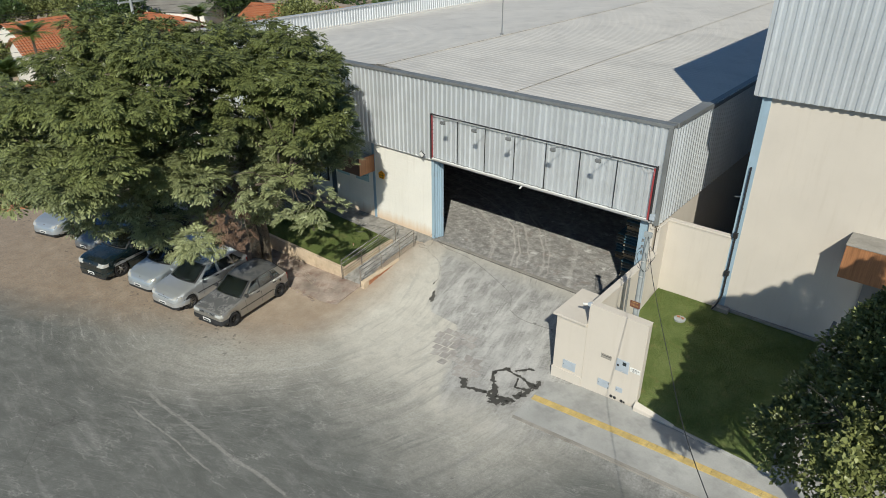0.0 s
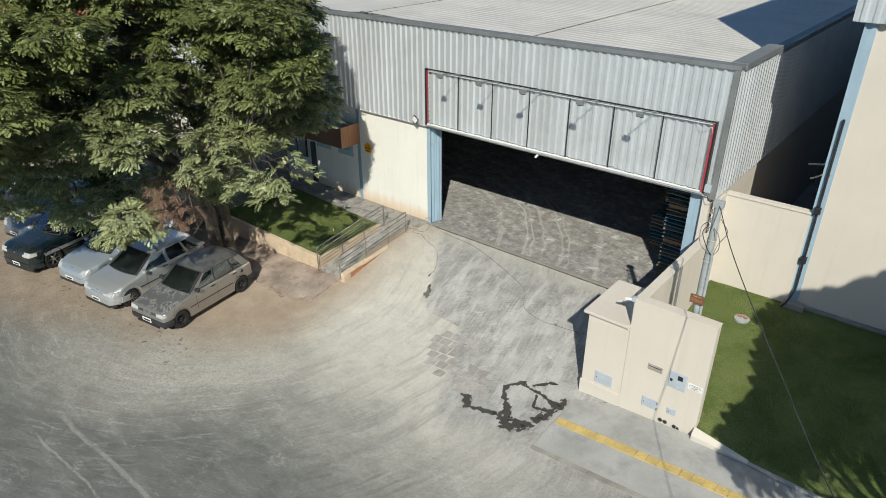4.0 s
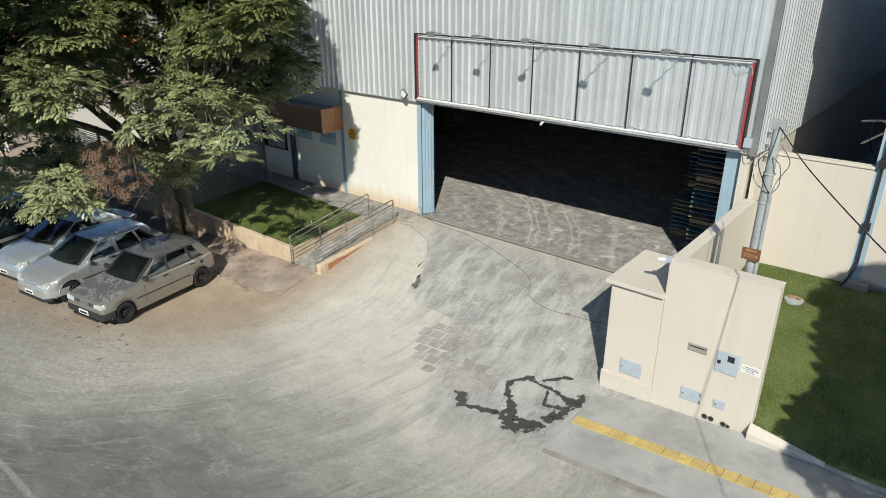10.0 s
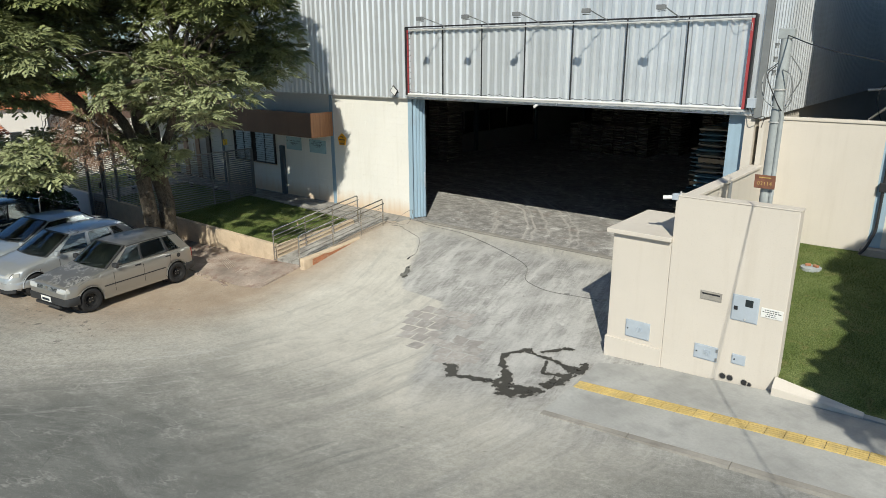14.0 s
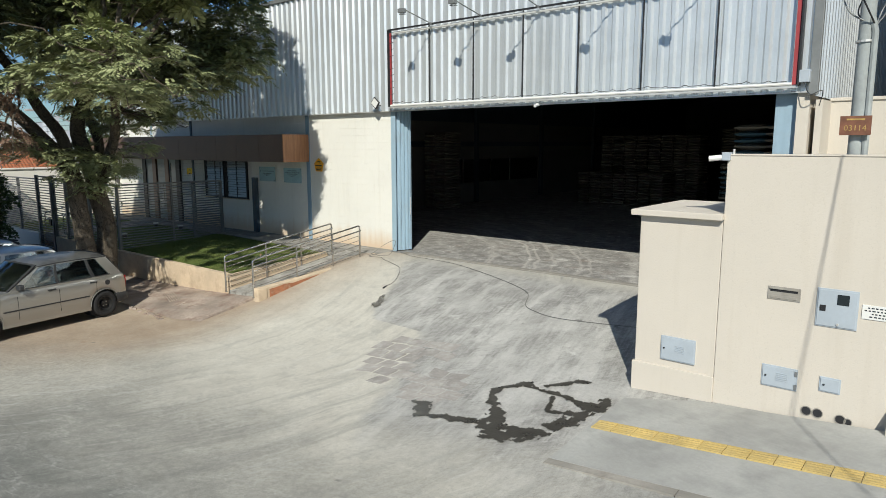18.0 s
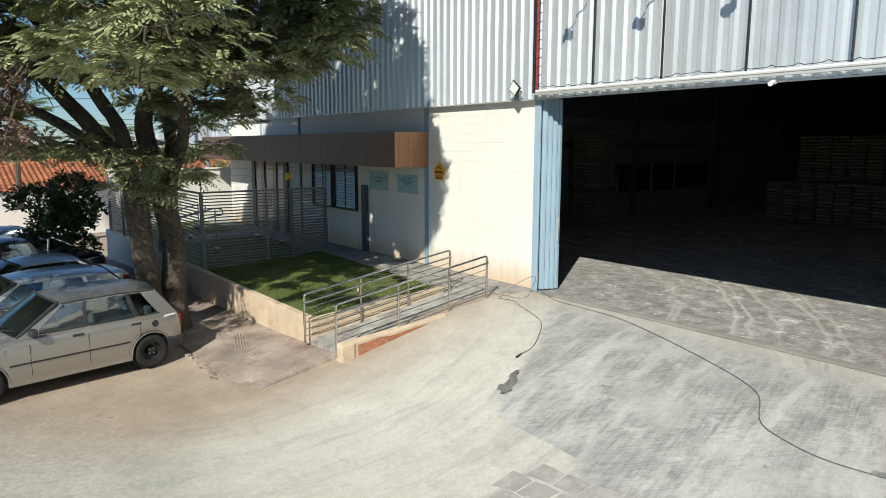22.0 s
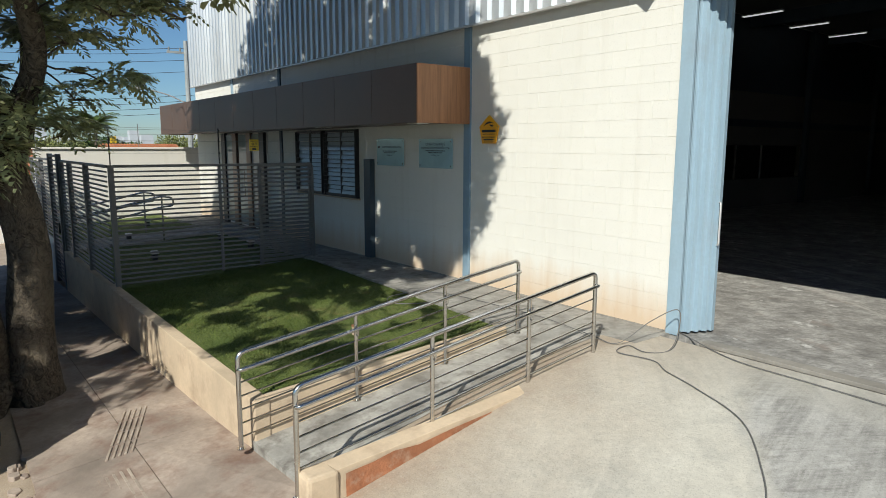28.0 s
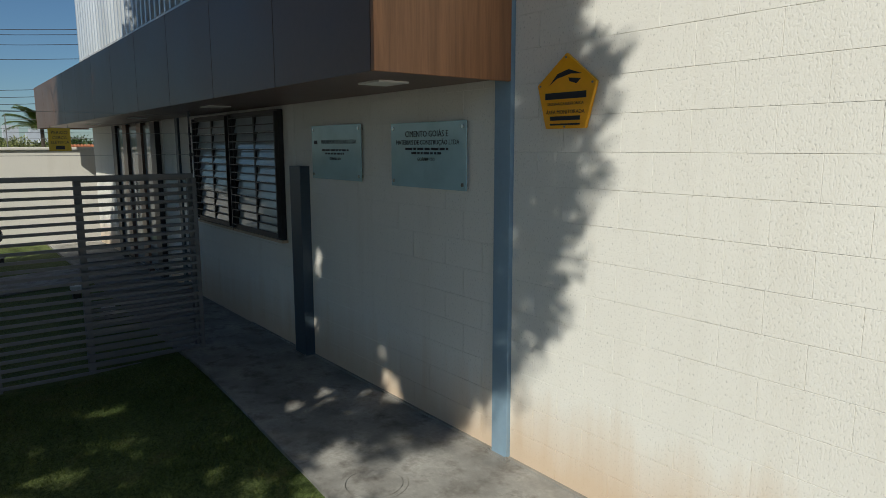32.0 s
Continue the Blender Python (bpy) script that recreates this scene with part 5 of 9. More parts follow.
part("emblem", Shape().add([(0.02, -0.014, 0.085), (0.11, -0.014, 0.075), (0.08, -0.014, 0.05), (0.03, -0.014, 0.065)], [(0, 1, 2, 3)]), INK, sg)
writing("SEGURANÇA ELETRÔNICA", 0.022, INK, sg, (0, -0.0135, -0.055), (90, 0, 0))
writing("ÁREA MONITORADA", 0.03, INK, sg, (0, -0.0135, -0.1), (90, 0, 0))
part("number_bar", Shape().box(-0.11, 0.11, -0.0145, -0.013, -0.145, -0.122), INK, sg)
part("print_bar", Shape().box(-0.11, 0.11, -0.0145, -0.013, -0.172, -0.162), INK, sg)
for x, z in ((0.0, 0.195), (-0.19, 0.05), (0.19, 0.05), (0.0, -0.18)):
    part("rivet", Shape().disc((x, -0.014, z), (0, 1, 0), 0.006, 0.004, 8), FLASH, sg)
def fence_notice(x, y, z, label):
    ds = thing("electric_fence_sign", (x, y, z), 90, label, "sign", "danger signs on the electric fence")
    part("board", Shape().box(-0.087, 0.087, -0.003, 0.003, -0.10, 0.10), SIGNY, ds, bevel=0.002)
    writing("PERIGO", 0.038, INK, ds, (0, -0.0045, 0.06), (90, 0, 0))
    writing("CERCA", 0.036, INK, ds, (0, -0.0045, 0.015), (90, 0, 0))
    writing("ELÉTRICA", 0.033, INK, ds, (0, -0.0045, -0.025), (90, 0, 0))
    part("emblem", Shape().box(-0.035, 0.035, -0.0045, -0.003, -0.085, -0.055), INK, ds)
    for sx_ in (-0.07, 0.07):
        part("wire_tie", Shape().tube([(sx_, 0.0, 0.09), (sx_, 0.0, 0.125)], 0.002, 5), FLASH, ds)


fence_notice(-7.33, -1.93, 2.12, "small yellow danger sign hung on the fence wire")
fence_notice(-17.55, -2.21, 2.28, "small yellow danger sign above the boundary wall")
for y in (-4.30, -2.56, -0.80):
    er = thing("electric_fence_rod", (-7.35, y, FT + 0.03), 0, "thin dark rod of the electric fence with insulators", "fence post", "electric fence rods on the slat fence")
    part("rod", Shape().tube([(0, 0, 0), (0, 0, 0.62)], 0.011, 6), BLACK, er)
    for z in (0.2, 0.4, 0.58):
        part("insulator", Shape().box(-0.012, 0.03, -0.012, 0.012, z - 0.012, z + 0.012), BLACK, er)
for z in (0.2, 0.4, 0.58):
    ew = thing("electric_fence_wire", (0, 0, 0), 0, "thin bare electric fence wire above the slat fence", "wire", "wires over the slat fence")
    part("wire", Shape().tube([(-7.335, -4.30, FT + 0.03 + z), (-7.335, -0.80, FT + 0.03 + z)], 0.0025, 4), FLASH, ew)

# ---- meter wall, stepped wall, side wall ----
mw = tagged(new("meter_wall"), "cream rendered service wall with meter boxes by the sidewalk", "wall", kind="structure")
part("tall_block", Shape().box(10.30, 12.22, -4.68, -4.42, -0.9, 2.82), WALL_R, mw, bevel=0.012)
part("low_block", Shape().box(9.22, 10.296, -4.67, -3.0, -1.0, 2.02), WALL_R, mw, bevel=0.012)
part("plinth", Shape().box(9.19, 10.30, -4.70, -3.0, -1.0, -0.02), WALL_R, mw, bevel=0.01)
part("top_slab", Shape().box(9.12, 10.31, -4.77, -2.88, 2.02, 2.10), WALL_R, mw, bevel=0.01)
part("top_coping", Shape().box(10.29, 12.23, -4.69, -4.41, 2.82, 2.84), WALL_R, mw, bevel=0.008)
sw = tagged(new("stepped_wall"), "cream garden wall between the gate lane and the lawn", "wall", kind="structure")
part("wall_body", Shape().box(10.31, 10.46, -4.41, -0.08, -0.9, 2.72), WALL_R, sw, bevel=0.01)
part("coping", Shape().box(10.26, 10.50, -4.43, -0.07, 2.72, 2.78), WALL_R, sw, bevel=0.012)
dp = thing("drain_pipe", (10.49, -2.3, 0.8), 0, "thin dark drain pipe against the garden wall", "pipe")
part("tube", Shape().tube([(0, 0, 0.0), (0, 0, 1.95)], 0.035, 10), FLASH, dp)
sd = tagged(new("wall_passage"), "tall cream wall closing the side passage", "wall", kind="structure")
part("wall_body", Shape().box(10.42, 12.6, 0.72, 0.9, 0.0, 3.72), WALL_R, sd)
part("coping", Shape().box(10.40, 12.6, 0.69, 0.93, 3.72, 3.78), WALL_R, sd, bevel=0.01)
part("return_wall", Shape().box(10.31, 10.42, -0.02, 0.93, 0.0, 3.72), WALL_R, sd)


def hatch(x0, x1, z0, z1, label, louvres=True, hinge=False):
    h = thing("meter_box", ((x0 + x1) / 2, -4.68, (z0 + z1) / 2), 0, label, "meter box", "meter boxes in the service wall")
    w, k = (x1 - x0) / 2, (z1 - z0) / 2
    part("frame", Shape().box(-w, w, -0.012, 0.02, -k, k), GREYBOX, h, bevel=0.003)
    part("door", Shape().box(-w + 0.015, w - 0.015, -0.022, -0.012, -k + 0.015, k - 0.015), GREYBOX, h, bevel=0.003)
    part("lock", Shape().disc((-w + 0.05, -0.026, 0.0), (0, 1, 0), 0.012, 0.012, 10), BLACK, h)
    if louvres:
        for i in range(5):
            part("louvre", Shape().box(-0.03, 0.09, -0.028, -0.022, -0.04 + i * 0.022, -0.03 + i * 0.022), GREYBOX, h)
    if hinge:
        for z in (-0.6 * k, 0.6 * k):
            part("hinge", Shape().box(w - 0.03, w, -0.032, -0.02, z - 0.03, z + 0.03), FLASH, h)
    return h


hatch(9.59, 10.05, 0.08, 0.41, "pale grey louvred service hatch low in the wall")
hatch(10.87, 11.27, 0.02, 0.29, "pale grey louvred hatch with side hinges", True, True)
hatch(11.50, 11.72, 0.09, 0.27, "small square grey service hatch", False)
mb = hatch(11.40, 11.82, 0.87, 1.32, "grey electricity meter box with a glass window", False)
part("meter_window", Shape().box(0.0, 0.12, -0.026, -0.021, 0.05, 0.17), GLASS, mb)
part("breaker_slot", Shape().box(-0.17, -0.11, -0.027, -0.021, -0.04, 0.03), BLACK, mb)
part("seal", Shape().disc((0.02, -0.026, -0.18), (0, 1, 0), 0.016, 0.01, 10), BRIGHT, mb)
lb = thing("letter_slot", (11.05, -4.68, 1.19), 0, "weathered concrete letter slot in the service wall", "letter box")
part("surround", Shape().box(-0.18, 0.18, -0.01, 0.03, -0.08, 0.08), CONC, lb, bevel=0.006)
part("slot", Shape().box(-0.15, 0.15, -0.014, -0.009, 0.02, 0.05), BLACK, lb)
part("flap", Shape().box(-0.155, 0.155, -0.03, -0.009, 0.05, 0.068), CONC, lb, bevel=0.003)
part("raised_bar", Shape().box(-0.14, 0.14, -0.016, -0.009, -0.06, -0.03), CONC, lb)
ad = thing("address_sign", (12.02, -4.685, 1.105), 0, "white enamel sign with dark lines of print", "sign")
part("board", Shape().box(-0.165, 0.165, -0.006, 0.006, -0.08, 0.08), WHITE, ad, bevel=0.002)
for i, w in enumerate((0.11, 0.14, 0.07, 0.09)):
    bars(ad, -w, w, 0.05 - i * 0.033, 0.014, -0.007, INK, seed=i + 3)
for i, (x, z) in enumerate(((11.39, -0.19), (11.51, -0.19), (11.745, -0.205), (11.825, -0.215))):
    ph = thing("drain_hole", (x, -4.685, z), 0, "round open drain pipe end in the wall foot", "pipe", "drain holes in the wall foot")
    r = 0.05 if i < 3 else 0.035
    part("rim", Shape().ring((0, 0, 0), (0, 1, 0), [(r, -0.006), (r + 0.01, -0.006), (r + 0.01, 0.02), (r, 0.02)], 18), CONC, ph)
    part("bore", Shape().disc((0, 0.002, 0), (0, 1, 0), r, 0.006, 18), BLACK, ph)
cm = thing("wall_camera", (10.26, -4.62, 2.78), 0, "white security camera on the corner of the service wall", "camera")
part("box", Shape().box(-0.02, 0.08, -0.1, 0.02, -0.02, 0.08), GREYBOX, cm, bevel=0.008)
part("barrel", Shape().tube([(0.0, -0.06, 0.02), (-0.17, -0.10, 0.0)], 0.035, 10), WHITE, cm)
part("sensor", Shape().tube([(0.10, -0.02, 0.04), (0.10, -0.02, 0.12)], 0.015, 8), BRIGHT, cm)

# ---- electricity pole behind the service wall ----
ep = thing("service_pole", (11.58, -4.22, 0.2), 0, "grey concrete service pole with conduit and tangled wires", "utility pole")
part("shaft", Shape().tube([(0, 0, -0.3), (0, 0, 5.15)], [0.10, 0.075], 14), POLE, ep, smooth=50)
part("conduit", Shape().tube([(0.10, -0.05, 1.0), (0.09, -0.05, 4.0), (0.05, -0.05, 4.15)], 0.035, 8), POLE, ep)
part("cap", Shape().box(-0.11, 0.11, -0.06, 0.06, 5.15, 5.3), POLE, ep, bevel=0.01)
for z in (4.65, 4.85, 5.05):
    part("insulator", Shape().ring((-0.10, -0.08, z), (0, 0, 1), [(0.0, -0.04), (0.035, -0.04), (0.025, 0.0), (0.035, 0.04), (0.0, 0.04)], 12), FLASH, ep)
for z in (2.3, 3.9, 4.4):
    part("strap", Shape().ring((0, 0, z), (0, 0, 1), [(0.095, -0.012), (0.10, -0.012), (0.10, 0.012), (0.095, 0.012)], 14), BRIGHT, ep)
for i in range(5):
    a = i * 1.25
    part("wire", Shape().tube(spline([(0.1 * math.cos(a), 0.1 * math.sin(a), 4.9 - 0.05 * i), (0.28 * math.cos(a + 0.4), 0.25 * math.sin(a + 0.4), 4.6), (0.2 * math.cos(a + 1), 0.2 * math.sin(a + 1), 4.25), (0.09, -0.05, 4.05)]), 0.009, 5), BLACK if i % 2 else FLASH, ep)
np_ = thing("pole_plate", (11.575, -4.36, 3.165), 0, "rust-red plate with yellow figures strapped to the pole", "sign")
part("plate", Shape().box(-0.155, 0.155, -0.012, 0.008, -0.108, 0.108), PLATE, np_, bevel=0.004)
writing("03114", 0.09, OCHRE, np_, (0, -0.014, -0.03), (90, 0, 0))
part("print_bar", Shape().box(-0.09, 0.09, -0.0145, -0.012, 0.06, 0.078), OCHRE, np_)

sc = thing("overhead_cable", (0, 0, 0), 0, "sagging black service cable from the pole to the street", "cable")
part("cable", Shape().tube(spline([(11.60, -4.25, 5.4), (12.5, -5.95, 5.17), (14.0, -8.5, 4.95), (15.55, -11.1, 4.9), (18.2, -15.1, 5.6)], 10), 0.009, 6), BLACK, sc)
# ---- neighbouring building ----
NX, NY = 12.62, 0.78
nb = thing("neighbour_building", (0, 0, 0), 0, "tall cream building with blue-grey ribbed cladding above", "building")
part("wall", Shape().box(NX, 34.0, NY, 40.0, -0.5, 8.8), WALL_R, nb)
part("cladding", corrugated((NX - 0.25, NY - 0.16), (34.0, NY - 0.16), 8.55, 15.0, 0.26, 0.04), CLAD, nb)
part("cladding", corrugated((NX - 0.25, 40.0), (NX - 0.25, NY - 0.16), 8.55, 15.0, 0.26, 0.04), CLAD, nb)
part("cladding_body", Shape().box(NX - 0.2, 34.0, NY - 0.1, 40.0, 8.75, 14.9), FLASH, nb)
part("corner_post", Shape().box(NX - 0.04, NX + 0.22, NY - 0.03, NY - 0.002, 0.8, 8.6), BLUE, nb)
part("post_footing", Shape().box(NX - 0.12, NX + 0.45, NY - 0.28, NY - 0.031, 0.7, 1.12), CONC, nb, bevel=0.02)
part("plinth", Shape().box(NX + 0.46, 34.0, NY - 0.10, NY - 0.001, 0.5, 1.08), CONC, nb, bevel=0.02)
pp = thing("downpipe", (NX + 0.10, NY - 0.12, 0), 0, "dark cable conduit with boxes up the corner post", "pipe")
part("tube", Shape().tube(bend([(-0.2, -0.22, 1.0), (-0.1, -0.16, 1.15), (0.0, 0.02, 1.5), (0.0, 0.02, 6.3)], 0.1), 0.03, 8), BLACK, pp)
for z in (2.35, 3.8):
    part("box", Shape().box(-0.07, 0.07, -0.06, 0.06, z, z + 0.18), BLACK, pp, bevel=0.008)
part("clamp", Shape().box(-0.03, 0.03, 0.03, 0.09, 4.8, 4.86), BLACK, pp)
aw = thing("entrance_canopy", (0, 0, 0), 0, "brown box canopy over the neighbour's entrance", "canopy")
part("box", Shape().box(15.95, 22.0, -0.25, NY - 0.005, 3.9, 4.95), TAN, aw, bevel=0.01)
part("top", Shape().box(15.93, 22.0, -0.27, NY - 0.005, 4.95, 4.98), CONC, aw)
part("grille", Shape().box(16.6, 20.5, NY - 0.06, NY - 0.01, 1.4, 3.6), FENCE, aw)
ga = thing("antenna_arms", (12.6, 3.2, 4.2), 0, "bent grey steel arms with loose wires on the corner post", "bracket")
part("arm", Shape().tube([(0.02, 0, 0), (-0.35, -0.1, 0.15), (-0.75, -0.2, 0.1)], 0.03, 6), BRIGHT, ga)
part("arm", Shape().tube([(0.02, 0.1, 0.1), (-0.3, 0.4, -0.25), (-0.75, 0.8, -0.65)], 0.03, 6), BRIGHT, ga)
part("wire", Shape().tube(spline([(-0.3, -0.3, 0.4), (-0.5, -0.4, 0.0), (-0.4, -0.35, -0.5), (-0.2, 0.0, -0.9)]), 0.01, 5), BLACK, ga)

# ---- lawn on the right, sidewalk, tactile line ----
def rlawn_z(x, y):
    f = lerp(x, [(10.3, -0.1), (12.3, -0.03), (13.5, -0.10), (16.3, 0.05), (34, 1.0)])
    t = min(max((y + 4.75) / 5.4, 0), 1)
    return f + (0.98 - f) * t ** 0.8


rl = Shape()
rx_, ry_ = np.linspace(10.46, 16.25, 32), np.linspace(-4.9, 0.72, 30)
rl.v = [(x, (y if y > -4.89 else -4.72 - 0.1 * max(0, x - 12.2)) if x > 12.2 else max(y, -4.42), rlawn_z(x, y) + 0.03 * noise.noise((x, y, 7))) for y in ry_ for x in rx_]
rl.f = [(j * 32 + i, j * 32 + i + 1, (j + 1) * 32 + i + 1, (j + 1) * 32 + i) for j in range(29) for i in range(31)]
solid("lawn_right", rl, TURF, "sloping green lawn with dry patches behind the service wall", "lawn", kind="structure", smooth=60)


def right_lawn(rng, n):
    x, y = rng.uniform(10.5, 16.2, n), rng.uniform(-4.75, 0.68, n)
    k = (y > -4.40) | (x > 12.25)
    return np.column_stack([x, y])[k]


blades("lawn_grass", 60000, right_lawn, rlawn_z, 4, "short green grass blades on the sloping lawn", (0.02, 0.05))
mc = thing("manhole_cover", (11.82, -0.55, rlawn_z(11.82, -0.55)), 0, "round grey concrete cover with brick pieces on the lawn", "manhole cover")
part("lid", Shape().ring((0, 0, 0), (0, 0, 1), [(0.0, -0.05), (0.2, -0.05), (0.2, 0.03), (0.0, 0.035)], 24), POLE, mc)
for i, (x, y, a) in enumerate(((-0.07, 0.05, 20), (0.08, 0.03, -35))):
    bp = thing("brick_piece", (11.82 + x, -0.55 + y, rlawn_z(11.82, -0.55) + 0.034), a, "broken orange brick piece on the manhole cover", "brick", "brick pieces on the cover")
    part("piece", Shape().box(-0.055, 0.055, -0.035, 0.035, 0, 0.045), BRICK, bp, bevel=0.01)
sk = tagged(new("sidewalk_right"), "grey concrete sidewalk with a yellow tactile line", "pavement", kind="structure")


def side_z(x, y):
    a, b = street_z(x, -7.0), street_z(x, -5.0) + 0.01 * min(3, max(0, x - 10))
    return a + (b - a) * (y + 7.0) / 2.28 + 0.015 + 0.012 * min(4, max(0, x - 9.25))


sxs = list(np.arange(9.25, 34.0, 1.5))
for x in sxs:
    a, b = x, x + 1.4995
    part("walk_slab", Shape().slab([(a, -7.0, side_z(a, -7.0)), (b, -7.0, side_z(b, -7.0)), (b, -4.72, side_z(b, -4.72)), (a, -4.72, side_z(a, -4.72))], 0.35), SIDE, sk)
for x in sxs:
    a, b = x, x + 1.49
    part("kerb_stone", Shape().slab([(a, -7.13, side_z(a, -7.0) - 0.004), (b, -7.13, side_z(b, -7.0) - 0.004), (b, -7.005, side_z(b, -7.0)), (a, -7.005, side_z(a, -7.0))], 0.4), CONC, sk)
for i in range(44):
    a = 9.30 + i * 0.26
    b = a + 0.252
    t = Shape().slab([(a, -6.08, side_z(a, -6.0) + 0.012), (b, -6.08, side_z(b, -6.0) + 0.012), (b, -5.84, side_z(b, -5.84) + 0.012), (a, -5.84, side_z(a, -5.84) + 0.012)], 0.03)
    for k in range(4):
        y = -6.05 + k * 0.055
        t.slab([(a + 0.01, y, side_z(a, y) + 0.018), (b - 0.01, y, side_z(b, y) + 0.018), (b - 0.01, y + 0.028, side_z(b, y) + 0.018), (a + 0.01, y + 0.028, side_z(a, y) + 0.018)], 0.008)
    part("tactile_tile", t, YELLOW, sk)
lk = tagged(new("lawn_kerb"), "low cream kerb that runs out along the foot of the lawn", "kerb", kind="structure")
part("kerb_end", Shape().add([(12.2, -4.86, -0.07), (12.2, -4.69, 0.07), (13.5, -4.92, -0.095), (13.5, -4.82, -0.07), (12.2, -4.86, -0.7), (12.2, -4.69, -0.7), (13.5, -4.92, -0.7), (13.5, -4.82, -0.7)],
                             [(0, 2, 3, 1), (0, 4, 6, 2), (2, 6, 7, 3), (3, 7, 5, 1), (1, 5, 4, 0)]), WALL_R, lk, bevel=0.012)
for i in range(5):
    a, b = 13.5 + i * 0.6, 13.5 + i * 0.6 + 0.595
    ya, yb = -4.72 - 0.1 * (a - 12.2), -4.72 - 0.1 * (b - 12.2)
    part("kerb_stone", Shape().slab([(a, ya - 0.09, rlawn_z(a, -4.75) + 0.0), (b, yb - 0.09, rlawn_z(b, -4.75) + 0.0), (b, yb, rlawn_z(b, -4.75) + 0.02), (a, ya, rlawn_z(a, -4.75) + 0.02)], 0.6), SIDE, lk)
# rail at the far edge of the lawn
rr = thing("sliding_rail", (0, 0, 0), 0, "grey steel fence at the far edge of the lawn", "fence")
for y in (-4.6, -3.0, -1.4, 0.2):
    part("post", Shape().box(16.2, 16.26, y, y + 0.06, 0.0, 2.1), FENCE, rr)
for k in range(16):
    part("slat", Shape().box(16.27, 16.29, -4.6, 0.26, 0.45 + k * 0.1, 0.48 + k * 0.1), FENCE, rr)
part("top_rail", Shape().box(16.19, 16.30, -4.62, 0.28, 2.1, 2.15), FENCE, rr)

st = thing("garden_stub", (-2.42, -2.74, lawn_z(-2.42, -2.74)), 0, "short buff pipe stub with a brown cap standing in the lawn", "pipe")
part("tube", Shape().tube([(0, 0, -0.05), (0, 0, 0.11)], 0.026, 12), KERB, st)
part("cap", Shape().tube([(0, 0, 0.105), (0, 0, 0.125)], 0.03, 12), TAN, st)

# ---- hose and wet stain ----
hz = thing("hose", (0, 0, 0), 0, "long black hose trailing across the yard and looped by the wall", "hose")


def on_ground(pts, up=0.014):
    return [(x, y, ((street_z(x, y) if y < -0.6 else 0.0) if x > 0.02 else 0.005) + up + dz) for x, y, dz in pts]


part("hose_line", Shape().tube(spline(on_ground([(0.05, 0.1, 0), (0.97, -0.37, 0), (1.8, -0.45, 0), (2.61, -0.55, 0), (3.71, -0.94, 0), (4.77, -1.38, 0), (5.37, -1.67, 0), (5.72, -1.95, 0), (6.0, -2.48, 0), (6.3, -2.68, 0), (6.85, -2.82, 0), (7.6, -2.76, 0), (8.6, -2.62, 0), (9.2, -2.62, 0)]), 8), 0.0055, 6), HOSE, hz)
part("hose_coil", Shape().tube(spline([(x, y, max(lawn_z(x, y), -0.02 if y < -1.15 else 0.0) + 0.016) for x, y in ((-1.9, -0.72), (-2.6, -0.76), (-3.06, -0.84), (-3.35, -1.01), (-3.53, -1.22), (-3.47, -1.55), (-3.26, -1.72), (-3.03, -1.68), (-2.88, -1.42), (-2.8, -1.2))], 8), 0.007, 6), HOSE, hz)
part("hose_loop", Shape().tube(spline(on_ground([(-1.9, -0.72, 0), (-1.2, -0.72, 0), (-0.4, -0.85, 0), (-0.05, -0.85, 0.0), (0.1, -0.5, 0.22), (0.22, -0.2, 0.33), (0.34, -0.32, 0.2), (0.42, -0.6, 0.0), (0.3, -0.85, 0), (0.05, -0.8, 0), (0.1, -1.05, 0), (0.5, -1.0, 0), (0.75, -1.15, 0), (1.15, -1.3, 0), (1.75, -1.6, 0), (2.2, -2.15, 0), (2.4, -2.5, 0), (2.42, -2.75, 0)]), 8), 0.0055, 6), HOSE, hz)
part("nozzle", Shape().tube([(2.42, -2.74, street_z(2.42, -2.74) + 0.015), (2.45, -2.87, street_z(2.45, -2.87) + 0.018)], [0.012, 0.022], 8), BLACK, hz)

wt = thing("wet_stain", (0, 0, 0), 0, "dark wet stain of spilt water on the concrete", "stain")


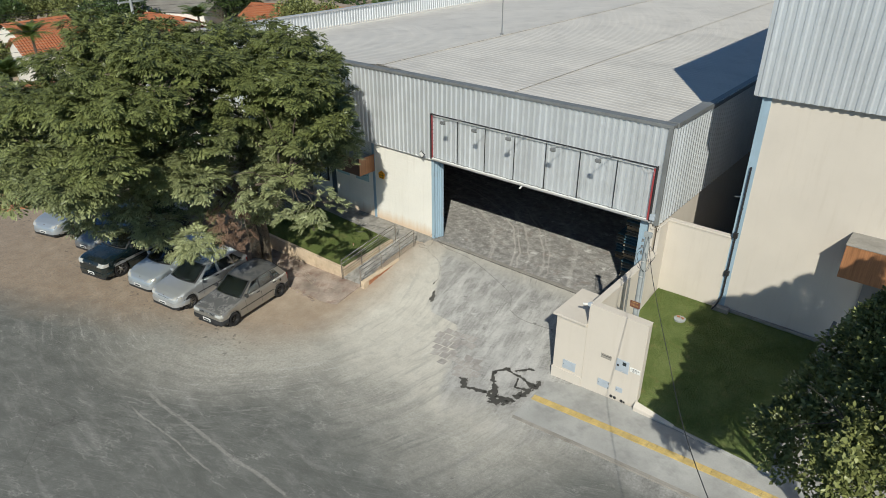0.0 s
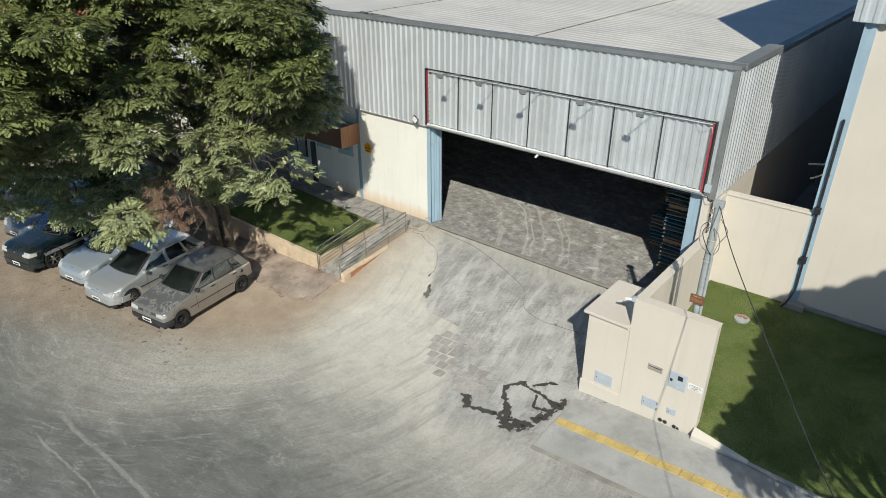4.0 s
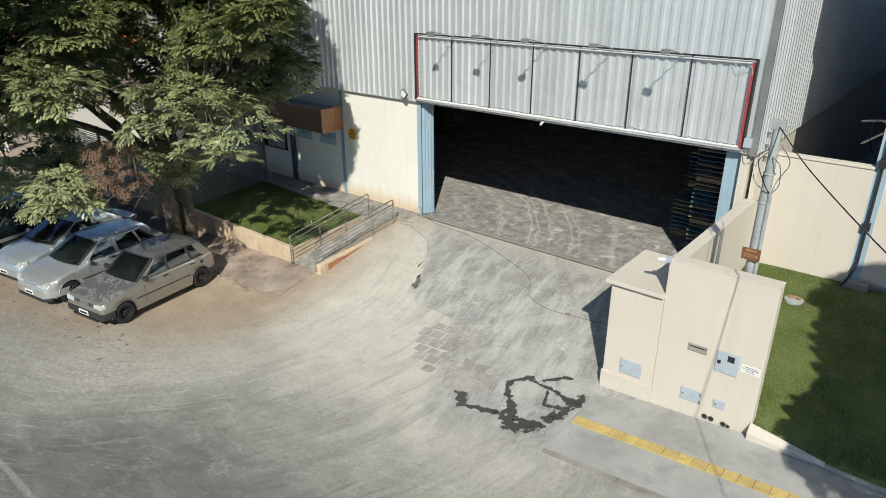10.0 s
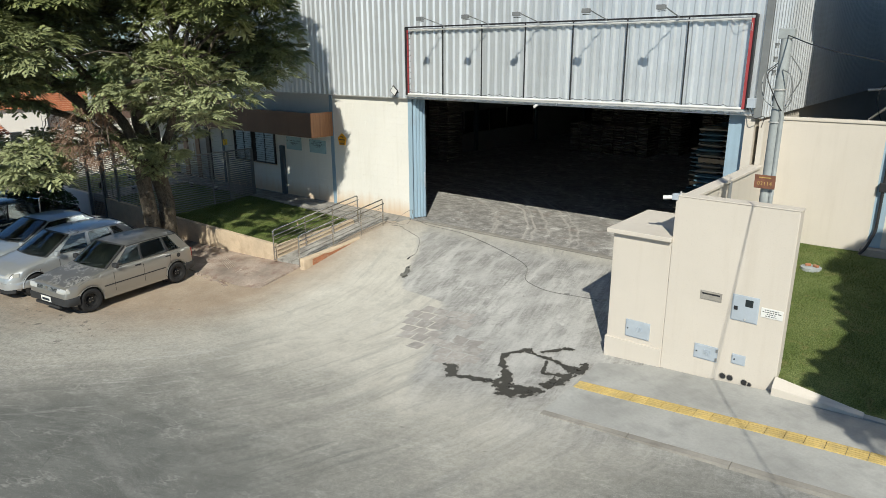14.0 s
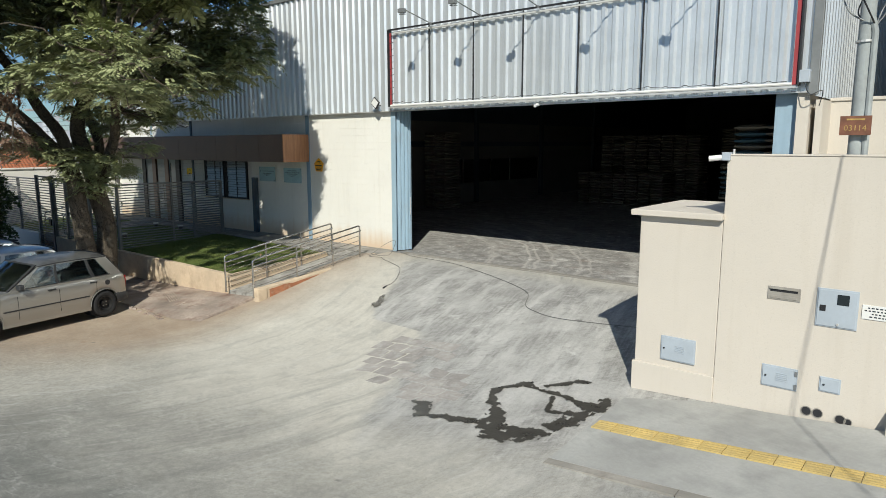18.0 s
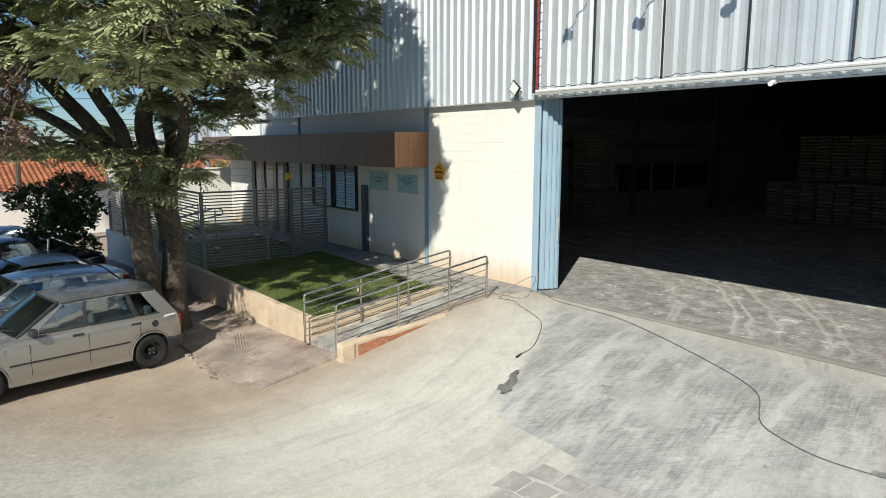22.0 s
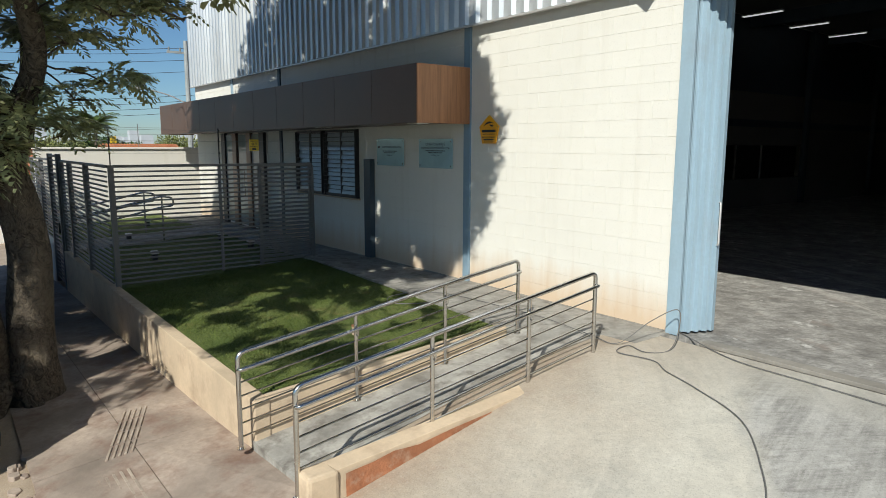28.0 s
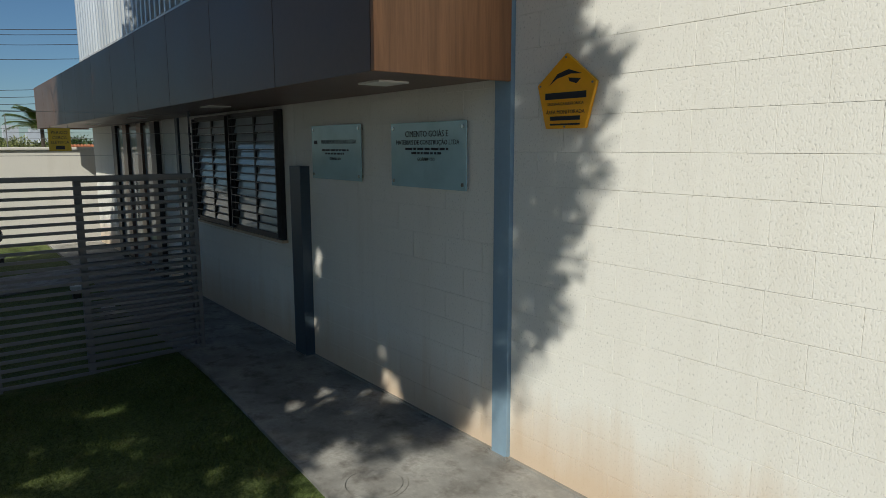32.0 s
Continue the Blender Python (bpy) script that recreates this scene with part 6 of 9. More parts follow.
def blot(line, seed, cell=0.025):
    """A ragged wet patch along a line of (x, y, half width): the cells of a fine grid that lie near enough to it."""
    q = np.array(line)
    lo, hi = q[:, :2].min(0) - 0.35, q[:, :2].max(0) + 0.35
    nx_, ny_ = (np.ceil((hi - lo) / cell)).astype(int) + 1
    s, index = Shape(), {}

    def corner(i, j):
        if (i, j) not in index:
            x, y = lo[0] + i * cell, lo[1] + j * cell
            z = max(street_z(x, y), side_z(x, y) if x > 9.25 and y > -7.0 else -9)
            index[i, j] = len(s.v)
            s.v.append((x + 0.012 * noise.noise((x * 30, y * 30, seed)), y + 0.012 * noise.noise((x * 30, y * 30, seed + 5)), z + 0.014))
        return index[i, j]

    for i in range(nx_ - 1):
        for j in range(ny_ - 1):
            c = lo + (np.array((i, j)) + 0.5) * cell
            near = 9.0
            for a, b in zip(q, q[1:]):
                d = b[:2] - a[:2]
                t = min(1.0, max(0.0, float((c - a[:2]) @ d / (d @ d))))
                near = min(near, float(np.linalg.norm(c - a[:2] - d * t)) / (a[2] + (b[2] - a[2]) * t))
            if near < 3 and near < 1.0 + 1.3 * noise.noise((c[0] * 7, c[1] * 7, seed)) + 0.5 * noise.noise((c[0] * 22, c[1] * 22, seed)):
                s.f.append((corner(i, j), corner(i + 1, j), corner(i + 1, j + 1), corner(i, j + 1)))
    return s


part("puddle_edge", blot([(6.84, -6.48, 0.11), (7.08, -6.78, 0.10), (7.3, -6.75, 0.06), (7.55, -6.68, 0.06), (7.85, -6.62, 0.07), (8.1, -6.65, 0.13), (8.35, -6.74, 0.2), (8.6, -6.65, 0.16), (8.8, -6.35, 0.10), (8.95, -5.95, 0.12), (9.05, -5.5, 0.14), (9.1, -5.25, 0.07)], 1), WATER, wt)
part("puddle_edge", blot([(8.1, -6.5, 0.14), (7.95, -6.2, 0.10), (7.7, -5.95, 0.07), (7.58, -5.8, 0.05), (7.5, -5.62, 0.06), (7.62, -5.45, 0.05), (7.82, -5.26, 0.09)], 2), WATER, wt)
part("puddle_edge", blot([(7.85, -5.3, 0.06), (8.1, -5.35, 0.045), (8.4, -5.36, 0.045), (8.75, -5.45, 0.06), (9.0, -5.5, 0.09)], 3), WATER, wt)
part("wet_crack", blot([(8.1, -5.2, 0.03), (8.45, -4.9, 0.06), (8.62, -4.84, 0.03)], 4), WATER, wt)
part("wet_crack", blot([(8.85, -5.8, 0.05), (8.55, -5.88, 0.03), (8.38, -5.45, 0.025)], 6), WATER, wt)
part("damp_spot", blot([(2.78, -3.2, 0.03), (2.86, -3.32, 0.05), (2.95, -3.45, 0.07), (3.0, -3.6, 0.09), (3.08, -3.74, 0.05)], 5), WATER, wt)

# ---- worn paving stones that show through the yard's concrete ----
ps = tagged(new("stone_patch"), "patch of old brownish paving stones showing through the yard concrete", "paving", kind="structure")
prng = random.Random(17)


def lattice(i, j):
    """Corners of the stone courses, uneven."""
    return (4.3 + 0.34 * i + (0.17 if j % 2 else 0.0) + 0.07 * noise.noise((i * 3.1, j * 2.7, 1)), -6.75 + 0.30 * j + 0.09 * noise.noise((i * 1.3, j * 2.1, 7)) + 0.03 * i)


for j in range(9):
    for i in range(9):
        ring = [lattice(i, j), lattice(i + 1, j)]
        (ax, ay), (bx, by) = lattice(i, j + 1), lattice(i + 1, j + 1)
        sh_ = 0.17 if j % 2 else -0.17
        ring += [(bx + sh_, by), (ax + sh_ + 0.17, (ay + by) / 2 + 0.02), (ax + sh_, ay)]
        cx, cy = sum(q[0] for q in ring) / 5, sum(q[1] for q in ring) / 5
        reach = math.hypot((cx - 5.75) / 1.25, (cy + 5.35 + 0.35 * (cx - 5.75)) / 1.15) + 0.45 * noise.noise((cx * 1.1, cy * 1.1, 3))
        if reach < 0.85 and prng.random() < 0.88:
            ring = [(cx + (x - cx) * 0.90 + prng.uniform(-0.012, 0.012), cy + (y - cy) * 0.88 + prng.uniform(-0.012, 0.012)) for x, y in ring]
            part("paving_stone", Shape().slab([(x, y, street_z(x, y) + 0.0045) for x, y in ring], 0.03), STONE, ps)

# ---- street pole whose shadow crosses the service wall ----
up = thing("street_pole", (18.25, -15.1, 0.0), 0, "slim concrete street pole that holds the cable", "utility pole")
part("shaft", Shape().tube([(0, 0, -0.4), (0, 0, 5.7)], [0.06, 0.05], 10), POLE, up)

# ---- cars ----
def car_glass():
    m, nt, b = blank("tinted car glass")
    n1 = noise_of(nt, place(nt), 3.0, 4.0, 0.6)
    clear = node(nt, "BsdfTransparent", {"Color": mix(nt, band(nt, n1, 0.3, 0.7), (0.62, 0.71, 0.72), (0.54, 0.62, 0.63))})
    gloss = node(nt, "BsdfGlossy", {"Color": (0.9, 0.95, 1.0, 1.0), "Roughness": 0.06})
    sh = node(nt, "MixShader", {0: calc(nt, "MULTIPLY_ADD", node(nt, "Fresnel", {"IOR": 1.9}).outputs[0], 0.85, 0.10), 1: clear.outputs[0], 2: gloss.outputs[0]})
    nt.links.new(sh.outputs[0], nt.nodes["Material Output"].inputs["Surface"])
    return m


CAR_GLASS = car_glass()
SEAT = surface("grey seat cloth", (0.15, 0.155, 0.165), 0.9, 0.0, 0.15, 3.0, 60.0, 0.2)
TRIM = surface("black car plastic", (0.03, 0.031, 0.033), 0.55, 0.0, 0.15, 4.0, 40.0, 0.08)
RIM = glossy("silver alloy rim", (0.55, 0.55, 0.54), 0.25, 0.9)
RIM_BLACK = glossy("black steel rim", (0.03, 0.03, 0.03), 0.3, 0.3)
LAMP = glossy("clear headlamp", (0.55, 0.55, 0.52), 0.08, 0.2, 0.5)
TAIL = glossy("red tail lamp", (0.30, 0.012, 0.012), 0.15, 0.0, 0.5)
CHROME = glossy("chrome tube", (0.75, 0.75, 0.75), 0.08, 1.0)


def car_paint(name, base, rough=0.28, peel_and_shade=None):
    m, nt, b = blank(name)
    pos = place(nt)
    dust = noise_of(nt, pos, 1.3, 5.0, 0.6)
    col = mix(nt, band(nt, dust, 0.4, 0.8, 0, 0.16), base, (0.36, 0.32, 0.27))
    b.inputs["Metallic"].default_value = 0.6
    b.inputs["Coat Weight"].default_value = 0.9
    b.inputs["Coat Roughness"].default_value = 0.06
    if peel_and_shade:
        xyz = node(nt, "SeparateXYZ", {"Vector": node(nt, "TexCoord").outputs["Object"]}).outputs
        spots = noise_of(nt, pos, 3.2, 5.0, 0.65)
        up_ = node(nt, "SeparateXYZ", {"Vector": node(nt, "NewGeometry").outputs["Normal"]}).outputs[2]
        # Upward panels darkened: peeled bonnet, and tree shade on the roof in the colour.
        area = band(nt, up_, 0.8, 0.93)
        edge = calc(nt, "MULTIPLY", band(nt, spots, 0.50, 0.515), band(nt, spots, 0.56, 0.545))
        col = mix(nt, calc(nt, "MULTIPLY", area, band(nt, spots, 0.5, 0.56, 0.85, 0.97)), col, (0.07, 0.074, 0.078))
        col = mix(nt, calc(nt, "MULTIPLY", calc(nt, "MULTIPLY", area, band(nt, xyz[0], 0.4, 0.9)), calc(nt, "MULTIPLY", edge, 0.6)), col, (0.42, 0.41, 0.39))
        nt.links.new(calc(nt, "MULTIPLY_ADD", area, -0.65, 0.7), b.inputs["Metallic"])
        nt.links.new(calc(nt, "MULTIPLY_ADD", area, -0.5, 0.5), b.inputs["Coat Weight"])
    nt.links.new(col, b.inputs["Base Color"])
    nt.links.new(band(nt, dust, 0.3, 0.7, rough, rough + 0.12), b.inputs["Roughness"])
    return m


def patch(surf, ua, ub, va, vb, nu, nv, lift, deep):
    """A curved plate over surf(u, v) -> (point, outward), lifted and with a thickness; ua, ub may follow v."""
    top, low = [], []
    for j in range(nv + 1):
        v = va + (vb - va) * j / nv
        a, b = (f(j / nv) if callable(f) else f for f in (ua, ub))
        for i in range(nu + 1):
            q, o = surf(a + (b - a) * i / nu, v)
            top.append(q + o * lift)
            low.append(q + o * (lift - deep))
    k, n = len(top), nu + 1
    fs = [(j * n + i, j * n + i + 1, (j + 1) * n + i + 1, (j + 1) * n + i) for j in range(nv) for i in range(nu)]
    rim = list(range(nu + 1)) + [j * n + nu for j in range(1, nv + 1)] + [nv * n + i for i in range(nu - 1, -1, -1)] + [j * n for j in range(nv - 1, 0, -1)]
    return Shape().add(top + low, fs + [tuple(x + k for x in reversed(f)) for f in fs] + [(rim[i], rim[(i + 1) % len(rim)], rim[(i + 1) % len(rim)] + k, rim[i] + k) for i in range(len(rim))])


def car(name, at, rz, label, paint, o):
    """A parked car; o gives its sizes in metres: the nose points along local +x, x is counted from the middle."""
    c = thing(name, at, rz, label, "car", "cars parked at the kerb")
    L, W, wb, fo, wr = o["L"], o["W"] / 2, o["wb"], o["fo"], o["wheel"]
    xf, clear = L / 2, 0.20
    fw, rw = xf - fo, xf - fo - wb
    arch = wr + 0.055
    top, wf, cor = o["top"], o.get("blunt", 0.80), o.get("corner", 0.45)
    ca = o["cabin"]
    bz, hz_ = ca["belt"], o["H"]

    def half(x):
        e = min(1.0, max(0.0, (abs(x) - (xf - cor)) / cor))
        return W * (wf + (1 - wf) * math.sqrt(1 - e ** 2.2))

    # lower body: sections along the car, with the wheel arches cut from below
    xs_ = [xf * math.sin(math.pi / 2 * (-1 + 2 * i / 64)) for i in range(65)]
    for wx in (fw, rw):
        xs_ += [wx + arch * math.sin(math.pi / 2 * (-1 + 2 * i / 14)) for i in range(15)]
    xs_ = sorted(set(round(x, 3) for x in xs_))
    vs, fs = [], []
    for x in xs_:
        zt, w = lerp(x, top), half(x)
        zb = clear + 0.12 * max(0, (abs(x) - xf + 0.6) / 0.6) ** 2
        for wx in (fw, rw):
            if abs(x - wx) <= arch:
                zb = max(zb, math.sqrt(max(arch ** 2 - (x - wx) ** 2, 0)) + wr)
        zb = min(zb, zt - 0.10)
        h = zt - zb
        side = [(0.80, zb), (0.955, zb), (0.985, zb + 0.10 * h), (1.0, zb + 0.34 * h), (1.0, zb + 0.60 * h), (0.99, zb + 0.80 * h), (0.968, zt - 0.055 * min(1, h / 0.3)), (0.935, zt - 0.014), (0.88, zt + 0.002), (0.62, zt + 0.018), (0.3, zt + 0.028)]
        ring = [(-k * w, z) for k, z in side] + [(0, zt + 0.032)] + [(k * w, z) for k, z in side[::-1]]
        vs += [(x, y, z) for y, z in ring]
    n, sec = len(xs_), 23
    for i in range(n - 1):
        for k in range(sec):
            j = (k + 1) % sec
            fs.append((i * sec + k, i * sec + j, (i + 1) * sec + j, (i + 1) * sec + k))
    fs += [tuple(range(sec)), tuple(range((n - 1) * sec, n * sec))[::-1]]
    part("body", Shape().add(vs, fs), paint, c, smooth=42)
    part("underbody", Shape().box(-xf + 0.35, xf - 0.35, -0.62 * W, 0.62 * W, 0.17, 0.5), TRIM, c)
    for wx in (fw, rw):
        for sg in (-1, 1):
            part("wheel_well", Shape().disc((wx, sg * (W - 0.30), wr), (0, 1, 0), arch - 0.008, 0.34, 28), RUBBER, c)
            lip = [(wx + arch * math.cos(a), sg * (half(wx) * 0.992), wr + arch * math.sin(a)) for a in [math.pi * i / 16 for i in range(17)]]
            part("arch_lip", Shape().tube(lip, 0.014, 6), TRIM if o.get("black_lips") else paint, c, smooth=60)

    # cabin: curved sides that lean in, roof, screens
    bw, tw = W * 0.95, W * ca.get("tumble", 0.80)
    zr = hz_ - 0.075

    def flank(sg):
        def surf(u, v):
            x = ca["x0"] + (ca["x3"] - ca["x0"]) * u + ((ca["x1"] - ca["x0"]) * (1 - u) + (ca["x2"] - ca["x3"]) * u) * v
            taper = 1 - 0.05 * (2 * u - 1) ** 2
            return Vector((x, sg * (bw + (tw - bw) * v ** 1.35) * taper, bz - 0.05 + (zr - 0.03 * (2 * u - 1) ** 2 - bz + 0.05) * v)), Vector((0, sg * 0.96, 0.28))
        return surf

    def screen(xa, xb, bulge):
        sgn = 1 if xa > xb else -1
        def surf(u, v):
            k = 2 * u - 1
            w = (bw + (tw - bw) * v ** 1.35) * 0.95
            x = xa + (xb - xa) * v + sgn * bulge * (1 - k * k) * (1 - 0.45 * v)
            return Vector((x, k * w, bz - 0.05 + (zr + 0.02 - bz + 0.05) * v + 0.03 * (1 - k * k) * v)), Vector((sgn * 0.75, 0.25 * k, 0.62))
        return surf

    rows, nr, nc = [], 10, 11
    for i in range(nr):
        f = i / (nr - 1)
        x = ca["x1"] + 0.03 + (ca["x2"] - ca["x1"] - 0.06) * f
        e = abs(2 * f - 1)
        for j in range(nc):
            k = 2 * j / (nc - 1) - 1
            kk = math.sin(k * math.pi / 2)
            bow = (0.05 * (1 - kk * kk)) * (1 if f < 0.5 else -1) * e ** 4
            rows.append((x + bow, tw * kk * (1.0 - 0.05 * e * e), zr - 0.03 * e ** 2 + 0.075 * (1 - abs(kk) ** 3.2) * (1 - 0.55 * e ** 5)))
    k7 = len(rows)
    rf = [(i * nc + k, i * nc + k + 1, (i + 1) * nc + k + 1, (i + 1) * nc + k) for i in range(nr - 1) for k in range(nc - 1)]
    rim_ = list(range(nc)) + [i * nc + nc - 1 for i in range(1, nr)] + [(nr - 1) * nc + k for k in range(nc - 2, -1, -1)] + [i * nc for i in range(nr - 2, 0, -1)]
    part("roof", Shape().add(rows + [(x, y * 0.985, z - 0.03) for x, y, z in rows], rf + [tuple(i + k7 for i in q[::-1]) for q in rf] + [(rim_[i], rim_[(i + 1) % len(rim_)], rim_[(i + 1) % len(rim_)] + k7, rim_[i] + k7) for i in range(len(rim_))]), paint, c, smooth=50)
    part("interior_lining", Shape().slab([(ca["x3"] + 0.10, -bw * 0.93, bz - 0.06), (ca["x0"] - 0.05, -bw * 0.93, bz - 0.06), (ca["x0"] - 0.05, bw * 0.93, bz - 0.06), (ca["x3"] + 0.10, bw * 0.93, bz - 0.06)], 0.04), TRIM, c)
    seat_x = (ca["x1"] - 0.42, max(ca["x1"] - 1.30, ca["x2"] + 0.05))
    hh = (hz_ - bz) * 0.5
    for q in (-0.47, 0.47):
        part("front_seat", Shape().box(seat_x[0] - 0.12, seat_x[0], q * W - 0.21, q * W + 0.21, bz - 0.08, bz + hh * 0.6), SEAT, c, bevel=0.05)
        part("headrest", Shape().box(seat_x[0] - 0.11, seat_x[0] - 0.02, q * W - 0.12, q * W + 0.12, bz + hh * 0.7, bz + hh * 1.3), SEAT, c, bevel=0.035)
    part("rear_seat", Shape().box(seat_x[1] - 0.12, seat_x[1], -0.84 * W, 0.84 * W, bz - 0.08, bz + hh * 0.45), SEAT, c, bevel=0.04)
    part("dashboard", Shape().box(ca["x1"] + 0.12, ca["x0"] - 0.08, -0.86 * bw, 0.86 * bw, bz - 0.09, bz + 0.02), SEAT, c, bevel=0.04)
    part("steering_wheel", Shape().tube([(ca["x1"] + 0.05 + 0.06 * math.sin(a), 0.47 * W + 0.17 * math.cos(a), bz + 0.05 + 0.16 * math.sin(a)) for a in [2 * math.pi * i / 16 for i in range(17)]], 0.014, 6), TRIM, c)
    for sg in (-1, 1):
        surf, v0, v1 = flank(sg), 0.10, 0.93
        wins = o["windows"]
        def edge(lo, hi):
            return lambda t: lo + (hi - lo) * t
        part("door_sill_frame", patch(surf, 0.0, 1.0, 0.0, v0, 12, 1, 0.0, 0.03), paint, c, smooth=40)
        part("roof_rail", patch(surf, 0.0, 1.0, v1, 1.0, 12, 1, 0.0, 0.03), paint, c, smooth=40)
        gaps = [(0.0, 0.0, wins[0][0], wins[0][3])] + [(p[1], p[2], q[0], q[3]) for p, q in zip(wins, wins[1:])] + [(wins[-1][1], wins[-1][2], 1.0, 1.0)]
        for gi, (a0, a1, b0, b1) in enumerate(gaps):
            inner = 0 < gi < len(gaps) - 1
            part("door_pillar" if inner else "body_pillar", patch(surf, edge(a0 - 0.002, a1 - 0.002), edge(b0 + 0.002, b1 + 0.002), v0 - 0.005, v1 + 0.005, 2, 5, 0.001, 0.03), TRIM if inner and o.get("dark_pillars", True) else paint, c, smooth=40)
        for (u0, u1, u2, u3) in wins:
            part("side_window", patch(surf, edge(u0, u3), edge(u1, u2), v0, v1, 3, 4, -0.006, 0.008), CAR_GLASS, c, smooth=60).visible_shadow = False
            rubber = [surf(u0 + (u1 - u0) * i / 6, v0)[0] + surf(u0, v0)[1] * 0.004 for i in range(7)]
            part("window_rubber", Shape().tube(rubber, 0.010, 6), TRIM, c)
        gut = [surf(i / 12, 0.985)[0] + surf(0, 1)[1] * 0.006 for i in range(13)]
        part("roof_gutter", Shape().tube(gut, 0.011, 6), TRIM if o.get("black_bumpers") else paint, c)
        for x in o["handles"]:
            part("door_handle", Shape().box(x - 0.085, x + 0.085, sg * W * 0.985 - 0.018, sg * W * 0.985 + 0.018, bz - 0.135, bz - 0.10), TRIM if o.get("black_handles", True) else paint, c, bevel=0.012)
        for x in o["seams"]:
            part("door_seam", Shape().box(x - 0.004, x + 0.004, sg * W - 0.006, sg * W + 0.0012, clear + 0.14, bz - 0.13), TRIM, c)
        part("side_moulding", Shape().box(rw + arch + 0.02, fw - arch - 0.02, sg * W - 0.006, sg * W + 0.012, 0.525, 0.552), TRIM, c, bevel=0.006)
        part("sill_panel", Shape().box(rw + arch - 0.01, fw - arch + 0.01, sg * W * 0.975 - 0.02, sg * W * 0.975 + 0.006, clear, clear + 0.09), TRIM if o.get("black_sills") else paint, c, bevel=0.01)
        mx = ca["x0"] + (ca["x1"] - ca["x0"]) * 0.30
        mir = part("mirror", Shape().box(mx - 0.055, mx + 0.055, sg * (W + 0.03) - 0.085, sg * (W + 0.03) + 0.085, bz - 0.01, bz + 0.11), TRIM if o.get("black_mirrors", True) else paint, c, bevel=0.035, segs=3, smooth=60)
        part("mirror_glass", Shape().box(mx - 0.061, mx - 0.056, sg * (W + 0.03) - 0.06, sg * (W + 0.03) + 0.06, bz + 0.015, bz + 0.09), CHROME, mir)
    for xa, xb, nm, bulge in ((ca["x0"], ca["x1"], "windscreen", 0.13), (ca["x3"], ca["x2"], "rear_window", 0.06)):
        surf = screen(xa, xb, bulge)
        part(nm, patch(surf, 0.055, 0.945, 0.06, 0.93, 8, 4, 0.004, 0.008), CAR_GLASS, c, smooth=60).visible_shadow = False
        for q in ((0.02, 0.058, 0.03, 0.96), (0.942, 0.98, 0.03, 0.96), (0.02, 0.98, 0.03, 0.07), (0.02, 0.98, 0.92, 0.96)):
            part(nm + "_seal", patch(surf, *q, 8 if q[1] - q[0] > 0.5 else 1, 4 if q[3] - q[2] > 0.5 else 1, 0.006, 0.03), TRIM, c)
    wsurf = screen(ca["x0"], ca["x1"], 0.13)
    for u0, u1 in ((0.25, 0.60), (0.55, 0.88)):
        part("wiper", Shape().tube([wsurf(u0 + (u1 - u0) * i / 4, 0.08 + 0.10 * i / 4)[0] + Vector((0.02, 0, 0.02)) for i in range(5)], 0.008, 5), TRIM, c)

    # nose and tail: lamps, grille, bumpers and plates follow the rounded plan
    def end(sg):
        prof = sorted((z, abs(x)) for x, z in top if x * sg > xf * 0.72)
        def surf(y, z):
            k = min(1.0, abs(y) / W)
            e = 0.0 if k <= wf else math.sqrt(max(0.0, 1 - ((k - wf) / (1 - wf)) ** 2))
            if k <= wf:
                e = 1.0
            x = xf - cor + cor * e
            x = min(x, float(np.interp(z, [p[0] for p in prof], [p[1] for p in prof])) if prof else x)
            return Vector((sg * x, y, z)), Vector((sg, 0.35 * (y / W), 0.1))
        return surf

    nose, tail = end(1), end(-1)
    z0, z1 = o["lamp"]
    y0, y1 = o.get("lamp_y", (0.46, 0.90))
    for sg in (-1, 1):
        hl = part("headlight", patch(nose, lambda t: sg * y0 * W, lambda t: sg * (y1 - o.get("lamp_slant", 0.0) * (1 - t)) * W, z0, z1, 8, 3, 0.012, 0.05), LAMP, c, smooth=60)
        part("indicator", patch(nose, sg * (y1 + 0.005) * W, sg * min(0.985, y1 + 0.07) * W, z0 + 0.01, z1 - 0.01, 2, 2, 0.012, 0.05), LAMP, c)
        t0, t1 = o["tail"]
        part("tail_light", patch(tail, sg * 0.66 * W, sg * 0.90 * W, t0, t1, 5, 3, 0.012, 0.05), TAIL, c, smooth=60)
    part("grille", patch(nose, -(y0 - 0.02) * W, (y0 - 0.02) * W, z0 + 0.01, z1 - 0.015, 10, 2, 0.008, 0.04), TRIM, c)
    for i in range(3):
        z = z0 + 0.02 + (z1 - z0 - 0.05) * i / 2
        part("grille_bar", patch(nose, -(y0 - 0.04) * W, (y0 - 0.04) * W, z, z + 0.008, 8, 1, 0.014, 0.01), RIM if o.get("black_bumpers") else TRIM, c)
    part("badge", Shape().disc(tuple(nose(0, (z0 + z1) / 2)[0] + Vector((0.014, 0, 0))), (1, 0, 0), 0.045, 0.012, 16), CHROME, c)
    bm_ = TRIM if o.get("black_bumpers") else paint
    for sg, nm, surf in ((1, "front_bumper", nose), (-1, "rear_bumper", tail)):
        ring = [(sg * (xf - cor * 0.75), -W)] + [(sg * (xf - cor + cor * math.cos(a)), -W * (wf + (1 - wf) * math.sin(a))) for a in [math.pi / 2 * (1 - i / 6) for i in range(7)]]
        ring += [(x, -y) for x, y in ring[::-1]]
        sect = ((0.0, 0.0), (0.028, 0.03), (0.034, 0.12), (0.026, 0.20), (0.0, 0.225))
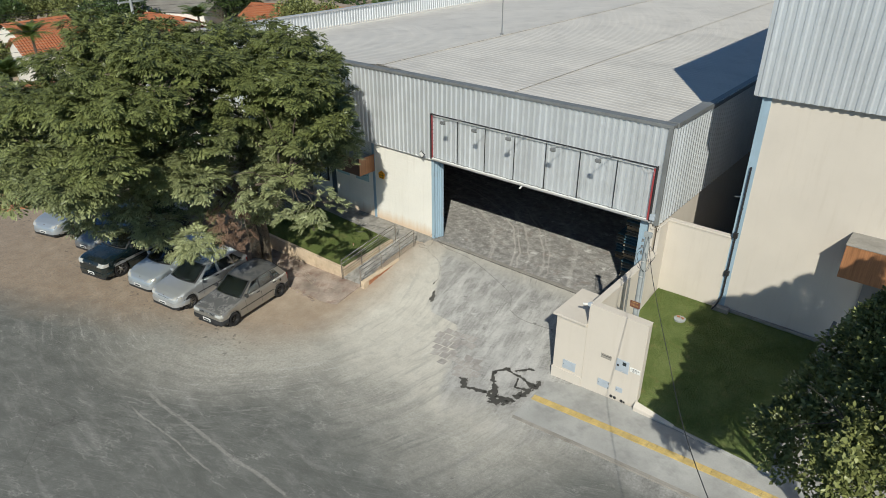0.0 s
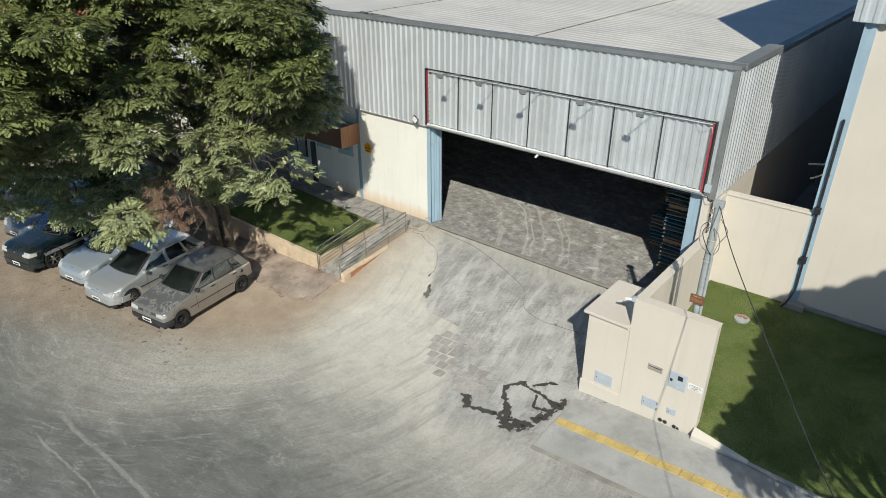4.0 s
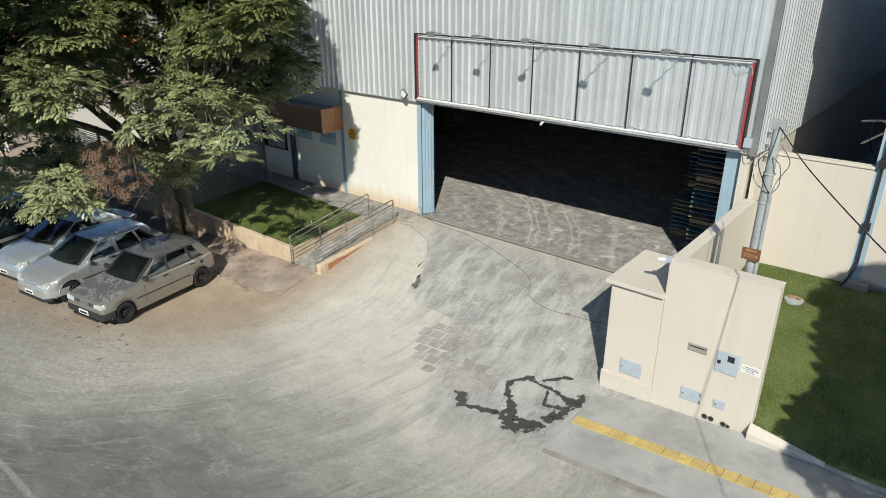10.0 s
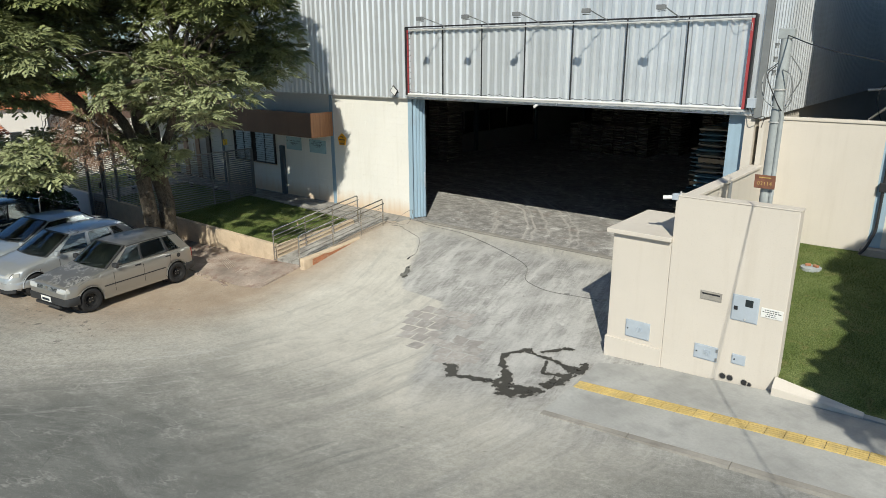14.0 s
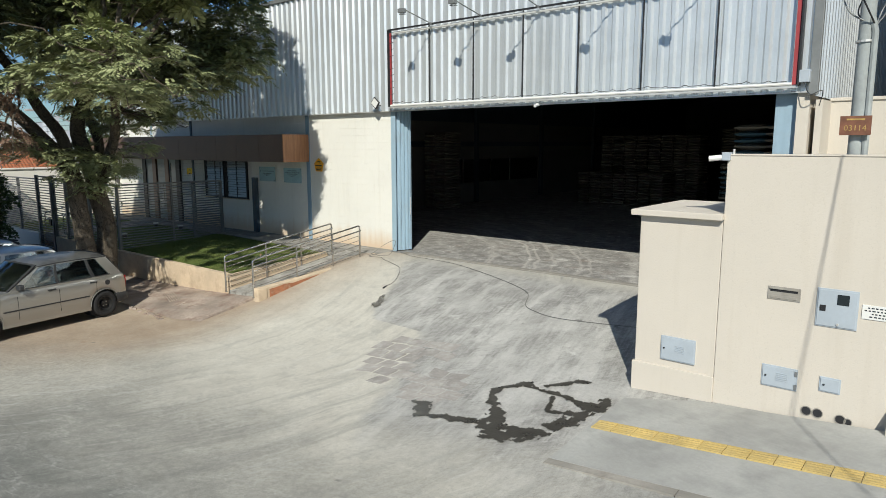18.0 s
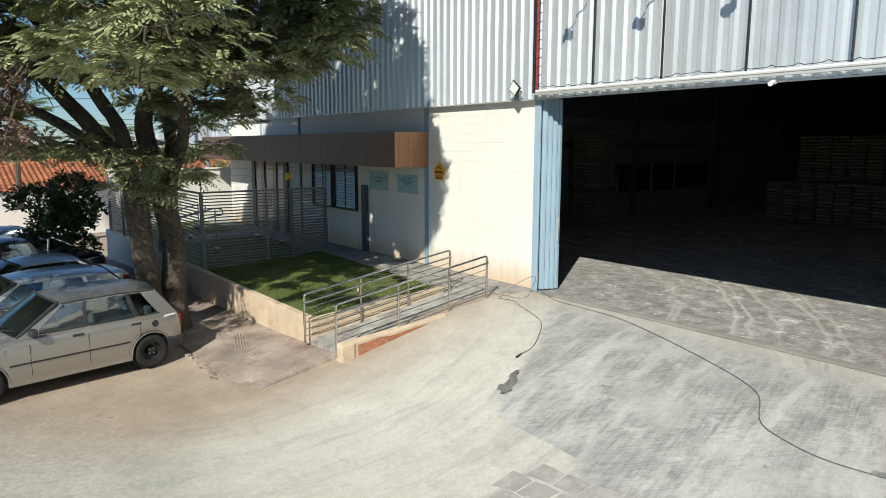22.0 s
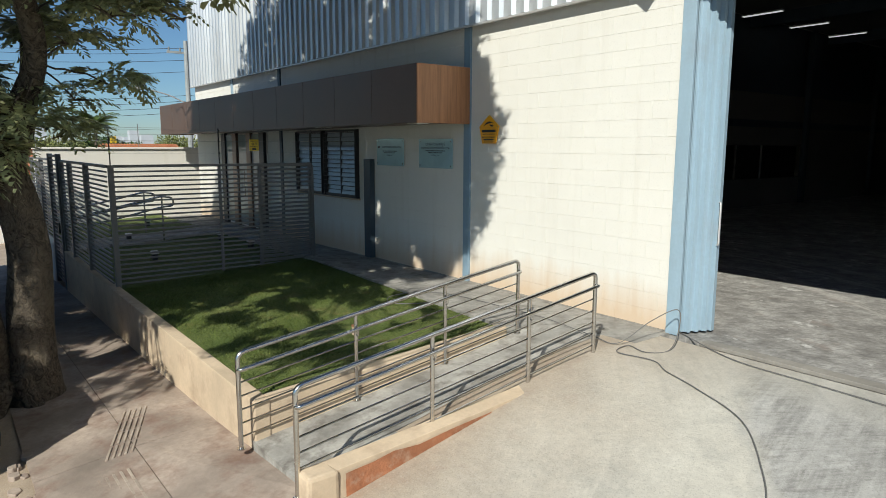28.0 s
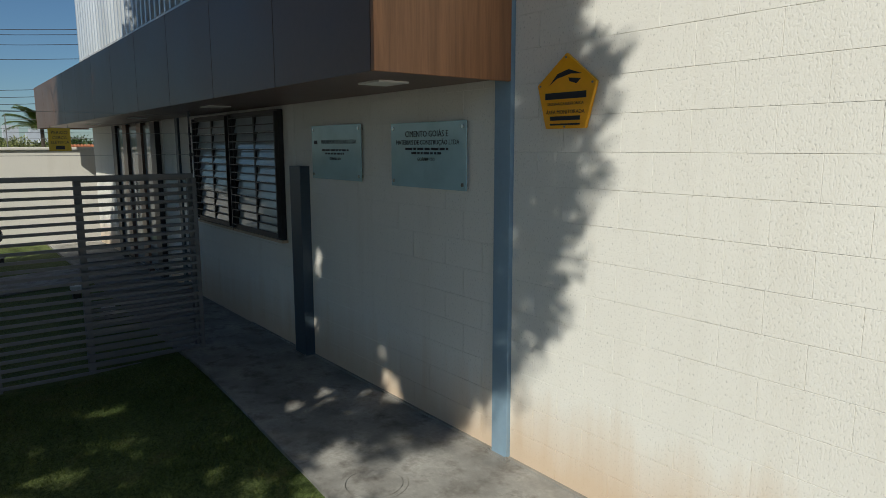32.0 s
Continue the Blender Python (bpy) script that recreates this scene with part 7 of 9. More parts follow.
        vs, fs, m = [], [], len(sect)
        for i, (x, y) in enumerate(ring):
            nx_ = Vector((x * 0.5, y, 0)).normalized()
            vs += [(x + nx_.x * d - (0 if d else sg * 0.05), y + nx_.y * d, 0.27 + h) for d, h in sect]
        for i in range(len(ring) - 1):
            fs += [(i * m + k, i * m + k + 1, (i + 1) * m + k + 1, (i + 1) * m + k) for k in range(m - 1)]
        bp = part(nm, Shape().add(vs, fs), bm_, c, smooth=50)
        part("number_plate", Shape().box(sg * (xf + 0.040) - 0.005, sg * (xf + 0.040) + 0.005, -0.2, 0.2, 0.335, 0.465), WHITE, bp)
        part("print_bar", Shape().box(sg * (xf + 0.047) - 0.002, sg * (xf + 0.047) + 0.002, -0.15, 0.15, 0.36, 0.42), INK, bp)
    part("air_intake", patch(nose, -0.62 * W, 0.62 * W, 0.215, 0.272, 6, 1, 0.03, 0.05), TRIM, c)
    if not o.get("black_bumpers"):
        part("chin_spoiler", patch(nose, -0.9 * W, 0.9 * W, 0.20, 0.29, 10, 1, 0.035, 0.05), TRIM, c)
    if o.get("fuel"):
        part("fuel_cap", Shape().disc((o["fuel"], W * 0.985, bz - 0.17), (0, 1, 0), 0.06, 0.03, 18), TRIM, c)
    for wx in (fw, rw):
        for sg in (-1, 1):
            cx = sg * (W - 0.10)
            wh = part("wheel", Shape().ring((wx, cx, wr), (0, sg, 0), [(wr * 0.60, -0.09), (wr * 0.90, -0.095), (wr * 0.97, -0.085), (wr, -0.06), (wr, 0.06), (wr * 0.97, 0.085), (wr * 0.90, 0.098), (wr * 0.70, 0.095), (wr * 0.62, 0.080), (wr * 0.60, 0.06)], 36), RUBBER, c, "dusty black tyre", smooth=40)
            steel = o.get("steel_rims")
            part("rim", Shape().ring((wx, cx, wr), (0, sg, 0), [(0.0, 0.035 if steel else 0.0), (wr * 0.24, 0.04 if steel else 0.0), (wr * 0.30, 0.0), (wr * 0.50, 0.015 if steel else 0.0), (wr * 0.55, 0.05), (wr * 0.58, 0.085), (wr * 0.63, 0.088), (wr * 0.62, -0.08), (0.0, -0.08)], 36), RIM_BLACK, wh, smooth=35)
            part("hub", Shape().disc((wx, cx + sg * 0.04, wr), (0, 1, 0), wr * (0.12 if steel else 0.17), 0.05, 16), RIM_BLACK if steel else RIM, wh)
            if steel:
                for k in range(4):
                    a = 2 * math.pi * (k + 0.5) / 4
                    part("wheel_nut", Shape().disc((wx + math.cos(a) * wr * 0.19, cx + sg * 0.045, wr + math.sin(a) * wr * 0.19), (0, 1, 0), 0.011, 0.02, 6), RIM, wh)
                for k in range(12):
                    a = 2 * math.pi * k / 12
                    part("rim_hole", Shape().disc((wx + math.cos(a) * wr * 0.44, cx + sg * 0.012, wr + math.sin(a) * wr * 0.44), (0, 1, 0), wr * 0.05, 0.012, 10), RUBBER, wh)
            else:
                sp_ = o.get("spokes", 6)
                part("rim_ring", Shape().ring((wx, cx, wr), (0, sg, 0), [(wr * 0.57, 0.07), (wr * 0.64, 0.09), (wr * 0.64, 0.08), (wr * 0.57, 0.05)], 32), RIM, wh)
                for k in range(sp_):
                    a = 2 * math.pi * k / sp_
                    p0 = Vector((wx + math.cos(a) * wr * 0.12, cx + sg * 0.05, wr + math.sin(a) * wr * 0.12))
                    p1 = Vector((wx + math.cos(a) * wr * 0.60, cx + sg * 0.065, wr + math.sin(a) * wr * 0.60))
                    part("spoke", Shape().tube([p0, p1], [wr * 0.07, wr * 0.055], 6), RIM, wh)
    return c


SILVER = car_paint("worn silver-beige car paint", (0.37, 0.355, 0.325), 0.28, True)
SILVER2 = car_paint("silver car paint", (0.56, 0.585, 0.60), 0.26)
SILVER3 = car_paint("bluish silver car paint", (0.50, 0.56, 0.61), 0.26)
GREEN = car_paint("dark green-black car paint", (0.012, 0.03, 0.035), 0.2)
GREY = car_paint("grey car paint", (0.24, 0.26, 0.28), 0.26)

BOXY = dict(L=3.72, W=1.62, H=1.46, wb=2.52, fo=0.62, wheel=0.29, blunt=0.86, corner=0.34, black_bumpers=True, steel_rims=True, fuel=-1.36, lamp=(0.60, 0.71), lamp_y=(0.52, 0.90), tail=(0.56, 0.86),
            top=[(-1.86, 0.62), (-1.845, 0.86), (-1.80, 0.93), (0.60, 0.935), (0.80, 0.915), (1.35, 0.82), (1.74, 0.745), (1.82, 0.70), (1.86, 0.56)],
            cabin=dict(x0=0.74, x1=0.04, x2=-1.44, x3=-1.78, belt=0.95, tumble=0.83),
            windows=[(0.075, 0.385, 0.235, 0.03), (0.405, 0.705, 0.66, 0.262), (0.735, 0.885, 0.83, 0.695)], handles=(-0.12, -1.04), seams=(0.58, -0.27, -1.10))
GOL = dict(L=4.03, W=1.72, H=1.47, wb=2.63, fo=0.68, wheel=0.30, blunt=0.66, corner=0.62, black_mirrors=False, dark_pillars=False, spokes=9, lamp=(0.60, 0.72), lamp_y=(0.40, 0.88), lamp_slant=0.06, tail=(0.62, 0.90),
           top=[(-2.015, 0.60), (-2.0, 0.88), (-1.92, 0.96), (0.81, 0.95), (1.0, 0.92), (1.55, 0.82), (1.82, 0.73), (1.96, 0.64), (2.015, 0.50)],
           cabin=dict(x0=0.96, x1=0.14, x2=-1.46, x3=-1.94, belt=0.965, tumble=0.78),
           windows=[(0.08, 0.40, 0.27, 0.03), (0.44, 0.70, 0.67, 0.315), (0.725, 0.90, 0.83, 0.705)], handles=(-0.12, -0.98), seams=(0.66, -0.30, -1.18))
SEDAN = dict(L=4.35, W=1.76, H=1.50, wb=2.62, fo=0.86, wheel=0.31, blunt=0.60, corner=0.70, black_mirrors=False, black_handles=False, spokes=5, lamp=(0.62, 0.78), lamp_y=(0.40, 0.86), lamp_slant=0.05, tail=(0.66, 0.92),
             top=[(-2.175, 0.62), (-2.14, 0.92), (-2.0, 1.02), (-1.5, 1.04), (0.75, 0.98), (0.95, 0.95), (1.6, 0.85), (1.95, 0.75), (2.12, 0.62), (2.175, 0.50)],
             cabin=dict(x0=1.02, x1=0.10, x2=-1.02, x3=-1.72, belt=1.0, tumble=0.76),
             windows=[(0.09, 0.46, 0.43, 0.05), (0.485, 0.84, 0.93, 0.46)], handles=(-0.1, -0.95), seams=(0.74, -0.3, -1.15))
HATCH = dict(L=4.0, W=1.76, H=1.52, wb=2.55, fo=0.82, wheel=0.31, blunt=0.60, corner=0.70, black_mirrors=False, black_handles=False, spokes=10, lamp=(0.62, 0.78), lamp_y=(0.42, 0.88), lamp_slant=0.08, tail=(0.70, 0.96),
             top=[(-2.0, 0.60), (-1.97, 0.92), (-1.88, 1.02), (0.7, 1.0), (0.95, 0.96), (1.5, 0.86), (1.80, 0.75), (1.95, 0.62), (2.0, 0.5)],
             cabin=dict(x0=1.02, x1=0.10, x2=-1.35, x3=-1.90, belt=1.02, tumble=0.76),
             windows=[(0.09, 0.43, 0.36, 0.05), (0.46, 0.80, 0.80, 0.39)], handles=(-0.15, -0.98), seams=(0.72, -0.34, -1.12))
PICKUP = dict(L=5.1, W=1.78, H=1.72, wb=3.0, fo=0.85, wheel=0.37, blunt=0.76, corner=0.45, spokes=6, black_mirrors=True, lamp=(0.74, 0.90), lamp_y=(0.50, 0.92), tail=(0.62, 1.0),
              top=[(-2.55, 0.98), (-2.52, 1.08), (0.8, 1.10), (1.0, 1.08), (2.2, 0.98), (2.45, 0.90), (2.53, 0.80), (2.55, 0.62)],
              cabin=dict(x0=1.20, x1=0.50, x2=-0.72, x3=-0.98, belt=1.12, tumble=0.80),
              windows=[(0.12, 0.50, 0.47, 0.09), (0.53, 0.93, 0.94, 0.50)], handles=(0.05, -0.75), seams=(0.8, -0.08, -0.92))


def stand(x, y):
    return lerp(x, STREET) * (lambda d: d * d * (3 - 2 * d))(min(max((-y - 0.5) / 6.5, 0.0), 1.0)) - 0.005


car("hatchback_car", (-3.183, -8.23, -0.925), -81.4, "worn silver-beige boxy hatchback with peeling bonnet and black bumpers", SILVER, BOXY)
car("hatchback_car", (-5.78, -8.44, stand(-5.8, -8.5) + 0.02), -82, "silver hatchback with alloy rims parked under the tree", SILVER2, GOL)
car("saloon_car", (-8.05, -8.2, stand(-8.1, -8.2) + 0.02), -80, "bluish silver saloon car parked under the tree", SILVER3, SEDAN)
pk = car("pickup_truck", (-10.95, -8.55, stand(-10.9, -8.5)), -78, "dark green pickup truck with chrome roll bar", GREEN, PICKUP)
part("bed_cover", Shape().box(-2.45, -1.0, -0.80, 0.80, 1.11, 1.16), TRIM, pk, bevel=0.02)
part("side_stripe", Shape().box(-2.3, 2.0, 0.874, 0.893, 0.62, 0.74), SILVER2, pk)
part("side_stripe", Shape().box(-2.3, 2.0, -0.893, -0.874, 0.62, 0.74), SILVER2, pk)
for s in (-0.72, 0.72):
    part("roll_bar", Shape().tube(bend([(-1.1, s, 1.12), (-1.15, s, 1.72), (-2.2, s, 1.14)], 0.12), 0.035, 8), CHROME, pk, smooth=60)
part("roll_bar", Shape().tube([(-1.14, -0.72, 1.62), (-1.14, 0.72, 1.62)], 0.03, 8), CHROME, pk)
car("hatchback_car", (-13.75, -8.1, stand(-13.7, -8.2)), -78, "grey hatchback parked beyond the pickup", GREY, HATCH)
car("hatchback_car", (-17.4, -8.6, stand(-17.4, -8.5)), -72, "bluish silver hatchback at the end of the row", SILVER3, HATCH)

# ---- trees ----
def quads_mesh(name, v, mat, per=4):
    """A mesh of loose faces from an array of corners (faces, corners, 3)."""
    n = len(v)
    me = bpy.data.meshes.new(name)
    me.vertices.add(per * n)
    me.vertices.foreach_set("co", v.reshape(-1).astype(np.float32))
    me.loops.add(per * n)
    me.loops.foreach_set("vertex_index", np.arange(per * n, dtype=np.int32))
    me.polygons.add(n)
    me.polygons.foreach_set("loop_start", np.arange(0, per * n, per, dtype=np.int32))
    me.update()
    me.materials.append(mat)
    return me


def unit(a):
    return a / np.maximum(np.linalg.norm(a, axis=-1, keepdims=True), 1e-9)


def fronds(rng, tips, outs, per, length, pairs, leaf_w, leaf_l, droop=0.45, fan=1.0):
    """Feathery leaves: at each tip a fan of rachises that spread outwards and droop, with paired leaflets. Returns an array of quads."""
    n = len(tips)
    T = np.repeat(tips, per, 0)
    O = np.repeat(unit(outs), per, 0)
    m = len(T)
    flat_out = unit(O * np.array([1, 1, 0.25]) + rng.normal(0, 0.25, (m, 3)))
    across = unit(np.cross(flat_out, np.array([0.05, 0.03, 1.0])))
    turn = ((np.tile(np.arange(per), n) + 0.5) / per * 2 - 1 + rng.normal(0, 0.22, m))[:, None] * fan
    lift = rng.uniform(-0.15, 0.4, (m, 1)) + np.maximum(O[:, 2:3], 0) * 0.25
    d = unit(flat_out * np.cos(turn) + across * np.sin(turn) + np.array([0, 0, 1.0]) * lift)
    side = unit(np.cross(d, np.array([0, 0, 1.0]) + O * 0.5 + rng.normal(0, 0.15, (m, 3))))
    nrm = unit(np.cross(side, d))
    L = length * rng.uniform(0.65, 1.15, (m, 1))
    out = []
    for k in range(pairs):
        s = (k + 0.6) / pairs
        c = T + d * L * s + np.array([0, 0, -1.0]) * (L * droop * s * s)
        ll = leaf_l * (0.5 + 0.75 * math.sin(math.pi * (0.22 + 0.72 * s))) * rng.uniform(0.8, 1.1, (m, 1))
        fw = unit(d + np.array([0, 0, -1.0]) * (2 * droop * s))
        for sg in (-1.0, 1.0):
            ld = unit(side * sg + fw * 0.55 - nrm * 0.35 + rng.normal(0, 0.12, (m, 3)))
            w = fw * (leaf_w * 0.5)
            a, b = c + ld * 0.006, c + ld * ll
            out.append(np.stack([a - w * 0.3, c + ld * ll * 0.78 - w, b, c + ld * ll * 0.70 + w], 1))
    return np.concatenate(out, 0)


def pads(rng, spec, n_per_m2, flat=0.5):
    """Tips over leafy pads (centre, radius): the upper shell in overlapping tiers, with their outward direction."""
    tips, outs = [], []
    for (x, y, z, r) in spec:
        n = int(n_per_m2 * 4 * r * r * (1.35 if r < 0.75 else 1.0))
        u = unit(rng.normal(0, 1, (n, 3)))
        u[:, 2] = np.where(u[:, 2] < -0.2, -u[:, 2], u[:, 2])
        az = np.arctan2(u[:, 1], u[:, 0])
        lump = 1 + 0.20 * np.sin(az * 5 + x * 3 + 4 * u[:, 2]) + 0.10 * np.sin(az * 11 + y * 5 - 3 * u[:, 2])
        rad = r * lump * rng.uniform(0.80, 1.0, n)
        p = np.column_stack([x + u[:, 0] * rad, y + u[:, 1] * rad, z + u[:, 2] * rad * flat])
        tips.append(p)
        o = u.copy()
        o[:, 2] *= 0.8
        outs.append(unit(o))
    return np.concatenate(tips), np.concatenate(outs)


def limb(shape, a, b, r0, r1, rng, sag=0.0, n=7):
    a, b = Vector(a), Vector(b)
    pts, rs = [], []
    for i in range(n + 1):
        t = i / n
        p = a.lerp(b, t) + Vector((0, 0, 1)) * (4 * sag * t * (1 - t) * (b - a).length)
        if 0 < i < n:
            p += Vector((rng.uniform(-1, 1), rng.uniform(-1, 1), rng.uniform(-1, 1))) * 0.035 * (b - a).length
        pts.append(p)
        rs.append(r0 + (r1 - r0) * t)
    shape.tube(pts, rs, 9)


BASE = Vector((-5.5, -5.75, pave_z(-5.2, -5.7) - 0.05))
GAPS = ((-5.0, -2.35, 0.42), (-5.45, -2.95, 0.32), (-6.3, -3.85, 0.40), (-4.3, -2.2, 0.36), (-4.0, -1.75, 0.42), (-4.65, -2.25, 0.38), (-5.5, -2.3, 0.32), (-6.26, -2.5, 0.15),
        (-6.20, 1.02, 0.13), (-6.26, 0.86, 0.13), (-8.17, 0.76, 0.13), (-5.01, 0.12, 0.15), (-4.95, 0.02, 0.12), (-6.36, 0.33, 0.11), (-5.14, 0.34, 0.1), (-3.52, 2.34, 0.1), (-5.24, 1.28, 0.09), (-4.86, -0.84, 0.22), (-5.64, -0.4, 0.14), (-5.35, -0.11, 0.14), (-7.36, -0.67, 0.13), (-3.77, -0.05, 0.25), (-5.78, -0.69, 0.1))
EDGE_Z, EDGE_X = [-6.5, -5.0, -4.0, -2.8, -2.0, -1.1, 0.0, 0.4, 0.9, 1.2, 1.6, 1.9, 2.15, 2.35, 2.6, 3.9, 5.2, 5.7, 6.0, 6.6, 7.2],\
    [-6.6, -6.2, -6.0, -6.0, -5.4, -4.7, -4.3, -3.9, -3.45, -3.28, -3.24, -3.15, -2.95, -2.98, -3.3, -3.68, -3.86, -4.08, -4.35, -5.5, -6.5]
FAR_Z, FAR_X = [-3.6, -3.0, -0.5, 1.0, 3.0, 3.7, 4.6, 5.2, 6.5, 7.5], [-30.0, -17.0, -16.3, -15.0, -13.8, -12.9, -12.4, -11.4, -10.0, -9.3]
CROWN_C, CROWN_R = (-6.4, -9.0), (8.2, 5.6)


def big_tree():
    rng = np.random.default_rng(11)
    rr = random.Random(5)
    tr = thing("shade_tree", tuple(BASE), 0, "broad shade tree with two stout trunks and feathery green foliage", "tree")
    off = np.array(BASE)
    spec = []
    # dome of leafy pads, edge pads hang lower
    for ring, (f, n) in enumerate(((0.0, 1), (0.22, 6), (0.42, 11), (0.62, 17), (0.81, 23), (1.0, 29))):
        for i in range(n):
            a = 2 * math.pi * (i + 0.5 * (ring % 2)) / max(n, 1) + rng.uniform(-0.12, 0.12)
            ff = f * rng.uniform(0.93, 1.05)
            x = CROWN_C[0] + CROWN_R[0] * ff * math.cos(a)
            y = CROWN_C[1] + CROWN_R[1] * ff * math.sin(a)
            z = 9.7 - 5.3 * ff ** 2.2 + rng.uniform(-0.45, 0.45)
            if y > -6.0:
                z = max(z, 6.7 + 0.2 * (y + 6))
            if x > -5.0:
                z = max(z, 5.9 + 0.12 * (x + 5))
            if y > -2.9:
                y = -2.9 - rng.uniform(0, 0.4)
            if not (x > -2.2 and y < -7.2) and not (y < -11.9 and x > -9.5 and z < 5.6):
                spec.append((x, y, z, rng.uniform(0.85, 1.35)))
    dome = len(spec)
    # skirts over the cars
    spec += [(-2.8, -9.9, 2.9, 0.7), (-4.9, -10.5, 2.9, 0.9), (-7.0, -11.2, 3.1, 1.2), (-9.8, -11.4, 3.5, 1.0), (-12.4, -11.6, 3.7, 1.1), (-14.6, -11.6, 3.6, 1.2), (-6.0, -12.0, 4.7, 1.1), (-9.0, -12.6, 5.0, 1.1), (-12.0, -13.0, 4.6, 1.3),
             (-8.0, -12.2, 5.6, 1.3), (-10.5, -11.6, 5.6, 1.3), (-6.2, -12.6, 5.2, 1.1), (-8.6, -10.6, 7.4, 1.3), (-11.0, -10.4, 7.0, 1.3), (-12.6, -11.8, 5.0, 1.2), (-4.6, -11.6, 5.4, 1.0), (-6.8, -9.6, 8.4, 1.3), (-3.3, -10.1, 2.2, 0.5)]
    # back edge by the wall
    spec += [(-1.7, -3.6, 5.7, 0.9), (-1.3, -4.4, 6.6, 1.0), (-2.3, -3.2, 6.8, 1.0), (-3.0, -3.0, 7.9, 1.0), (-4.6, -2.8, 8.2, 1.1), (-6.6, -2.9, 8.3, 1.2), (-0.4, -4.9, 7.4, 1.0), (0.2, -5.8, 6.2, 0.9), (-1.6, -4.4, 8.3, 1.1), (-3.2, -4.6, 9.0, 1.2), (-5.4, -4.6, 9.2, 1.3), (-8.2, -3.8, 8.4, 1.2), (-0.6, -6.4, 8.2, 1.2),
             (-1.7, -3.5, 5.0, 0.65), (-2.8, -3.6, 5.1, 0.9), (-3.9, -4.2, 4.9, 0.8), (-5.2, -4.2, 5.2, 0.9), (-4.5, -3.4, 5.7, 0.9), (-2.4, -4.6, 5.5, 0.8), (-6.4, -4.5, 5.3, 0.9), (-7.6, -5.6, 5.6, 1.0),
             (-1.3, -4.0, 4.6, 0.6), (-2.2, -4.3, 4.35, 0.6), (-3.2, -4.4, 4.3, 0.65), (-1.9, -3.9, 5.3, 0.7), (-4.3, -4.7, 4.5, 0.6), (-3.0, -5.4, 4.6, 0.7), (-3.4, -4.4, 3.75, 0.38), (-3.1, -4.3, 3.45, 0.25)]
    # inner storeys
    spec += [(-3.5, -6.5, 6.3, 1.1), (-2.0, -5.6, 6.6, 1.0), (-5.5, -7.6, 6.6, 1.2), (-1.2, -6.2, 6.0, 0.9), (-4.5, -8.5, 6.4, 1.1), (-7.5, -8.0, 6.3, 1.2), (-6.5, -9.8, 5.5, 1.1), (-3.6, -8.8, 5.5, 0.9), (-9.0, -9.4, 6.0, 1.2), (-5.0, -6.6, 5.2, 0.8),
             (-2.9, -6.2, 5.2, 0.8), (-3.0, -7.4, 7.4, 1.1), (-6.0, -11.2, 6.6, 1.2), (-4.0, -10.6, 7.2, 1.2), (-9.6, -7.2, 5.4, 0.9), (-10.6, -7.8, 5.2, 0.9), (-11.8, -7.6, 5.2, 0.9), (-3.0, -6.0, 4.5, 0.6), (-4.2, -5.9, 4.7, 0.65),
             (-5.8, -8.8, 5.3, 0.9), (-6.5, -8.1, 6.4, 1.0), (-4.1, -8.2, 5.9, 0.95), (-7.8, -9.9, 5.4, 1.0), (-3.6, -10.2, 5.7, 0.95), (-5.4, -10.4, 5.8, 1.0), (-2.3, -9.8, 5.4, 0.8), (-8.9, -8.8, 6.4, 1.0), (-6.8, -11.3, 5.3, 0.9), (-2.6, -9.0, 6.6, 0.95), (-9.6, -10.6, 4.9, 1.0), (-11.4, -10.2, 5.4, 1.0), (-6.4, -9.6, 4.6, 0.8), (-5.0, -9.4, 4.4, 0.7), (-7.8, -8.9, 4.7, 0.8), (-8.6, -10.0, 4.2, 0.8), (-6.0, -10.6, 4.0, 0.8), (-4.2, -9.6, 4.8, 0.7),
             (-4.6, -6.7, 4.15, 0.55), (-3.9, -5.4, 4.2, 0.6), (-5.7, -7.4, 4.3, 0.55), (-3.4, -6.6, 4.2, 0.55), (-2.6, -5.6, 4.2, 0.5), (-5.2, -5.4, 4.5, 0.5)]
    # low sprays in the shade round the fork
    spec += [(-5.2, -7.0, 2.75, 0.5), (-4.9, -6.6, 2.65, 0.52), (-4.6, -6.2, 2.5, 0.5), (-4.3, -5.8, 2.35, 0.42), (-4.8, -6.5, 2.15, 0.42), (-4.4, -6.05, 2.0, 0.38), (-5.0, -7.3, 2.95, 0.4), (-4.5, -6.3, 1.75, 0.25), (-5.4, -6.2, 2.9, 0.35), (-4.7, -8.1, 3.0, 0.42), (-4.6, -8.5, 2.75, 0.38), (-5.1, -8.8, 3.1, 0.4),
             (-4.9, -5.1, 2.7, 0.34), (-4.8, -4.75, 2.9, 0.3), (-4.9, -5.2, 2.25, 0.28), (-4.9, -5.3, 3.3, 0.3), (-5.6, -5.2, 3.5, 0.35),
             (-4.5, -6.1, 3.75, 0.45), (-4.4, -5.5, 3.65, 0.5), (-4.3, -4.9, 3.8, 0.5), (-3.9, -4.6, 3.6, 0.4), (-4.4, -5.2, 3.3, 0.35), (-3.6, -4.9, 3.5, 0.35)]
    tips, outs = pads(rng, spec, 19.0, 0.42)
    # the outline of the crown seen along the sunlight, where it falls on the front wall; open shafts between the clumps
    sx, sz = tips[:, 0] + 0.68 * tips[:, 1], tips[:, 2] + 0.93 * tips[:, 1]
    right, left = np.interp(sz, EDGE_Z, EDGE_X), np.interp(sz, FAR_Z, FAR_X)
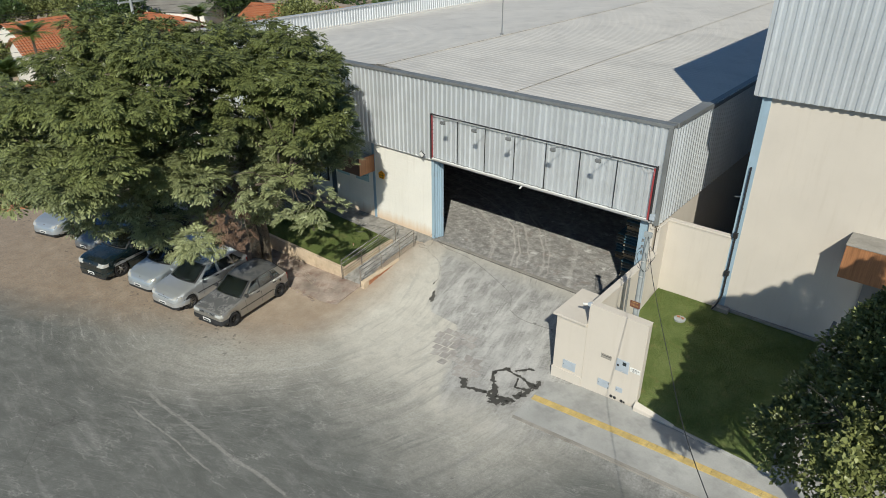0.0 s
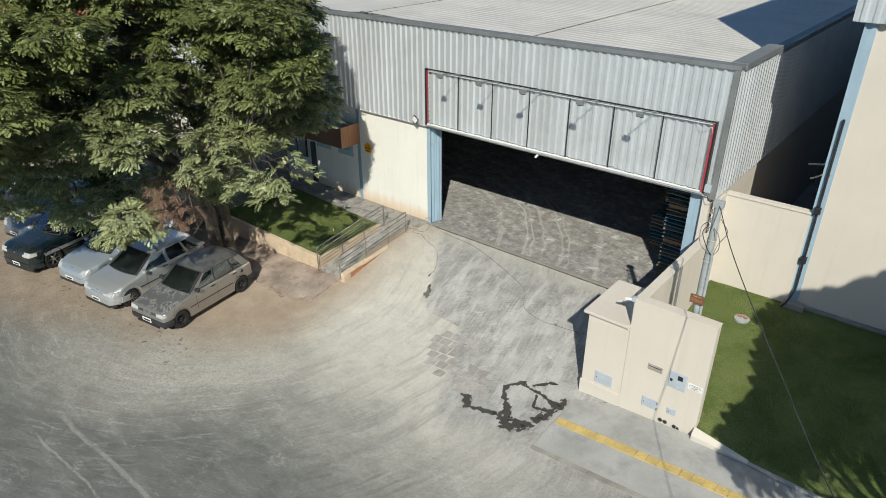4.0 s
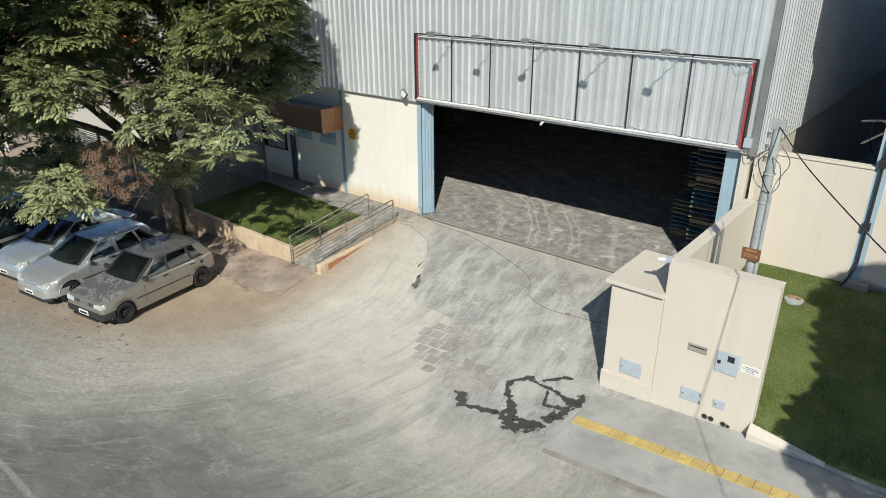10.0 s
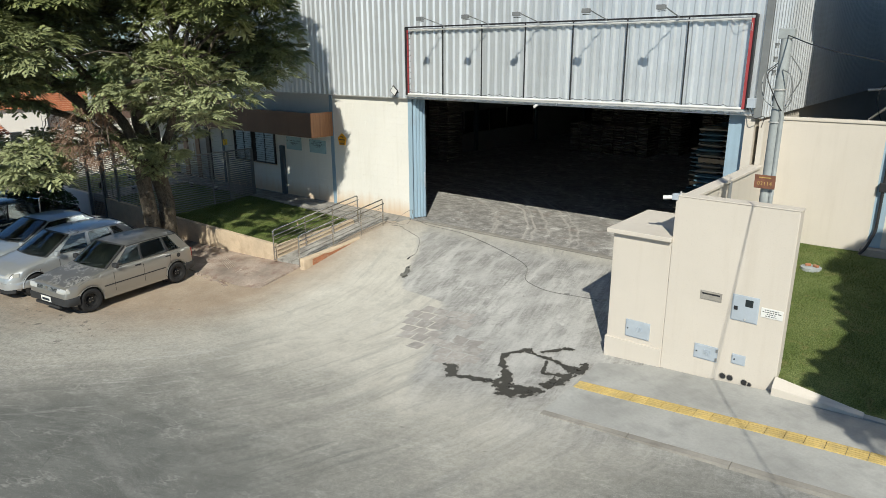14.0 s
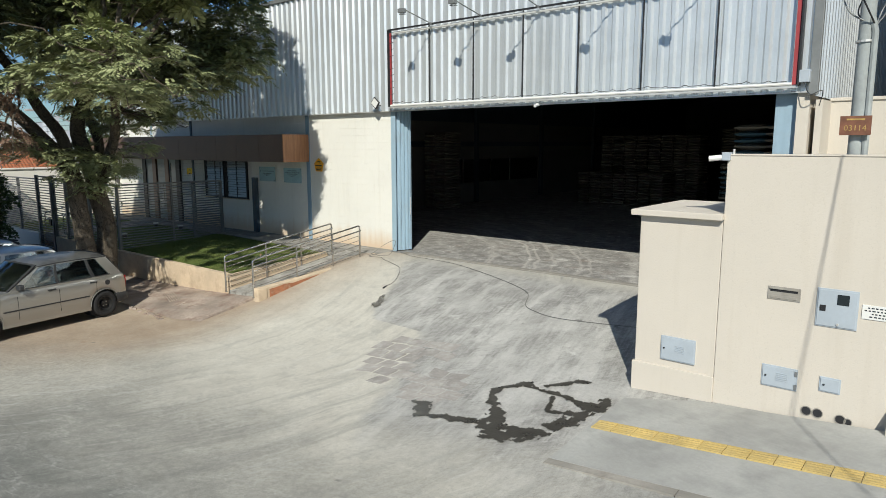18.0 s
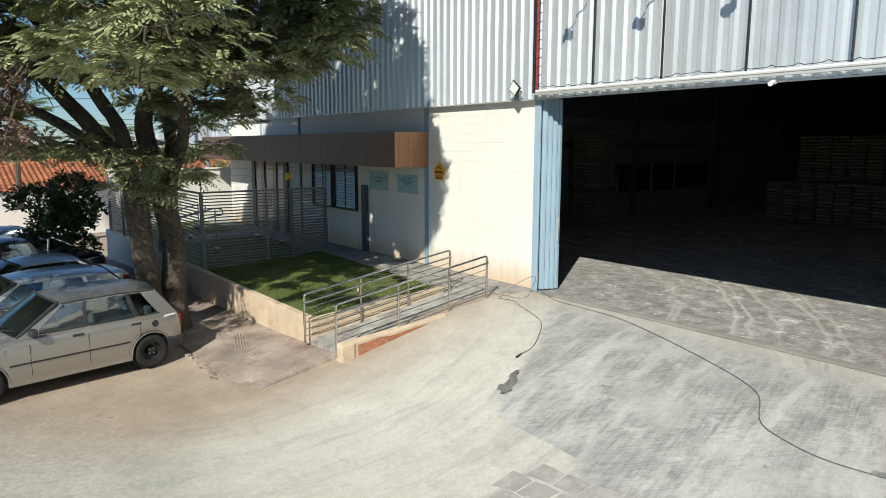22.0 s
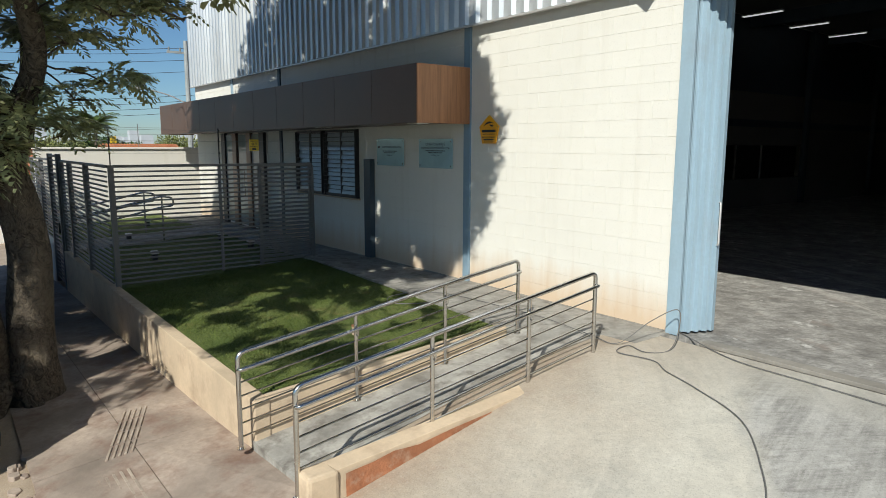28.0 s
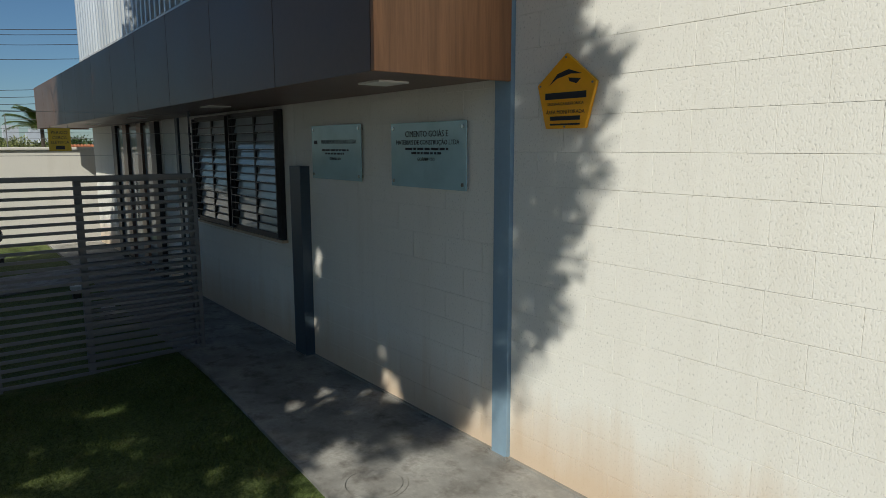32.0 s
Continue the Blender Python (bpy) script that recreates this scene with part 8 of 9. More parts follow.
    shaft = np.sin(sx * 2.3 + 1.1 * np.sin(sz * 1.7)) * np.sin(sz * 2.7 + 0.9 * np.sin(sx * 1.3)) + 0.55 * np.sin(sx * 5.1 + 2.0) * np.sin(sz * 4.6 + 1.0)
    keep = (sx < right) & (sx > left) & ((shaft < np.where(sz < -1.6, 0.85, np.where((sz < -0.2) & (sx > -5.6), 0.45, 0.84))) | (sz < -5.0))
    flank = [(0.9, -7.2, 4.25, 0.75), (1.1, -7.7, 3.7, 0.55), (0.2, -7.0, 4.65, 0.75), (-0.8, -7.2, 4.9, 0.7), (0.3, -7.8, 3.9, 0.6), (-1.8, -7.6, 4.8, 0.65), (-0.6, -7.9, 4.2, 0.6), (-1.5, -8.2, 4.1, 0.5), (-1.9, -6.4, 4.4, 0.6), (-3.2, -7.4, 4.3, 0.6), (0.1, -6.3, 4.0, 0.45)]
    t3, o3 = pads(rng, flank, 14.0, 0.55)
    fsx, fsz = t3[:, 0] + 0.68 * t3[:, 1], t3[:, 2] + 0.93 * t3[:, 1]
    thin = np.sin(fsx * 6.1 + 0.7) * np.sin(fsz * 5.3 + 1.9) < 0.5
    t3, o3 = t3[thin], o3[thin]
    spec += flank
    tips, outs = np.concatenate([tips[keep], t3]), np.concatenate([outs[keep], o3])
    q = fronds(rng, tips, outs, 4, 0.36, 7, 0.056, 0.105)
    # coarser sprays hidden inside the dome, added to block light through the crown
    t4, o4 = pads(rng, [(x, y, z - 0.4, r * 0.85) for x, y, z, r in spec if r > 0.6], 6.5, 0.35)
    sx, sz = t4[:, 0] + 0.68 * t4[:, 1], t4[:, 2] + 0.93 * t4[:, 1]
    shaft = np.sin(sx * 2.3 + 1.1 * np.sin(sz * 1.7)) * np.sin(sz * 2.7 + 0.9 * np.sin(sx * 1.3)) + 0.55 * np.sin(sx * 5.1 + 2.0) * np.sin(sz * 4.6 + 1.0)
    k4 = (sx < np.interp(sz, EDGE_Z, EDGE_X) - 0.3) & (sx > np.interp(sz, FAR_Z, FAR_X) + 0.3) & ((shaft < 0.6) | (sz < -2.0))
    q = np.concatenate([q, fronds(rng, t4[k4], o4[k4], 4, 0.45, 5, 0.095, 0.20)])
    # gaps between the clumps that let the sun down to the lawn, the walkway and the wall
    mid = q.mean(1)
    sx, sz = mid[:, 0] + 0.68 * mid[:, 1], mid[:, 2] + 0.93 * mid[:, 1]
    shut = np.ones(len(q), bool)
    for gx, gz, gr in GAPS:
        shut &= np.hypot(sx - gx, (sz - gz) * 1.4) > gr
    q = q[shut]
    cr = new("crown", quads_mesh("crown", q - off, LEAF))
    cr.parent = tr
    tagged(cr, "feathery green foliage in layered clumps")
    dead = [(-1.7, -9.0, 3.6, 0.5), (-2.1, -9.1, 3.1, 0.5), (-1.3, -9.0, 3.1, 0.45), (-1.0, -8.9, 2.8, 0.35), (-2.5, -9.0, 3.6, 0.4), (-1.8, -9.2, 2.75, 0.35)]
    t2, o2 = pads(rng, dead, 17.0, 0.8)
    dd = new("dead_foliage", quads_mesh("dead_foliage", fronds(rng, t2, o2, 4, 0.24, 6, 0.032, 0.07, 1.0) - off, DEAD))
    dd.parent = tr
    tagged(dd, "withered brown foliage on a broken branch")
    # two trunks, their forks and main limbs: places from the foot, with the girth at each
    routes = [[(0.16, 0.10, 0, 0.34), (0.10, 0.10, 0.45, 0.26), (0.05, 0.16, 1.8, 0.235), (0.0, -0.02, 2.9, 0.22), (-0.02, -0.08, 3.55, 0.20), (-0.05, -0.25, 4.4, 0.17), (0.3, 0.2, 5.6, 0.13), (0.8, 1.2, 7.4, 0.08)],
              [(0.0, -0.26, 0, 0.30), (0.02, -0.32, 0.5, 0.24), (0.33, -0.54, 2.0, 0.205), (0.28, -0.66, 3.3, 0.19), (-0.08, -1.10, 4.1, 0.16), (-0.40, -1.54, 4.75, 0.14), (-1.6, -2.6, 6.2, 0.11), (-3.2, -3.6, 7.6, 0.07)],
              [(0.28, -0.60, 3.0, 0.16), (0.12, -0.70, 4.1, 0.15), (-0.26, -1.0, 4.85, 0.13), (0.1, -2.2, 6.4, 0.10), (-0.6, -4.0, 7.8, 0.06)],
              [(0.02, 0.0, 2.7, 0.15), (0.35, 0.25, 3.6, 0.13), (1.2, 0.2, 4.5, 0.11), (2.8, -0.5, 5.5, 0.08), (4.6, -1.2, 5.7, 0.05)],
              [(-0.02, -0.05, 3.0, 0.14), (-0.3, 0.35, 3.9, 0.13), (-1.3, 0.4, 5.2, 0.11), (-3.6, 0.2, 7.8, 0.06)],
              [(0.2, -0.74, 3.5, 0.12), (-0.5, -2.0, 4.5, 0.10), (-1.0, -4.0, 5.2, 0.08), (-1.6, -6.0, 5.4, 0.05)],
              [(-0.08, -1.1, 4.1, 0.11), (-2.0, -1.5, 5.2, 0.09), (-5.0, -2.0, 6.4, 0.06)]]
    tk, ends = Shape(), []
    for route in routes:
        route = [(x + 0.55 * min(1.0, max(0.0, (5.2 - z) / 2.0)), y - 0.13 * min(1.0, max(0.0, (5.2 - z) / 2.0)), z, r) for x, y, z, r in route]
        pts = spline([(x, y, z) for x, y, z, r in route], 5)
        girth = np.interp(np.linspace(0, len(route) - 1, len(pts)), range(len(route)), [r for x, y, z, r in route])
        pts = [p + Vector((noise.noise((p.x, p.y, p.z * 1.6)), noise.noise((p.x + 9, p.y, p.z * 1.6)), 0)) * 0.05 * min(1, p.z) for p in pts]
        if route[0][2] == 0:
            pts, girth = [pts[0] - Vector((0, 0, 0.3))] + pts, np.insert(girth, 0, girth[0] * 1.25)
        tk.tube(pts, [float(g) * (1 + 0.10 * noise.noise((i * 0.7, g * 9, 2))) for i, g in enumerate(girth)], 16)
        ends += [p for p in pts if p.z > 3.9][::4] + [pts[-1]]
    part("trunk", tk, BARK, tr, "fissured grey-brown bark", smooth=50)
    rs = Shape()
    for k in range(7):
        a = k * 0.9 + 0.3
        u, v = Vector((math.cos(a), math.sin(a), 0)), Vector((math.cos(a + 0.2), math.sin(a + 0.2), 0))
        foot = Vector((0.62, -0.22, 0))
        rs.tube([foot + u * 0.22 + Vector((0, 0, 0.30)), foot + u * 0.42 + Vector((0, 0, 0.06)), foot + v * 0.62 - Vector((0, 0, 0.08))], [0.13, 0.10, 0.04], 8)
    part("root_flare", rs, BARK, tr, smooth=60)
    for (x, y, z, r) in spec:
        if -2.5 < z + 0.93 * y and x + 0.68 * y > float(np.interp(z + 0.93 * y, [-2.0, 0.0, 2.0, 4.0, 6.0], [-3.4, -4.4, -4.0, -4.8, -5.2])):
            continue
        t = Vector((x, y, z - 0.2 * r)) - BASE
        e = min(ends, key=lambda p: (p - t).length + 0.4 * max(0, p.z - t.z))
        far = min(1.0, (e - t).length / 3)
        lb_ = Shape()
        limb(lb_, e, t, (0.055 if r > 0.8 else 0.022) * (0.4 + 0.6 * far), 0.010, rr, 0.05)
        for j in range(3):
            w = t + Vector((rr.uniform(-1, 1), rr.uniform(-1, 1), rr.uniform(-0.1, 0.4))) * r * 0.7
            limb(lb_, t - (t - e) * 0.02, w, 0.012, 0.004, rr, 0.04, 4)
        part("limb", lb_, BARK, tr, smooth=60)
    broken = Vector((-2.4, -8.2, 4.3)) - BASE
    lb_ = Shape()
    limb(lb_, min(ends, key=lambda p: (p - Vector((3.1, -2.45, 5.2))).length), broken, 0.07, 0.04, rr, 0.03, 5)
    for (x, y, z, r) in dead:
        t = Vector((x, y, z)) - BASE
        limb(lb_, broken, t, 0.035, 0.01, rr, 0.05, 5)
        for j in range(6):
            limb(lb_, t - Vector((0, 0, 0.05)), t + Vector((rr.uniform(-1, 1), rr.uniform(-1, 1), rr.uniform(-1, 0.4))) * r, 0.010, 0.003, rr, 0.03, 3)
    part("broken_limb", lb_, BARK, tr, "bare grey broken branch", smooth=60)


big_tree()


def leafy_tree(name, at, trunk_h, spec, label, mat, density, leaf, seed, trunk_r=0.12, edge=None):
    rng = np.random.default_rng(seed)
    rr = random.Random(seed)
    tr = thing(name, at, 0, label, "tree")
    tips, outs = pads(rng, spec, density, 0.85)
    if edge:
        sx, sz = tips[:, 0] + at[0] + 0.68 * (tips[:, 1] + at[1]), tips[:, 2] + at[2] + 0.93 * (tips[:, 1] + at[1])
        k = sx > np.interp(sz, edge[0], edge[1]) + 0.12 * np.sin(sz * 9 + 3 * np.sin(sx * 5))
        tips, outs = tips[k], outs[k]
    m = len(tips)
    d = unit(outs + rng.normal(0, 0.7, (m, 3)))
    sd = unit(np.cross(d, np.array([0.3, -0.4, 0.85]) + rng.normal(0, 0.6, (m, 3))))
    ln = leaf * rng.uniform(0.7, 1.2, (m, 1))
    a, b = tips, tips + d * ln
    mid_ = tips + d * ln * 0.5
    q = np.stack([a, mid_ - sd * ln * 0.28, b, mid_ + sd * ln * 0.28], 1)
    cr = new("crown", quads_mesh("crown", q, mat))
    cr.parent = tr
    tk = Shape()
    limb(tk, (0, 0, -0.2), (0.1, 0.05, trunk_h), trunk_r, trunk_r * 0.7, rr)
    for (x, y, z, r) in spec:
        limb(tk, (0.1, 0.05, trunk_h * rr.uniform(0.7, 1.0)), (x, y, z), trunk_r * 0.5, 0.015, rr, 0.03, 5)
        for j in range(4):
            limb(tk, (x, y, z), (x + rr.uniform(-r, r) * 0.8, y + rr.uniform(-r, r) * 0.8, z + rr.uniform(-r, r) * 0.7), 0.015, 0.005, rr, 0.02, 3)
    part("trunk", tk, BARK, tr, smooth=60)
    return tr


leafy_tree("shrub_tree", (-11.9, -6.75, -1.2), 1.3, [(0, 0, 2.0, 0.75), (0.7, -0.2, 1.7, 0.65), (-0.7, 0.3, 1.8, 0.7), (0.3, -0.6, 2.5, 0.65), (-0.4, 0.4, 2.8, 0.6), (0.5, 0.4, 2.3, 0.6), (0.9, 0.3, 1.3, 0.45), (0.2, -0.7, 1.4, 0.5)],
           "dark glossy small tree at the end of the pavement", LEAF2, 520.0, 0.12, 21)
leafy_tree("street_tree", (19.1, -8.9, 0.0), 3.6, [(x + 0.55 - 19.1, y - 0.8 + 8.9, z + 0.75, r) for x, y, z, r in ((17.0, -9.6, 5.6, 1.1), (17.6, -8.4, 5.4, 1.2), (18.2, -7.4, 6.0, 1.3), (19.0, -6.0, 6.0, 1.3), (18.6, -5.0, 5.2, 1.2), (17.4, -6.2, 4.8, 1.1), (16.9, -7.6, 4.3, 1.1), (16.6, -8.8, 4.0, 1.0), (17.5, -10.3, 5.0, 0.8),
                                                     (19.5, -8.0, 7.0, 1.5), (18.4, -9.4, 6.8, 1.4), (20.0, -6.6, 7.0, 1.4), (19.2, -10.0, 6.5, 1.4), (20.5, -9.0, 8.0, 1.6), (20.6, -5.0, 6.0, 1.4), (17.8, -4.6, 4.2, 1.0), (17.3, -7.2, 5.9, 0.95), (18.1, -7.4, 7.4, 1.0), (18.3, -7.8, 7.2, 1.0), (19.3, -7.8, 9.0, 1.1), (19.8, -6.5, 8.6, 1.3), (20.4, -7.4, 9.4, 1.4), (18.9, -8.8, 8.2, 1.2))],
           "leafy street tree with small light green leaves beside the lawn", LEAF3, 1350.0, 0.115, 22, edge=([-4.3, -3.5, -2.6, -1.7, -1.0, 0.0, 0.6, 1.84, 2.6, 3.8, 6.0], [9.6, 9.98, 10.74, 11.26, 11.35, 12.0, 11.9, 13.0, 14.24, 15.65, 18.3]))

# ---- cement bags in the warehouse ----
def bag_mesh(name, mat):
    s = Shape()
    nx_, ny_ = 4, 3
    vs, fs = [], []
    for t in (0, 1):
        for j in range(ny_ + 1):
            for i in range(nx_ + 1):
                u, v = i / nx_ * 2 - 1, j / ny_ * 2 - 1
                puff = (1 - u ** 4) * (1 - v ** 4)
                vs.append((u * 0.33 * (1 - 0.03 * abs(v)), v * 0.20, 0.065 + (0.015 + 0.05 * puff) * (1 if t else -1)))
    m = (nx_ + 1) * (ny_ + 1)
    for j in range(ny_):
        for i in range(nx_):
            a = j * (nx_ + 1) + i
            fs += [(a, a + nx_ + 1, a + nx_ + 2, a + 1), (m + a, m + a + 1, m + a + nx_ + 2, m + a + nx_ + 1)]
    rim = [i for i in range(nx_)] + [nx_ + j * (nx_ + 1) for j in range(ny_)] + [ny_ * (nx_ + 1) + nx_ - i for i in range(nx_)] + [(ny_ - j) * (nx_ + 1) for j in range(ny_)]
    for k in range(len(rim)):
        a, b = rim[k], rim[(k + 1) % len(rim)]
        fs.append((a, b, b + m, a + m))
    s.add(vs, fs)
    return s.mesh(name, mat, smooth=60)


BAG_A, BAG_B = bag_mesh("cement_bag", BAG), bag_mesh("cement_bag_blue", BAG_BLUE)
RUNNER = Shape().box(-0.6, 0.6, -0.04, 0.04, 0.02, 0.11).mesh("runner", PALLET)
BOARD = Shape().box(0.0, 0.12, -0.55, 0.55, 0.0, 0.02).mesh("board", PALLET)


def bag_stack(x, y, z, layers, rz, rng, label):
    st = thing("bag_stack", (x, y, z), rz, label, "cement bags", "stacks of cement bags")
    for y_ in (-0.5, 0.0, 0.5):
        part("runner", RUNNER, PALLET, st).matrix_basis = pose(0, y_, 0)
    for i in range(7):
        for z_ in (0.0, 0.11):
            part("board", BOARD, PALLET, st).matrix_basis = pose(-0.6 + i * 0.19, 0, z_)
    for k in range(layers):
        for i in range(2):
            for j in range(3):
                me = BAG_B if rng.random() < 0.4 else BAG_A
                b = part("bag", me, BAG, st)
                b.matrix_basis = pose((i - 0.5) * 0.62 + rng.uniform(-0.03, 0.03), (j - 1) * 0.37 + rng.uniform(-0.02, 0.02), 0.13 + k * 0.135, rng.uniform(-2, 2), rng.uniform(-2, 2), rng.uniform(-4, 4))
    return st


brng = random.Random(9)
for (x, y, tiers) in ((9.1, 2.3, 3), (9.1, 3.6, 3), (7.95, 4.2, 1), (9.1, 5.0, 3), (7.85, 5.5, 2)):
    z = 0.0
    for t in range(tiers):
        bag_stack(x, y, z, 8 if t < 2 else 6, 0, brng, "pallet of paper cement bags with blue print stacked beside the gate")
        z += 0.13 + (8 if t < 2 else 6) * 0.135 + 0.005


def stack_block(x, y, w, d, h, label):
    """A row of stacked bags deep in the warehouse."""
    st = thing("bag_stack", (x, y, 0), 0, label, "cement bags", "rows of cement bags in the dark")
    me = Shape().box(0, 0.6, -d / 2, d / 2, 0.01, 0.12).mesh("bag_layer", BAG, 0.03, 1)
    rr = random.Random(int(x * 7 + y * 13))
    z = 0.0
    while z < h:
        for i in range(int(w / 0.64)):
            b = part("bag", me, BAG, st)
            b.matrix_basis = pose(i * 0.64 + rr.uniform(-0.03, 0.03), rr.uniform(-0.04, 0.04), z)
        z += 0.13
    return st


stack_block(-7.7, 10.6, 1.9, 1.2, 3.5, "tall row of stacked cement bags by the inner wall")
stack_block(-3.6, 18.0, 5.0, 1.6, 1.5, "low row of stacked cement bags in the dark")
stack_block(-3.2, 19.6, 5.2, 1.4, 3.3, "tall row of stacked cement bags in the dark")
stack_block(2.6, 20.5, 6.0, 1.4, 3.6, "tall row of stacked cement bags at the back")
LIT, _lt, _lb = blank("glowing strip light tube")
_lb.inputs["Base Color"].default_value = (0.85, 0.86, 0.88, 1)
_lb.inputs["Emission Color"].default_value = (0.93, 0.97, 1.0, 1)
_lb.inputs["Emission Strength"].default_value = 0.5
ll = thing("strip_light", (-6.9, 14.7, 6.3), 0, "long hanging strip light glowing white under the roof", "strip light", "strip lights under the roof")
part("housing", Shape().box(-0.65, 0.65, -0.09, 0.09, 0.0, 0.05), WHITE, ll, bevel=0.01)
part("reflector", Shape().box(-0.63, 0.63, -0.07, 0.07, -0.02, -0.001), LIT, ll)
for x in (-0.5, 0.5):
    part("hanger", Shape().tube([(x, 0, 0.05), (x, 0, 0.26)], 0.006, 5), FLASH, ll)
for x in (-6.9, -2.4, 2.1, 6.6):
    for y in (5.5, 8.6, 11.7, 14.7, 17.9, 21.0):
        if (x, y) != (-6.9, 14.7):
            copy_thing(ll, pose(x, y, 6.3))
# Beams coloured dark to hold the shade under the roof.
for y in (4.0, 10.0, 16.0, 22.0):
    bmn = tagged(new("roof_beam"), "steel beam under the warehouse roof, shade put into its colour", "beam", kind="structure")
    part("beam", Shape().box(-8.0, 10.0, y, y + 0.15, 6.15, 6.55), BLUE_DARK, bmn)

# ---- beyond the yard: houses, trees, far town ----
def house(x, y, z, w, d, h, rise, rz, label, wall=WHITE_WALL, roof=TILE):
    """A low house with a gabled tile roof; ridge along local x."""
    o = thing("house", (x, y, z), rz, label, "house", "low houses of the neighbourhood")
    part("wall", Shape().box(-w / 2, w / 2, -d / 2, d / 2, -2.5, h), wall, o)
    part("gable", Shape().add([(-w / 2, -d / 2, h), (-w / 2, d / 2, h), (-w / 2, 0, h + rise), (w / 2, -d / 2, h), (w / 2, d / 2, h), (w / 2, 0, h + rise)], [(0, 1, 2), (5, 4, 3), (0, 2, 5, 3), (1, 4, 5, 2)]), wall, o)
    for s in (-1, 1):
        sh = Shape()
        n = int((w + 0.8) / 0.28)
        for i in range(n):
            a = -w / 2 - 0.4 + i * 0.28
            for j in range(int(d / 2 / 0.42) + 1):
                t0, t1 = j * 0.42 / (d / 2), min((j * 0.42 + 0.45) / (d / 2), 1.12)
                y0, y1 = s * d / 2 * t0, s * d / 2 * t1
                z0, z1 = h + rise * (1 - t0) + 0.12, h + rise * (1 - t1) + 0.16
                sh.add([(a, y0, z0), (a + 0.14, y0, z0 + 0.07), (a + 0.28, y0, z0), (a, y1, z1), (a + 0.14, y1, z1 + 0.07), (a + 0.28, y1, z1)], [(0, 1, 4, 3), (1, 2, 5, 4)])
        part("roof_slope", sh, roof, o)
    for i in range(3):
        a = -w / 2 + w * (i + 0.5) / 3
        wn = part("window", Shape().box(a - 0.5, a + 0.5, -d / 2 - 0.03, -d / 2 + 0.02, 1.0, 2.0), FENCE, o)
        part("pane", Shape().box(a - 0.44, a + 0.44, -d / 2 - 0.04, -d / 2 - 0.031, 1.06, 1.94), GLASS, wn)
    return o


def land(x):
    return lerp(x, STREET)


house(-37, -5.5, land(-37), 9, 8, 2.7, 1.4, 92, "white house with an orange tile roof across the side street")
house(-58, 7.3, land(-58), 5.6, 5.2, 4.0, 1.2, 85, "low house with a terracotta roof")
house(-57, 20.0, land(-57), 9, 8, 3.9, 1.4, 5, "house with an orange tile roof behind the side street")
house(-61, 14.5, land(-61), 8, 7, 3.6, 1.5, 95, "small house with a terracotta roof")
house(-58, -5.0, land(-58), 10, 8, 3.6, 1.5, 80, "house with a weathered orange roof")
house(-66, 24.0, land(-66), 12, 10, 3.4, 1.8, 3, "long house with an orange tile roof")
house(-66, 9.8, land(-66), 7, 6, 4.6, 1.5, 100, "tall house with a bright orange tile roof")
house(-30, 28.0, land(-30), 11, 9, 3.6, 1.2, 12, "pale house behind the warehouse", WHITE_WALL)
house(-55, 38.0, land(-55), 14, 10, 3.2, 1.9, 20, "house with a terracotta roof among trees")
house(-73, 31.0, land(-73), 13, 10, 5.0, 1.6, 30, "large white house with a pale roof", WHITE_WALL, CONC)
house(-24, 56.0, land(-24), 14, 10, 4.0, 1.2, 4, "pale house beyond the warehouse roof", WHITE_WALL)
solid("wall_street", Shape().box(-29.0, -28.8, -16.0, -3.0, -2.6, -0.2), WHITE_WALL, "low white garden wall across the side street", "wall", kind="structure")
vc = tagged(new("verge"), "red earth verge with a broken white kerb at the side street", "verge", kind="structure")
part("earth", Shape().slab([(-31.0, -14.0, land(-30) + 0.1), (-23.0, -11.6, land(-23) + 0.1), (-21.0, -7.0, land(-21) + 0.1), (-29.0, -5.0, land(-29) + 0.1)], 0.4), BRICK, vc)
for i in range(12):
    t = i / 12
    part("kerb_stone", Shape().slab([(-26.5 + 3.6 * t, -13.2 + 1.0 * t, -1.35), (-26.25 + 3.6 * t, -13.12 + 1.0 * t, -1.35), (-26.3 + 3.6 * t, -12.95 + 1.0 * t, -1.35), (-26.55 + 3.6 * t, -13.03 + 1.0 * t, -1.35)], 0.5), WHITE_WALL, vc)


def palm(x, y, z, h, seed, label):
    rr = random.Random(seed)
    o = thing("palm_tree", (x, y, z), 0, label, "palm tree")
    part("trunk", Shape().tube([(0, 0, -0.3), (0.1, 0.05, h * 0.5), (0.0, 0.1, h)], [0.16, 0.12, 0.11], 9), BARK, o)
    for k in range(24):
        a, e = k * 2.399, rr.uniform(0.3, 1.5)
        L = rr.uniform(1.8, 2.5)
        pts = []
        for i in range(9):
            t = i / 8
            r = L * t * math.cos(e * (1 - 0.4 * t))
            pts.append(Vector((math.cos(a) * r, math.sin(a) * r, h + L * (math.sin(e) * t - 0.42 * t * t))))
        fr = Shape()
        side = Vector((-math.sin(a), math.cos(a), 0))
        for i in range(8):
            for f in (0.0, 0.25, 0.5, 0.75):
                p = pts[i].lerp(pts[i + 1], f)
                dn = (pts[i + 1] - pts[i]).normalized()
                w = 0.5 * math.sin(math.pi * min(1, 0.25 + 0.75 * (i + f) / 8)) + 0.08
                for s in (-1, 1):
                    tip = p + side * s * w + dn * 0.22 - Vector((0, 0, 0.16))
                    fr.add([p - dn * 0.03, p + dn * 0.04, tip], [(0, 1, 2)])
        part("frond", fr, PALM, o)
    return o


